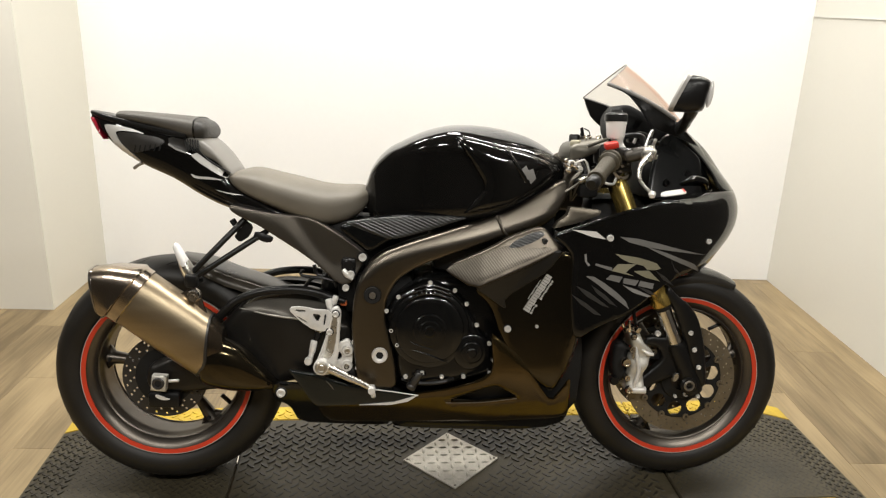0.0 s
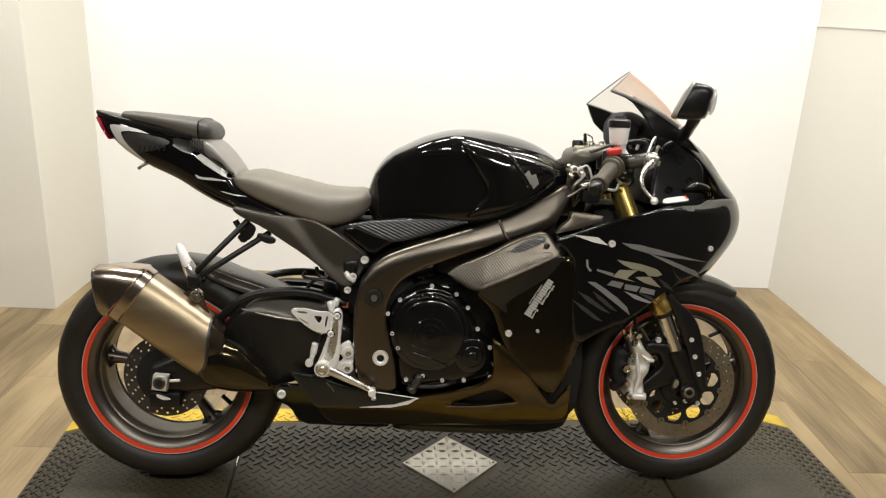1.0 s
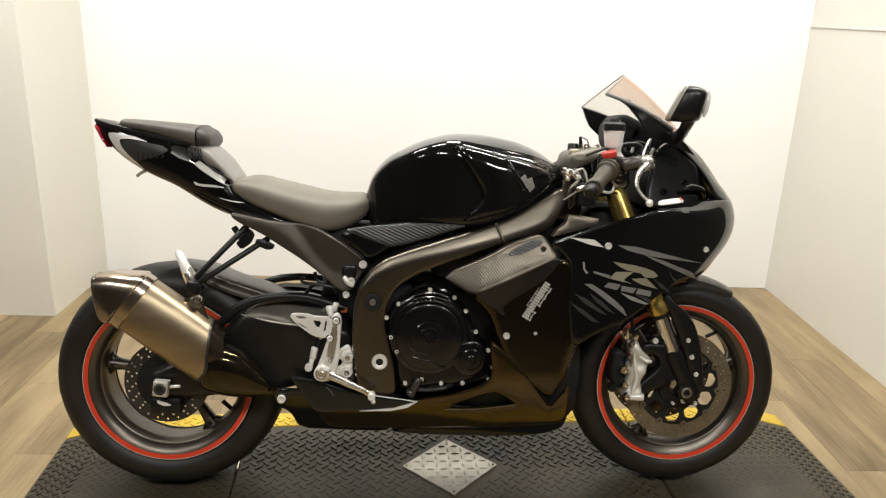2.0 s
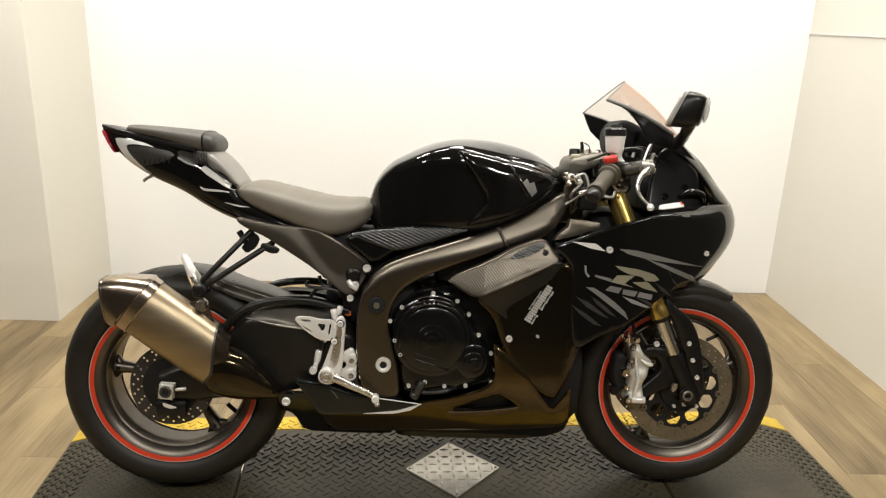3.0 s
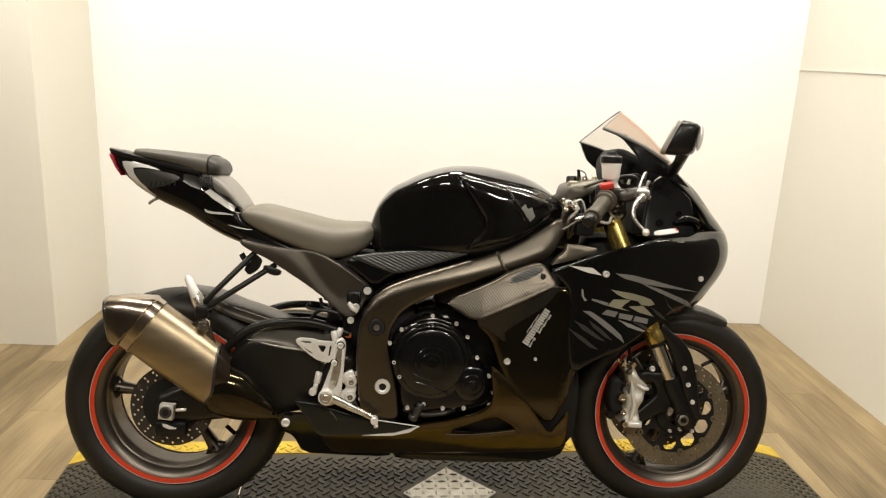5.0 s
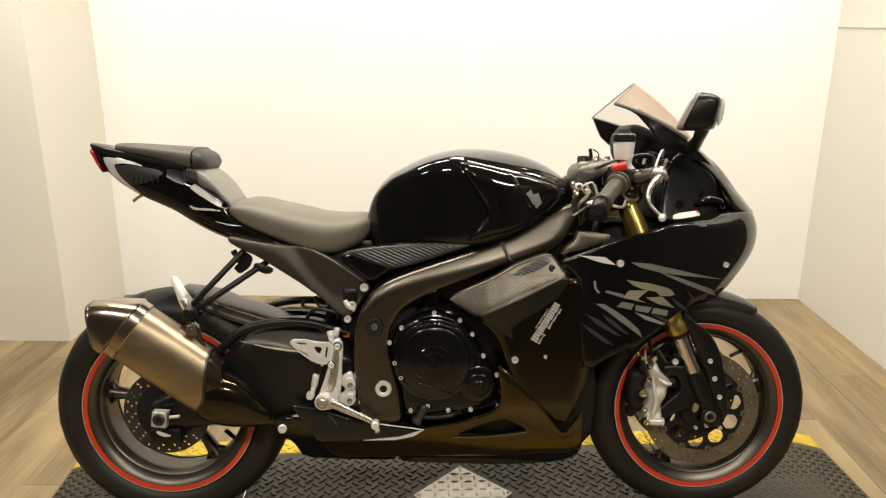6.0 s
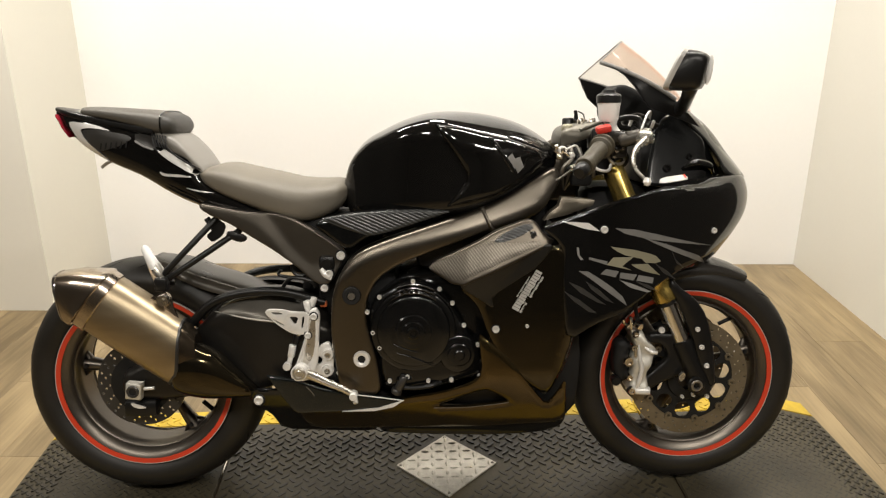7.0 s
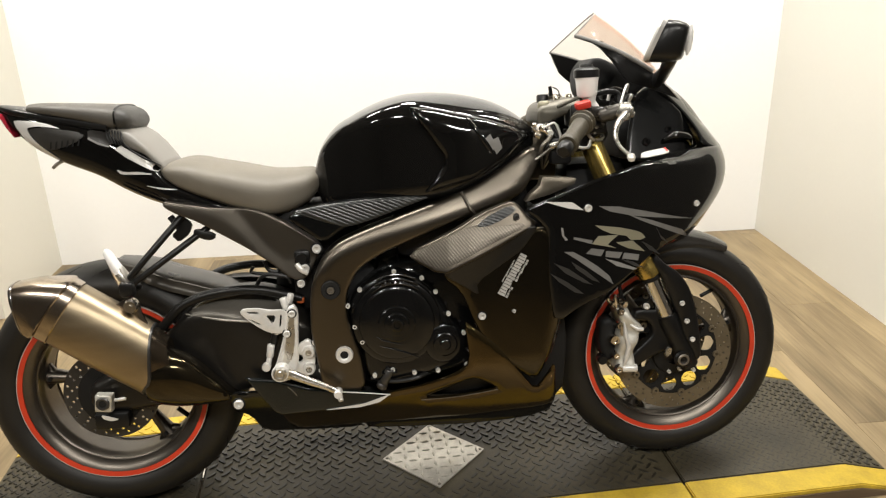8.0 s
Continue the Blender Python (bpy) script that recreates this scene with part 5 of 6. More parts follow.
def fair_w(x, z):
    """Half width of the fairing: widest at the side, tapering to the nose and to the belly."""
    low = max(0.0, min(1.0, (0.38 - z) / 0.2))
    w = 0.243 - 0.115 * low ** 1.3
    xf = step_curve(z, NOSE)[0]
    t = max(0.0, min(1.0, (x - 0.44) / max(0.05, xf - 0.44)))
    w *= (1 - t ** 2.45) ** 0.6 if t < 1 else 0
    if z > 0.795:
        s = min(1, (z - 0.795) / 0.03) * max(0, min(1, (0.80 - x) / 0.14))
        w *= 1 - 0.25 * s * s * (3 - 2 * s) - 0.13 * max(0, min(1, (z - 0.82) / 0.18))
    return max(0.004, w - 0.02 * max(0, min(1, (0.16 - x) / 0.2)))


def infill_w(x, z):
    """The infill panel leans back towards its top edge."""
    return fair_w(x, z) + 0.010 - 0.25 * max(0, 0.12 - x) - 0.36 * (z - 0.58 - 0.417 * x) - 0.5 * max(0, x - 0.17) ** 1.5


def mid_roll(x, z):
    """The front edge of the middle panel turns inward and under."""
    u = max(0.0, x - 0.302 - 0.20 * (z - 0.27))
    return 0.85 * (math.hypot(u, 0.006) - 0.006)


UPPER = [(0.285, 0.717), (0.347, 0.738), (0.456, 0.777), (0.566, 0.806), (0.685, 0.822), (0.770, 0.823), (0.826, 0.816), (0.841, 0.762), (0.826, 0.707), (0.771, 0.632), (0.736, 0.600), (0.685, 0.604), (0.632, 0.612), (0.567, 0.586), (0.486, 0.521), (0.416, 0.492), (0.350, 0.448), (0.338, 0.56), (0.340, 0.663), (0.319, 0.690)]
MIDDLE = [(0.096, 0.58), (0.157, 0.607), (0.239, 0.643), (0.318, 0.68), (0.362, 0.655), (0.372, 0.56), (0.377, 0.46), (0.358, 0.395), (0.313, 0.301), (0.281, 0.329), (0.202, 0.397), (0.172, 0.455), (0.146, 0.535)]
BELLYL = [(-0.294, 0.277), (-0.247, 0.274), (-0.159, 0.277), (-0.042, 0.291), (0.056, 0.314), (0.124, 0.342), (0.156, 0.372), (0.146, 0.47), (0.166, 0.458), (0.225, 0.409), (0.276, 0.33), (0.314, 0.277), (0.337, 0.321), (0.352, 0.355), (0.358, 0.313), (0.368, 0.238), (0.358, 0.216), (0.213, 0.205), (-0.001, 0.191), (-0.114, 0.189), (-0.267, 0.191), (-0.282, 0.228)]
UNDER = [(-0.4, 0.325), (-0.398, 0.268), (-0.36, 0.246), (-0.34, 0.183), (-0.231, 0.177), (-0.107, 0.174), (-0.099, 0.189), (-0.086, 0.168), (0.066, 0.166), (0.308, 0.172), (0.361, 0.194), (0.37, 0.233), (0.195, 0.272), (-0.198, 0.292), (-0.297, 0.321)]
GREYP = [(0.021, 0.624), (0.140, 0.682), (0.187, 0.710), (0.255, 0.733), (0.276, 0.729), (0.298, 0.698), (0.322, 0.682), (0.238, 0.645), (0.156, 0.609), (0.100, 0.582)]
SLOT = [(0.043, 0.268), (0.143, 0.32), (0.167, 0.327), (0.193, 0.311), (0.222, 0.29), (0.174, 0.282), (0.118, 0.273)]
for sd in (-1, 1):
    up = part("upper_fairing", panel(UPPER, fair_w, 0.005, 0.005, 0.008, 0.010, sd), GLOSS, bike, "gloss black upper fairing with grey slashes", 50)
    mid = part("middle_fairing", panel(MIDDLE, lambda x, z: fair_w(x, z) - 0.004 - mid_roll(x, z), 0.006, 0.008, 0.016, 0.009, sd), MIDP, bike, "black middle fairing panel tinted with a warm reflection")
    bel = part("belly_pan", panel(BELLYL, fair_w, 0.006, 0.008, 0.016, 0.012, sd, (SLOT,), 1), BELLY, bike, "black belly pan tinted with a gold reflection")
    part("under_pan", panel(UNDER, lambda x, z: fair_w(x, z) - 0.010, 0.006, 0.006, 0.012, 0.013, sd, (), 1), PANELB, bike, "black lower edge of the belly pan")
    part("slot_back", panel([(x_ + 0.008 * (1 if x_ > 0.14 else -1), z_ + 0.004 * (1 if z_ > 0.27 else -1)) for x_, z_ in SLOT], lambda x, z: fair_w(x, z) - 0.025, 0.004, 0, 0, 0.02, sd, (), 1), MATTE, bel)
    part("slot_lip", tube([(x_, sd * (fair_w(x_, z_) + 0.0005), z_ - 0.0005) for x_, z_ in (SLOT[0], SLOT[6], SLOT[5], SLOT[4])], 0.0012, 6, 4), DISC, bel)
    part("inner_duct", panel([(0.29, 0.22), (0.395, 0.22), (0.41, 0.36), (0.40, 0.47), (0.33, 0.47), (0.30, 0.34)], 0.115, 0.006, 0.003, 0.006, 0.02, sd, (), 1), MATTE, bike, "matt black inner duct wall")
    infill = part("side_infill", panel(GREYP, infill_w, 0.02, 0.004, 0.007, 0.010, sd, (), 1), INFILL, bike, "satin titanium-grey infill panel")
    part("lower_facet", panel([(0.099, 0.586), (0.14, 0.607), (0.184, 0.630), (0.265, 0.676), (0.321, 0.680), (0.281, 0.627), (0.243, 0.602), (0.177, 0.559), (0.183, 0.528), (0.138, 0.559)], lambda x, z: max(fair_w(x, z) - 0.0015, infill_w(x, 0.531 + 0.545 * x) - 0.002 - 0.3 * max(0, 0.531 + 0.545 * x - z)), 0.02, 0.003, 0.006, 0.010, sd, (), 1), LOWF, infill, "dark bronze lower facet")
    part("carbon_skin", panel([(0.026, 0.624), (0.109, 0.662), (0.170, 0.689), (0.215, 0.681), (0.285, 0.688), (0.290, 0.679), (0.245, 0.661), (0.200, 0.643), (0.148, 0.619), (0.098, 0.596), (0.060, 0.609)], lambda x, z: infill_w(x, z) + 0.0016, 0.003, 0.001, 0.004, 0.009, sd, (), 1), CARBONL, infill, "light carbon weave skin")
    part("carbon_skin", panel([(0.178, 0.684), (0.196, 0.700), (0.242, 0.722), (0.266, 0.724), (0.271, 0.714), (0.239, 0.697), (0.205, 0.685)], lambda x, z: infill_w(x, z) + 0.0028, 0.003, 0.001, 0.004, 0.009, sd, (), 1), CARBON, infill, "dark carbon weave skin")
    heel = part("heel_panel", panel([(-0.356, 0.357), (-0.287, 0.347), (-0.216, 0.323), (-0.144, 0.310), (-0.08, 0.301), (-0.029, 0.292), (-0.086, 0.272), (-0.172, 0.266), (-0.290, 0.262), (-0.322, 0.307)], 0.19, 0.008, 0.003, 0.006, 0.01, sd, (), 0), SKY_TINT, bike, "dark petrol grey lower panel")
    part("pale_edge", panel([(-0.029, 0.2935), (-0.090, 0.2755), (-0.178, 0.2668), (-0.10, 0.2675), (-0.055, 0.2765)], 0.1935, 0.004, 0.001, 0.002, 0.008, sd, (), 0), SILVER, heel, "pale painted lower edge")
    part("pale_edge", tube([(-0.145, sd * 0.1905, 0.3085), (-0.08, sd * 0.191, 0.3000), (-0.029, sd * 0.1915, 0.2925)], 0.0016, 8), SILVER, heel)
    part("scratch", tube([(-0.262, sd * 0.1905, 0.330), (-0.25, sd * 0.191, 0.318), (-0.243, sd * 0.1905, 0.307)], 0.0012, 6), DISC, heel)
    # slashes and emblems of the upper fairing
    for nm, mt, ol in (("slash", LIGHT, [(0.332, 0.731), (0.393, 0.727), (0.419, 0.708), (0.383, 0.714)]),
                       ("slash", SLASH, [(0.452, 0.715), (0.499, 0.711), (0.556, 0.698), (0.618, 0.682), (0.699, 0.662), (0.619, 0.675), (0.527, 0.689), (0.476, 0.702)]),
                       ("slash", SLASH, [(0.521, 0.691), (0.576, 0.675), (0.665, 0.641), (0.703, 0.611), (0.599, 0.655), (0.544, 0.679)]),
                       ("slash", SLASH, [(0.373, 0.617), (0.394, 0.616), (0.422, 0.599), (0.45, 0.579), (0.476, 0.556), (0.486, 0.535), (0.463, 0.552), (0.428, 0.578), (0.399, 0.6)]),
                       ("slash", SLASH, [(0.396, 0.649), (0.438, 0.639), (0.436, 0.631), (0.395, 0.644)]),
                       ("slash", GREY, [(0.466, 0.596), (0.5, 0.585), (0.542, 0.567), (0.532, 0.565), (0.493, 0.577)]),
                       ("slash", DIMGREY, [(0.503, 0.592), (0.534, 0.583), (0.559, 0.567), (0.534, 0.574)]),
                       ("slash", DIMGREY, [(0.35, 0.593), (0.383, 0.578), (0.437, 0.538), (0.417, 0.544), (0.377, 0.567)]),
                       ("slash", DIMGREY, [(0.34, 0.571), (0.378, 0.549), (0.418, 0.518), (0.398, 0.522), (0.362, 0.548)]),
                       ("slash", DIMGREY, [(0.389, 0.594), (0.422, 0.572), (0.456, 0.541), (0.436, 0.549), (0.402, 0.575)]),
                       ("slash", DIMGREY, [(0.583, 0.669), (0.601, 0.638), (0.629, 0.613), (0.605, 0.627)]),
                       ("slash", DIMGREY, [(0.551, 0.63), (0.582, 0.612), (0.606, 0.589), (0.575, 0.605)]),
                       ("slash", GREY, [(0.367, 0.672), (0.372, 0.671), (0.374, 0.654), (0.383, 0.644), (0.377, 0.642), (0.369, 0.654)]),
                       ("crest", OLIVE, [(0.443, 0.673), (0.502, 0.664), (0.532, 0.656), (0.551, 0.649), (0.563, 0.636), (0.55, 0.632), (0.526, 0.634), (0.516, 0.644), (0.479, 0.652), (0.46, 0.661)]),
                       ("crest", OLIVE, [(0.451, 0.648), (0.497, 0.648), (0.48, 0.635), (0.472, 0.627), (0.494, 0.618), (0.436, 0.631)]),
                       ("crest", OLIVE, [(0.492, 0.631), (0.531, 0.632), (0.564, 0.603), (0.521, 0.615), (0.501, 0.625)]),
                       ("mark", SLASH, [(0.423, 0.61), (0.435, 0.621), (0.465, 0.616), (0.457, 0.602)]),
                       ("mark", SLASH, [(0.468, 0.613), (0.507, 0.607), (0.499, 0.594), (0.467, 0.6)]),
                       ("mark", SLASH, [(0.511, 0.606), (0.548, 0.598), (0.545, 0.585), (0.506, 0.593)])):
        part(nm, panel(ol, lambda x, z: fair_w(x, z) + 0.0012, 0.002, 0, 0, 0.008, sd, (), 0), mt, up, "pale grey painted slash" if nm == "slash" else "")
    # sponsor sticker: two slanted lines of plain bars
    for k in range(15):
        t = k / 15
        for off, hgt, first, last in ((-0.0075, 0.0035, 4, 12), (-0.002, 0.0175, 0, 15), (0.018, 0.005, 6, 14), (0.018, 0.0045, 0, 4)):
            if not first <= k < last:
                continue
            shift = 0.0012 * ((k * 7) % 3)
            bx, bz = 0.224 + 0.056 * t + off * 0.85, 0.531 + 0.090 * t - off * 0.5
            dx, dz = 0.0030, 0.0048
            nx_, nz_ = 0.85 * (hgt - shift), -0.5 * (hgt - shift)
            part("sticker_bar", panel([(bx, bz), (bx + dx, bz + dz), (bx + dx + nx_, bz + dz + nz_), (bx + nx_, bz + nz_)], lambda x, z: fair_w(x, z) - 0.0003, 0.004, 0, 0, 0.01, sd, (), 0), STICK, mid)
    bolt("fairing_bolt", 0.186, sd * (fair_w(0.186, 0.482) - 0.005), 0.482, 0.0085, bike, side=sd)
    bolt("fairing_bolt", 0.428, sd * (fair_w(0.428, 0.712) - 0.001), 0.712, 0.0085, bike, side=sd)
    bolt("fairing_bolt", 0.699, sd * (fair_w(0.699, 0.699) - 0.001), 0.699, 0.007, bike, side=sd)
    bolt("fairing_bolt", 0.270, sd * (infill_w(0.270, 0.700) - 0.001), 0.700, 0.006, bike, DARKDISC, side=sd)
    bolt("fairing_bolt", 0.258, sd * (fair_w(0.258, 0.489) - 0.005), 0.489, 0.0042, bike, side=sd)
    part("nose_cowl", panel([(0.735, 0.822), (0.826, 0.818), (0.805, 0.845), (0.777, 0.877), (0.740, 0.925), (0.708, 0.957), (0.672, 0.985), (0.626, 0.978), (0.655, 0.945), (0.700, 0.903), (0.728, 0.862)], lambda x, z: fair_w(x, z) - 0.003, 0.005, 0.004, 0.008, 0.010, sd), GLOSS, bike, "gloss black nose cowl", 60)
    inner = part("inner_fairing", panel([(0.545, 0.800), (0.555, 0.86), (0.572, 0.92), (0.592, 0.958), (0.625, 0.972), (0.665, 0.935), (0.705, 0.895), (0.735, 0.850), (0.752, 0.820), (0.70, 0.812), (0.60, 0.798)], lambda x, z: 0.122 - 0.35 * (z - 0.86) - 0.10 * (x - 0.65) - 0.9 * max(0, x - 0.69), 0.004, 0.004, 0.01, 0.011, sd), PANELB, bike, "gloss black inner fairing wall", 60)
    for cx, cz, cr in ((0.598, 0.842, 0.009), (0.655, 0.868, 0.007)):
        part("lug", lathe([(cr * 0.55, sd * 0.003), (cr * 0.6, sd * 0.008), (cr * 0.95, sd * 0.008), (cr, 0), (cr * 0.55, 0)], (cx, sd * (0.122 - 0.35 * (cz - 0.86) - 0.10 * (cx - 0.65)), cz), 20, closed=True), GLOSS, inner)
    part("duct", tube([(0.64, sd * 0.135, 0.842), (0.665, sd * 0.14, 0.853), (0.70, sd * 0.125, 0.846), (0.715, sd * 0.105, 0.83)], [0.006, 0.010, 0.010, 0.006], 10), GLOSS, inner)
    lab = pose(0.588, sd * 0.208, 0.8215, -sd * 24, -9, 0)
    label_plate = part("intake_label", turned(panel([(-0.034, -0.010), (-0.024, 0.013), (0.024, 0.013), (0.031, 0.008), (0.034, -0.002), (0.030, -0.011)], 0, 0.002, 0, 0, 0.01, -1, (), 1), lab @ Matrix.Rotation(radians(90 * sd), 4, "X") if sd > 0 else lab @ Matrix.Rotation(radians(-90), 4, "X")), LIGHT, up, "white duct label")
    part("red_edge", turned(box(0.027, 0.031, -0.006, 0.010, 0.0012, 0.0026, 0.0004), lab), REDP, label_plate, "thin red border of the label")
ridge = curve_through([(0.655, 0, 0.990), (0.708, 0, 0.955), (0.742, 0, 0.922), (0.779, 0, 0.874), (0.808, 0, 0.842), (0.832, 0, 0.814)], 5)
rings = []
for i, p in enumerate(ridge):
    d = (ridge[min(i + 1, len(ridge) - 1)] - ridge[max(i - 1, 0)]).normalized()
    out = Vector((-d.z, 0, d.x))
    half = 0.05 + 0.03 * math.sin(math.pi * i / (len(ridge) - 1))
    ring = [p + Vector((0, half * s / 8, 0)) + out * (0.002 - 0.030 * (s / 8) ** 2) for s in range(-8, 9)]
    rings.append(ring + [q - out * 0.005 for q in reversed(ring)])
part("nose_ridge", loft(rings), GUARD, bike, "dark glossy nose ridge")
part("inner_cowl", merge(box(0.54, 0.64, -0.10, 0.10, 0.80, 0.93, 0.02), box(0.42, 0.58, -0.06, 0.06, 0.62, 0.80, 0.03)), MATTE, bike, "matt black inner cowl")
for sd in (-1, 1):
    part("duct_cover", panel([(0.34, 0.78), (0.378, 0.777), (0.417, 0.772), (0.413, 0.761), (0.355, 0.74), (0.299, 0.727), (0.311, 0.743), (0.333, 0.76)], lambda x, z: 0.196 - 0.18 * (z - 0.74), 0.03, 0.0015, 0.003, 0.008, sd, (), 0), DUCT, bike, "grey-brown air duct cover", 30)
part("belly_floor", box(-0.30, 0.34, -0.095, 0.095, 0.19, 0.29, 0.03), MATTE, bike)
part("screen_bracket", panel([(0.470, 1.010), (0.50, 1.045), (0.58, 1.005), (0.655, 0.955), (0.62, 0.925), (0.50, 0.925), (0.472, 0.96)], 0.06, 0.12, 0.006, 0.012, 0.014), MATTE, bike, "matt black screen bracket")
part("instrument_panel", turned(box(-0.02, 0.02, -0.06, 0.06, -0.035, 0.035, 0.010), pose(0.53, 0, 0.985, 0, 35, 0)), MATTE, bike, "black instrument cluster")

# ---- windscreen ----


def screen_at(u, v):
    top = Vector((0.510 - 0.077 * abs(u) ** 2.1, 0.125 * u, 1.142 - 0.068 * abs(u) ** 2.1))
    low = Vector((0.690 - 0.080 * abs(u) ** 1.6, 0.138 * u, 0.972 + 0.024 * abs(u) ** 1.6))
    p = top.lerp(low, v) + Vector((0.4, 0, 0.9)) * 0.012 * math.sin(math.pi * v) * (1 - 0.3 * u * u)
    return p + Vector((0, 0, -0.012 * u * (1 - 0.6 * v)))


def screen_sheet(u0, u1, v0, v1, nu, nv, thick, lift=0.0):
    bm = bmesh.new()
    grids = []
    for k in range(2):
        g = []
        for i in range(nu + 1):
            row = []
            for j in range(nv + 1):
                u, v = u0 + (u1 - u0) * i / nu, v0 + (v1 - v0) * j / nv
                row.append(bm.verts.new(screen_at(u, v) + Vector((-0.5, 0, -0.8)).normalized() * (lift + thick * k)))
            g.append(row)
        grids.append(g)
    a, b = grids
    for i in range(nu):
        for j in range(nv):
            bm.faces.new((a[i][j], a[i + 1][j], a[i + 1][j + 1], a[i][j + 1]))
            bm.faces.new((b[i][j], b[i][j + 1], b[i + 1][j + 1], b[i + 1][j]))
    rim = [(i, 0) for i in range(nu)] + [(nu, j) for j in range(nv)] + [(i, nv) for i in range(nu, 0, -1)] + [(0, j) for j in range(nv, 0, -1)]
    for p, q in zip(rim, rim[1:] + rim[:1]):
        bm.faces.new((a[p[0]][p[1]], b[p[0]][p[1]], b[q[0]][q[1]], a[q[0]][q[1]]))
    return bm


screen = part("windscreen", screen_sheet(-1, 1, 0, 1, 32, 16, 0.003), SCREEN, bike, "pale smoked double-bubble windscreen", 30)
screen.visible_shadow = False
screen.data.materials.append(SCREENG)
for poly in screen.data.polygons:
    poly.material_index = 1 if poly.center.y > 0.012 else 0
part("screen_lip", tube([screen_at(u / 10, 0) for u in range(-10, 11)], 0.0016, 6, 3), GREY, screen)
for sd in (-1, 1):
    part("screen_lip", tube([screen_at(sd, v / 8) for v in range(9)], 0.0050 if sd < 0 else 0.003, 8, 3), GREY, screen, "dark moulded screen edge")
    # cowl wing under the screen's side edge
    ring = []
    bm = bmesh.new()
    cols = []
    for i in range(13):
        v = i / 12
        p = screen_at(sd * 0.99, v) + Vector((0, 0, -0.004))
        drop = (0.012 + 0.062 * min(1, max(0, v - 0.12) / 0.3) * (1 - 0.45 * max(0, v - 0.5)) if sd < 0 else 0.028 + 0.06 * math.sin(math.pi * min(1, v * 0.9 + 0.12)))
        q = p + Vector((0.025 + 0.03 * v, sd * 0.012, -drop))
        cols.append([bm.verts.new(p), bm.verts.new(p.lerp(q, 0.5) + Vector((0, sd * 0.006, 0))), bm.verts.new(q), bm.verts.new(q + Vector((0, -sd * 0.005, 0))), bm.verts.new(p + Vector((0, -sd * 0.005, 0)))])
    for a, b in zip(cols, cols[1:]):
        for k in range(5):
            bm.faces.new((a[k], a[(k + 1) % 5], b[(k + 1) % 5], b[k]))
    bm.faces.new(cols[0])
    bm.faces.new(list(reversed(cols[-1])))
    part("screen_wing", bm, SATIN, screen, "black cowl wing below the screen")
    for v in (0.3, 0.75) if sd < 0 else ():
        p = screen_at(sd * 0.97, v)
        bolt("screen_screw", p.x, p.y, p.z, 0.004, screen, DISC, 0.006, sd)

# ---- mirrors ----


def mirror(sd):
    arm = part("mirror_stem", tube([(0.628, sd * 0.128, 0.984), (0.620, sd * 0.165, 0.990), (0.611, sd * 0.205, 0.998), (0.603, sd * 0.245, 1.010), (0.599, sd * 0.268, 1.026)], [0.027, 0.025, 0.021, 0.018, 0.016], 14, 6, 0.6), SATIN, bike, "black mirror stem")
    rings = []
    turn = Matrix.Translation((0.590, sd * 0.285, 1.053)) @ Matrix.Rotation(radians(sd * 24), 4, "Z") @ Matrix.Rotation(radians(13), 4, "Y")
    for t, s in ((0.0, 0.97), (0.06, 1.0), (0.5, 0.96), (0.82, 0.86), (0.96, 0.76), (1.0, 0.62)):
        ring = []
        for j in range(28):
            a = 2 * math.pi * j / 28
            ca, sa = math.cos(a), math.sin(a)
            y, z = 0.061 * s * math.copysign(abs(ca) ** 0.45, ca), 0.044 * s * math.copysign(abs(sa) ** 0.45, sa)
            ring.append(turn @ Vector((-0.022 + 0.054 * t + 0.22 * z * (1 - t), y, z + 0.006 * t)))
        rings.append(ring)
    part("mirror_shell", loft(rings), SATIN, arm, "black mirror shell")
    mid_ = sum(rings[0], Vector()) / 28
    back = turn.to_3x3() @ Vector((-1, 0, 0))
    glass = [mid_ + (p - mid_) * 0.93 + back * 0.002 for p in rings[0]]
    part("mirror_glass", loft([[p - back * 0.003 for p in glass], glass]), BLUEM, arm)
    part("mirror_bezel", loft([[mid_ + (p - mid_) * k + back * d for p in rings[0]] for k, d in ((0.95, 0.0), (1.04, -0.002), (1.09, 0.006), (1.05, 0.010), (0.95, 0.006))], closed=True), BEZEL, arm, "pale mirror rim")
    part("signal_lens", turned(spin_along((0, 0, -0.03), (0, 0, 0.03), [(0, 0.002), (0.2, 0.006), (0.5, 0.0075), (0.8, 0.006), (1, 0.002)], 14), pose(0.620, sd * 0.312, 1.056, 0, 8, 0)), LENS, arm, "clear mirror turn signal")


mirror(-1)

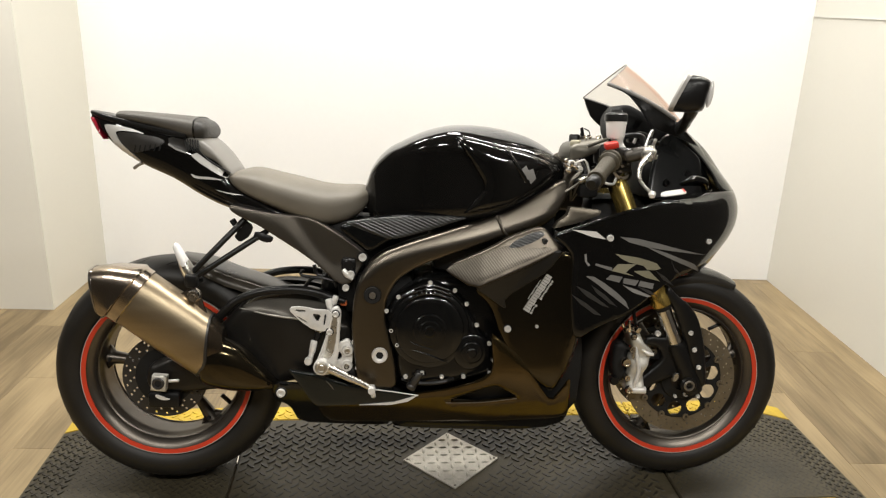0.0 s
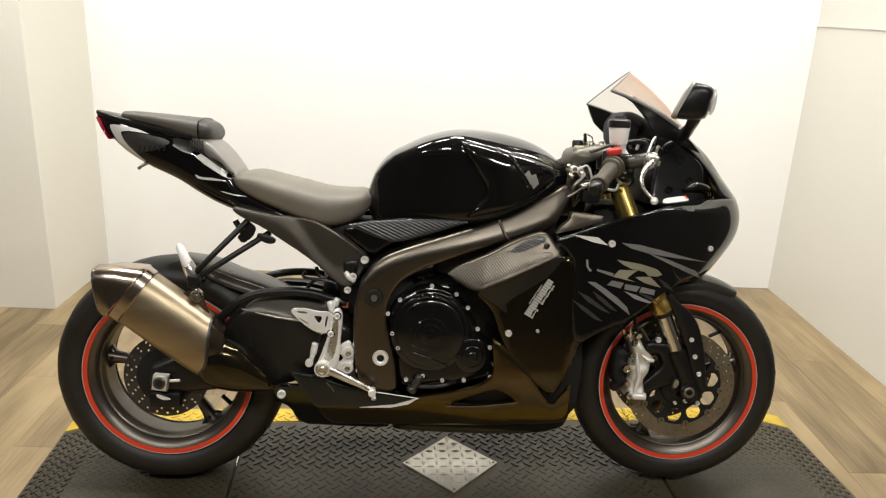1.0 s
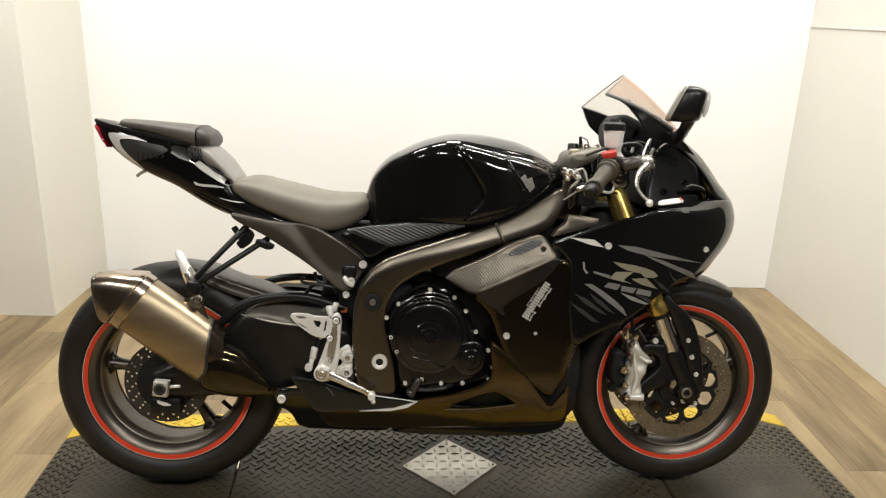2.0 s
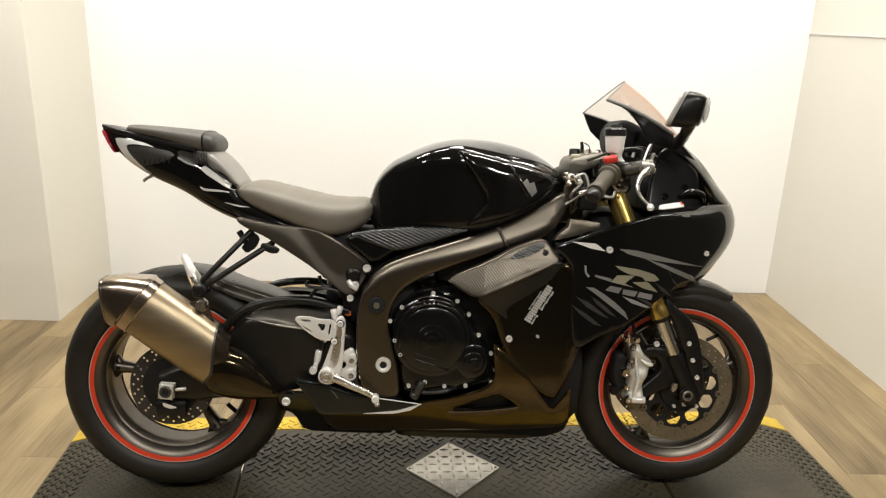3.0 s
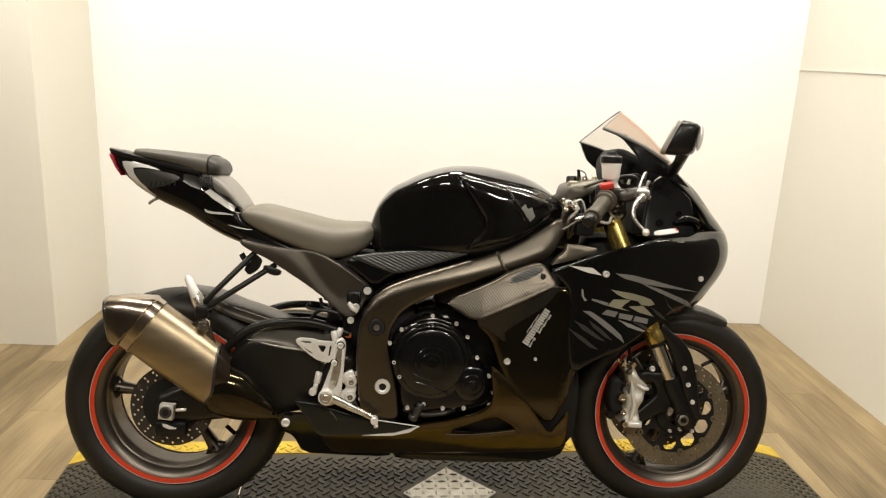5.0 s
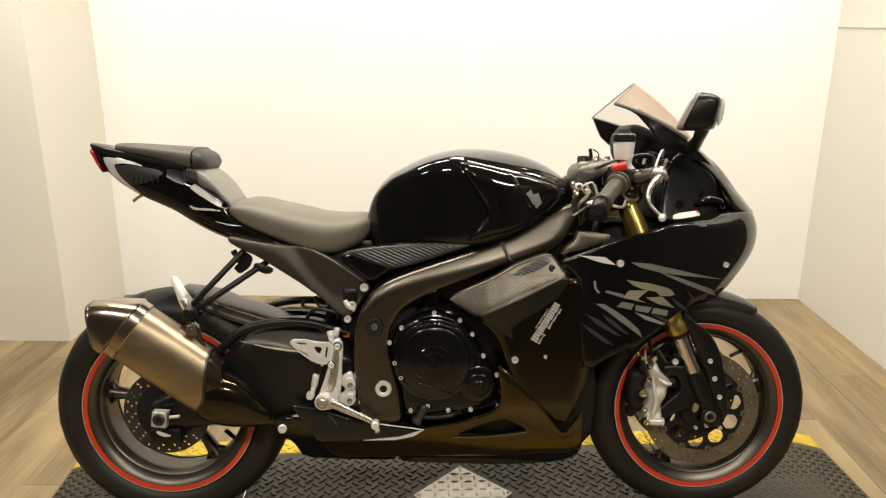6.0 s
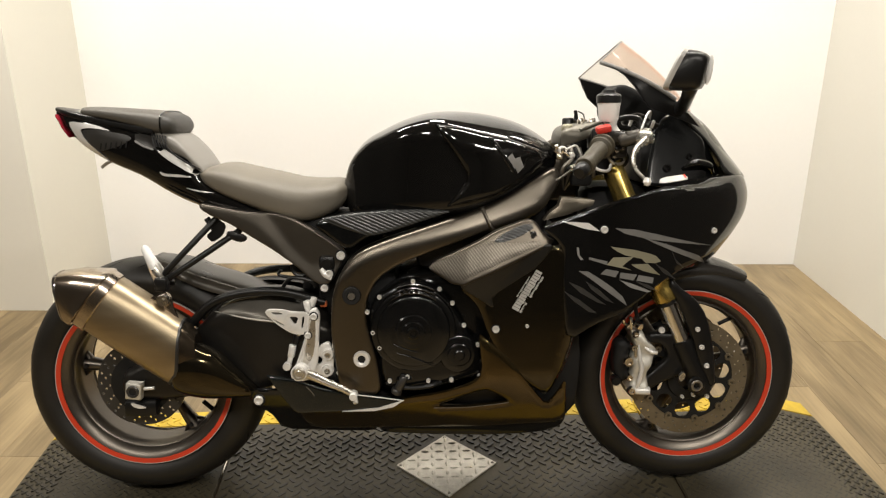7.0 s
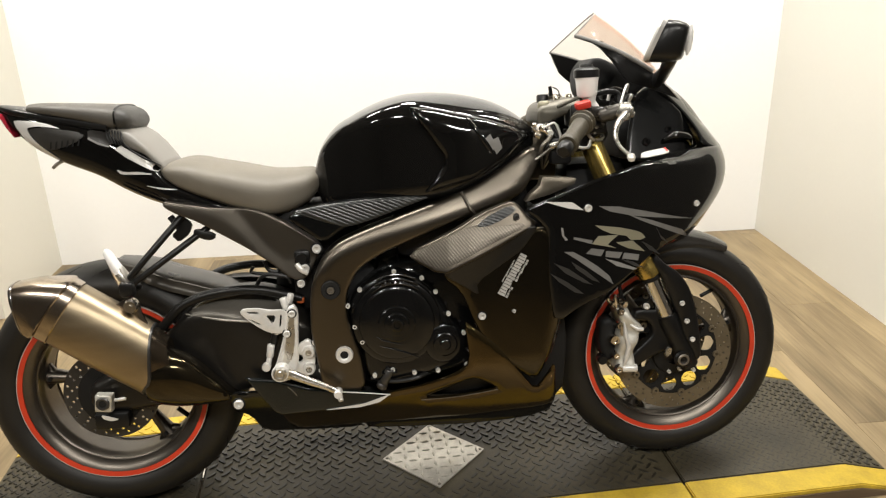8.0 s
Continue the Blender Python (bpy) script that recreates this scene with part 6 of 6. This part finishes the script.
# ---- fork, brakes, front mudguard ----
for sd in (-1, 1):
    y = sd * 0.103

    def at(z, y=y):
        return Vector((0.61 + (0.535 - z) * 0.44, y, z))
    leg = part("fork_leg", spin_along(at(0.92), at(0.512), [(0, 0.024), (0.01, 0.0265), (0.80, 0.0265), (0.81, 0.0285), (0.86, 0.0285), (0.87, 0.0268), (0.92, 0.0268), (0.93, 0.029), (0.99, 0.029), (1.0, 0.024)], 32), GOLD, bike, "gold anodised fork tube")
    part("fork_sleeve", spin_along(at(0.915), at(0.853), [(0, 0.026), (0.05, 0.030), (0.5, 0.031), (0.95, 0.030), (1, 0.026)], 28), SATIN, leg, "black fork clamp sleeve")
    part("stanchion", spin_along(at(0.53), at(0.38), [(0, 0.0205), (1, 0.0205)], 28), CHROME, leg, "chromed fork stanchion")
    part("dust_seal", spin_along(at(0.514), at(0.503), [(0, 0.024), (0.5, 0.025), (1, 0.022)], 28), MATTE, leg)
    foot = part("fork_foot", spin_along(at(0.412), at(0.275), [(0, 0.0245), (0.06, 0.027), (0.4, 0.026), (0.75, 0.03), (1, 0.024)], 28), SATIN, leg, "black cast fork foot")
    part("axle_boss", lathe([(0.009, sd * 0.02), (0.009, sd * 0.034), (0.012, sd * 0.036), (0.018, sd * 0.036), (0.022, sd * 0.032), (0.022, -0.03), (0.009, -0.03)], (FX, sd * 0.1, FZ), 28, closed=True), SATIN, foot)
    part("axle_end", lathe([(0.009, 0), (0.009, sd * 0.0385), (0.0125, sd * 0.039), (0.015, sd * 0.037), (0.015, 0)], (FX, sd * 0.1, FZ), 24, closed=True), DISC, foot)
    part("caliper_bracket", panel([(0.688, 0.42), (0.70, 0.36), (0.69, 0.33), (0.62, 0.300), (0.565, 0.265), (0.545, 0.285), (0.59, 0.325), (0.635, 0.365), (0.62, 0.40), (0.58, 0.405), (0.585, 0.43), (0.65, 0.425)], 0.108, 0.018, 0.005, 0.012, 0.012, sd), SATIN, foot, "black caliper bracket")
    cal = part("front_caliper", panel([(0.532, 0.444), (0.545, 0.436), (0.563, 0.440), (0.574, 0.412), (0.592, 0.398), (0.600, 0.386), (0.592, 0.372), (0.588, 0.353), (0.577, 0.328), (0.582, 0.300), (0.580, 0.278), (0.552, 0.268), (0.533, 0.276), (0.538, 0.313), (0.544, 0.344), (0.540, 0.368), (0.548, 0.392), (0.541, 0.415)], lambda x, z: 0.116 + 0.35 * (x - 0.56) * (1 if x > 0.56 else 0.3) + 0.004 * math.sin(z * 95), 0.06, 0.012, 0.014, 0.007, sd), CASTAL, bike, "silver cast radial front brake caliper")
    part("caliper_bridge", panel([(0.500, 0.400), (0.528, 0.410), (0.548, 0.392), (0.540, 0.366), (0.543, 0.340), (0.536, 0.300), (0.515, 0.292), (0.498, 0.330)], 0.092, 0.04, 0.012, 0.016, 0.008, sd), MATTE, cal, "dark inner caliper half")
    for px, pz, pr in ((0.546, 0.392, 0.010), (0.532, 0.356, 0.0135), (0.536, 0.314, 0.009)):
        part("piston_cap", lathe([(0, sd * 0.003), (pr * 0.45, sd * 0.003), (pr * 0.5, sd * 0.008), (pr * 0.8, sd * 0.008), (pr, sd * 0.003), (pr, -sd * 0.016)], (px, sd * 0.106, pz), 20), STEEL, cal)
    part("caliper_rib", tube([(0.553, sd * 0.117, 0.402), (0.556, sd * 0.120, 0.372), (0.562, sd * 0.122, 0.340), (0.556, sd * 0.121, 0.308), (0.552, sd * 0.117, 0.285)], [0.002, 0.0055, 0.006, 0.0055, 0.002], 10, 5), ALU, cal)
    part("caliper_rib", tube([(0.568, sd * 0.118, 0.396), (0.584, sd * 0.124, 0.386), (0.598, sd * 0.124, 0.384)], [0.003, 0.006, 0.005], 10, 4), ALU, cal)
    part("lower_lug", rod((0.550, sd * 0.112, 0.282), (0.586, sd * 0.118, 0.282), 0.0105), ALU, cal)
    part("caliper_slot", panel([(0.545, 0.398), (0.552, 0.384), (0.549, 0.366), (0.543, 0.372)], 0.1165, 0.004, 0, 0, 0.01, sd, (), 1), CHROME, cal)
    part("banjo", merge(rod((0.540, sd * 0.09, 0.455), (0.556, sd * 0.12, 0.448), 0.009), rod((0.526, sd * 0.10, 0.448), (0.530, sd * 0.112, 0.446), 0.008)), STEEL, cal)
    bolt("caliper_bolt", 0.545, sd * 0.116, 0.430, 0.007, cal, STEEL, 0.008, sd)
    bolt("caliper_bolt", 0.540, sd * 0.113, 0.282, 0.009, cal, STEEL, 0.010, sd)
    part("bleed_nipple", merge(rod((0.536, sd * 0.11, 0.44), (0.530, sd * 0.115, 0.474), 0.004), rod((0.520, sd * 0.10, 0.452), (0.516, sd * 0.105, 0.466), 0.005)), STEEL, cal)
    part("pad_pin", rod((0.505, sd * 0.07, 0.300), (0.506, sd * 0.098, 0.300), 0.012), SATIN, cal)
    part("pinch_screw", turned(rod((0, 0, 0), (0, sd * 0.010, 0), 0.0105), pose(0.662, sd * 0.120, 0.322) @ Matrix.Rotation(radians(20), 4, "Y") @ Matrix.Diagonal((0.75, 1, 1.25, 1))), ALUD, bike)
    for px, pz, pr in ((0.612, 0.437, 0.008), (0.700, 0.268, 0.006), (0.672, 0.262, 0.0045), (0.735, 0.262, 0.0055)):
        bolt("fork_bolt", px, sd * 0.104, pz, pr, bike, ALU, 0.008, sd)
    for px, pz in ((0.705, 0.40), (0.720, 0.352), (0.692, 0.446)):
        bolt("guard_bolt", px, sd * 0.131, pz, 0.0065, bike, ALU, 0.006, sd)
    part("fork_guard", panel([(0.625, 0.575), (0.652, 0.545), (0.687, 0.522), (0.717, 0.480), (0.739, 0.400), (0.750, 0.304), (0.737, 0.289), (0.704, 0.352), (0.682, 0.429), (0.645, 0.513), (0.615, 0.55)], 0.13, 0.012, 0.01, 0.02, 0.01, sd), SATIN, bike, "black fork guard blade")
part("front_axle", rod((FX, -0.12, FZ), (FX, 0.12, FZ), 0.012), DISC, bike)
part("brake_hose", tube([(0.56, -0.09, 0.44), (0.55, -0.085, 0.50), (0.56, -0.07, 0.58), (0.53, -0.06, 0.68)], 0.005, 8), SATIN, bike)

rings = []
for i in range(25):
    a = math.radians(140 - 80 * i / 24)
    r = FR + 0.014 + 0.012 * (1 - i / 24)
    w = 0.075 - 0.028 * (i / 24) ** 1.5
    d = 0.075 * (1 - 0.75 * (i / 24) ** 1.3)
    ring = []
    for k in range(17):
        b = math.radians(-90 + 180 * k / 16)
        rr = r - d * (1 - math.cos(b))
        ring.append(Vector((FX + rr * math.cos(a), w * math.sin(b), FZ + rr * math.sin(a))))
    c = Vector((FX, 0, FZ))
    ring += [p - (p - c).normalized() * 0.005 for p in reversed(ring)]
    rings.append(ring)
part("front_mudguard", loft(rings), GUARD, bike, "gloss black front mudguard")

# ---- handlebars ----
clamp = part("top_clamp", panel([(0.344, 0.892), (0.348, 0.924), (0.362, 0.938), (0.416, 0.950), (0.448, 0.950), (0.456, 0.934), (0.418, 0.914), (0.378, 0.898)], lambda x, z: 0.118 - 0.9 * max(0, z - 0.925), 0.13, 0.004, 0.008, 0.009), TAN, bike, "tan-grey alloy top fork clamp")
for sd in (-1,):
    part("fork_cap", lathe([(0, 0.008), (0.007, 0.008), (0.008, 0.011), (0.012, 0.010), (0.015, 0.006), (0.016, 0.0), (0.016, -0.02)], (0.368, sd * 0.092, 0.934), 28, "z"), CAPTAN, clamp, "pale tan fork cap")
part("clamp_rib", tube([(0.392, -0.122, 0.930), (0.42, -0.118, 0.940), (0.447, -0.108, 0.950)], 0.004, 8), TAN, clamp)
for sx, sy in ((0.40, -0.085), (0.43, -0.075), (0.425, 0.045)):
    part("clamp_screw", lathe([(0, 0.006), (0.006, 0.006), (0.008, 0.003), (0.008, -0.01)], (sx, sy, 0.952), 14, "z"), STEEL, clamp)
part("stem_nut", lathe([(0, 0.012), (0.012, 0.012), (0.018, 0.008), (0.018, -0.012)], (0.415, 0, 0.945), 6, "z"), BRONZE, clamp)
part("ignition_lock", lathe([(0, 0.014), (0.012, 0.014), (0.015, 0.010), (0.015, -0.02)], (0.385, 0, 0.945), 24, "z"), SATIN, clamp)
part("key", merge(turned(box(-0.005, 0.005, -0.002, 0.002, 0, 0.026, 0.0015), pose(0.405, -0.01, 0.952, 0, -12, 30)), tube([(0.408, -0.01, 0.975), (0.420, -0.012, 0.968), (0.424, -0.014, 0.955)], 0.0016, 6, 4), tube([(0.402, -0.01, 0.97), (0.398, -0.014, 0.958), (0.404, -0.016, 0.950)], 0.0016, 6, 4)), SATIN, clamp, "black ignition key")
for sd in (-1, 1):
    bar = part("handlebar", tube([(0.448, sd * 0.105, 0.925), (0.425, sd * 0.21, 0.905), (0.352, sd * 0.345, 0.852)], 0.011, 14, 8), SATIN, bike, "black clip-on handlebar")
    part("clip_ring", lathe([(0.027, -0.018), (0.035, -0.018), (0.037, 0.0), (0.035, 0.018), (0.027, 0.018)], (0.45, sd * 0.103, 0.905), 28, "z", True), SATIN, bar)
    p0, p1 = Vector((0.425, sd * 0.222, 0.900)), Vector((0.360, sd * 0.335, 0.858))
    part("grip", spin_along(p0, p1, [(0, 0.019), (0.02, 0.0275), (0.07, 0.0275), (0.09, 0.022), (0.12, 0.022), (0.14, 0.026), (0.18, 0.0255), (0.21, 0.019), (0.5, 0.0185), (0.88, 0.0172), (0.90, 0.0215), (0.96, 0.0215), (1, 0.019)], 28), GRIP, bar, "ribbed black rubber grip")
    q = p1 + (p1 - p0).normalized() * 0.035
    part("bar_end", spin_along(p1, q, [(0, 0.012), (0.2, 0.016), (0.8, 0.016), (1, 0.011)], 20), SATIN, bar, "black bar-end weight")
    part("switch_box", turned(box(-0.022, 0.022, -0.026, 0.026, -0.03, 0.03, 0.009), pose(0.428, sd * 0.195, 0.908, 0, 0, sd * 25)), SATIN, bar, "black switch housing")
    part("lever_perch", merge(turned(box(-0.04, 0.035, -0.013, 0.013, -0.013, 0.012, 0.004), pose(0.475, sd * 0.198, 0.917, 0, 3, sd * 12)), turned(box(-0.016, 0.018, -0.018, 0.018, -0.006, 0.007, 0.003), pose(0.517, sd * 0.214, 0.921, 0, 14, sd * 20))), GUARD, bar, "dark grey lever perch")
    part("lever_pivot", merge(turned(box(-0.017, 0.015, -0.012, 0.012, -0.017, 0.016, 0.006), pose(0.514, sd * 0.232, 0.917, 0, 25, sd * 20)), rod((0.524, sd * 0.214, 0.903), (0.526, sd * 0.214, 0.936), 0.008), turned(box(-0.012, 0.012, -0.012, 0.012, -0.007, 0.007, 0.003), pose(0.522, sd * 0.224, 0.912, 0, 20, 30))), ALUD, bar, "silver lever pivot")
    part("lever", tube([(0.524, sd * 0.222, 0.922), (0.508, sd * 0.245, 0.908), (0.486, sd * 0.268, 0.892), (0.475, sd * 0.288, 0.868), (0.479, sd * 0.305, 0.848), (0.492, sd * 0.322, 0.831)], [0.0095, 0.0090, 0.0062, 0.0047, 0.0040, 0.0040], 12, 8, 1.2), ALUD, bar, "silver brake lever")
    part("lever_ball", lathe([(0, 0.009), (0.006, 0.0075), (0.009, 0), (0.006, -0.0075), (0, -0.009)], (0.496, sd * 0.327, 0.826), 16, "z"), ALU, bar)
    part("top_cable", tube([(0.512, sd * 0.2, 0.925), (0.535, sd * 0.17, 0.965), (0.555, sd * 0.13, 0.972), (0.56, sd * 0.1, 0.95)], 0.0028, 10), SILVER if sd < 0 else SATIN, bar)
    part("throttle_cable", tube([(0.41, sd * 0.18, 0.89), (0.425, sd * 0.15, 0.86), (0.40, sd * 0.07, 0.83), (0.37, sd * 0.06, 0.80)], 0.006, 10), SATIN, bar)
part("kill_switch", turned(box(-0.017, 0.017, -0.012, 0.012, -0.008, 0.009, 0.006), pose(0.424, -0.222, 0.934, 12, -12, 0)), REDP, bike, "red engine stop switch")
res = part("brake_reservoir", lathe([(0, -0.022), (0.018, -0.022), (0.022, -0.016), (0.0245, 0.012), (0.026, 0.018), (0.026, 0.024), (0, 0.024)], (0.442, -0.19, 0.972), 28, "z"), MILKY, bike, "milky brake fluid reservoir")
part("cap", lathe([(0, 0.028), (0.014, 0.028), (0.016, 0.022), (0.024, 0.020), (0.028, 0.016), (0.028, 0.0), (0.0, 0.0)], (0.441, -0.19, 0.992), 16, "z"), SATIN, res, "black knurled cap")
part("holder", tube([(0.446, -0.19, 0.955), (0.452, -0.185, 0.938), (0.466, -0.185, 0.922)], [0.017, 0.012, 0.009], 10), MILKY, res)
part("feed_hose", tube([(0.46, -0.185, 0.955), (0.49, -0.175, 0.960), (0.515, -0.175, 0.955), (0.52, -0.18, 0.93)], 0.0065, 10), SATIN, res)
part("brake_master", spin_along((0.428, -0.165, 0.905), (0.525, -0.2, 0.912), [(0, 0.012), (0.1, 0.016), (0.5, 0.017), (0.75, 0.013), (1, 0.011)], 20), SATIN, bike, "black brake master cylinder")
for k in range(3):
    part("loom_hose", tube([(0.455 + 0.012 * k, -0.16 + 0.012 * k, 0.895), (0.48 + 0.014 * k, -0.11, 0.875 - 0.006 * k), (0.47 + 0.012 * k, -0.06, 0.85 - 0.008 * k), (0.42, -0.05, 0.82)], 0.006, 8), SATIN, bike)
part("cable_clip", box(0.425, 0.455, -0.15, -0.12, 0.83, 0.875, 0.006), MATTE, bike)
part("steering_stop", box(0.37, 0.42, -0.145, -0.06, 0.80, 0.86, 0.01), MATTE, bike)
part("bright_clip", tube([(0.405, -0.16, 0.862), (0.425, -0.168, 0.842), (0.45, -0.165, 0.838), (0.46, -0.155, 0.852)], 0.0035, 8), ALU, bike)
part("bright_cable", tube([(0.353, -0.15, 0.886), (0.366, -0.155, 0.893), (0.379, -0.15, 0.895), (0.388, -0.15, 0.878), (0.392, -0.15, 0.858), (0.388, -0.15, 0.846)], 0.0024, 8, 6), ALU, bike, "bright steel cable")
part("bright_cable", tube([(0.330, -0.14, 0.884), (0.340, -0.145, 0.878), (0.352, -0.15, 0.880), (0.362, -0.15, 0.872)], 0.0036, 8, 5), STEEL, bike, "bright steel cable")
part("hose_union", merge(rod((0.366, -0.15, 0.842), (0.384, -0.152, 0.848), 0.0075), rod((0.384, -0.152, 0.846), (0.392, -0.153, 0.852), 0.005)), ALUD, bike)
part("hose_union", merge(rod((0.334, -0.145, 0.872), (0.346, -0.148, 0.866), 0.007), rod((0.348, -0.147, 0.878), (0.348, -0.150, 0.890), 0.0055), rod((0.330, -0.14, 0.892), (0.338, -0.144, 0.893), 0.006)), STEEL, bike)
part("fork_hook", tube([(0.450, -0.165, 0.884), (0.452, -0.168, 0.866), (0.463, -0.168, 0.855), (0.480, -0.165, 0.854), (0.488, -0.16, 0.862)], 0.0038, 8, 6), ALUD, bike, "silver hose hook")
part("switch_plug", merge(box(0.452, 0.490, -0.185, -0.150, 0.868, 0.900, 0.007), rod((0.455, -0.19, 0.892), (0.480, -0.19, 0.886), 0.006)), SATIN, bike, "black wiring plug")
for bx, by, bz, br in ((0.462, -0.190, 0.884, 0.0042), (0.476, -0.190, 0.890, 0.0036), (0.458, -0.190, 0.871, 0.0034), (0.476, -0.19, 0.906, 0.0042)):
    bolt("plug_screw", bx, by, bz, br, bike, STEEL, 0.006)
part("lower_hose", tube([(0.382, -0.14, 0.852), (0.365, -0.145, 0.836), (0.345, -0.15, 0.822), (0.330, -0.15, 0.814)], 0.0032, 8), DISC, bike)
part("perch_body", merge(spin_along((0.462, -0.212, 0.906), (0.517, -0.222, 0.926), [(0, 0.009), (0.1, 0.014), (0.45, 0.0155), (0.8, 0.013), (1, 0.008)], 18), box(0.474, 0.500, -0.228, -0.205, 0.905, 0.930, 0.005)), PERCH, bike, "grey cast lever perch")
part("side_loom", merge(tube([(0.505, -0.16, 0.935), (0.53, -0.15, 0.925), (0.55, -0.13, 0.945), (0.575, -0.12, 0.94)], 0.006, 8), tube([(0.49, -0.15, 0.955), (0.52, -0.14, 0.965), (0.55, -0.12, 0.955), (0.57, -0.10, 0.93)], 0.005, 8), box(0.485, 0.515, -0.16, -0.13, 0.942, 0.962, 0.005)), SATIN, bike, "black wiring behind the screen")
for lo_, hi_, lr in (((0.497, -0.163, 0.940), (0.502, -0.166, 0.958), 0.004), ((0.525, -0.145, 0.93), (0.53, -0.15, 0.942), 0.003), ((0.556, -0.134, 0.935), (0.562, -0.137, 0.952), 0.004)):
    part("loom_tie", rod(lo_, hi_, lr), ALU, bike)
for k in range(5):
    part("loom_cable", tube([(0.36 + 0.015 * k, -0.10 - 0.012 * k, 0.91 - 0.01 * k), (0.375 + 0.012 * k, -0.13, 0.87 - 0.012 * k), (0.35 + 0.01 * k, -0.14, 0.84), (0.36, -0.10, 0.79)], 0.0045, 8), SATIN if k % 2 else DISC, bike)
part("clamp_bolts", merge(rod((0.352, -0.13, 0.885), (0.352, -0.11, 0.885), 0.009), rod((0.372, -0.135, 0.872), (0.372, -0.11, 0.872), 0.008), rod((0.392, -0.15, 0.848), (0.392, -0.12, 0.848), 0.008)), ALU, bike)

# ---- floor planks, last ----
WIDE, LONG = 0.182, 1.22
bm = box(0.0003, WIDE - 0.0003, 0.0003, LONG - 0.0003, -0.008, 0, 0.0006, 1)
plank_mesh = bpy.data.meshes.new("plank")
bm.to_mesh(plank_mesh)
bm.free()
plank_mesh.materials.append(OAK)
col = 0
x = -6.1
while x < 0.1 - WIDE * 0.3:
    y = -7.6 - (col * 0.437) % LONG
    end = 0.0 if x > -3.4 else -0.5
    while y < end - 0.02:
        y0, y1 = max(y, -7.55), min(y + LONG, end)
        if y1 - y0 > 0.02:
            pl = new("plank", plank_mesh)
            pl.parent = floor
            pl.matrix_world = ROOM @ pose(x, y0, FLOOR) @ Matrix.Diagonal((1, (y1 - y0) / LONG, 1, 1))
        y += LONG
    x += WIDE
    col += 1
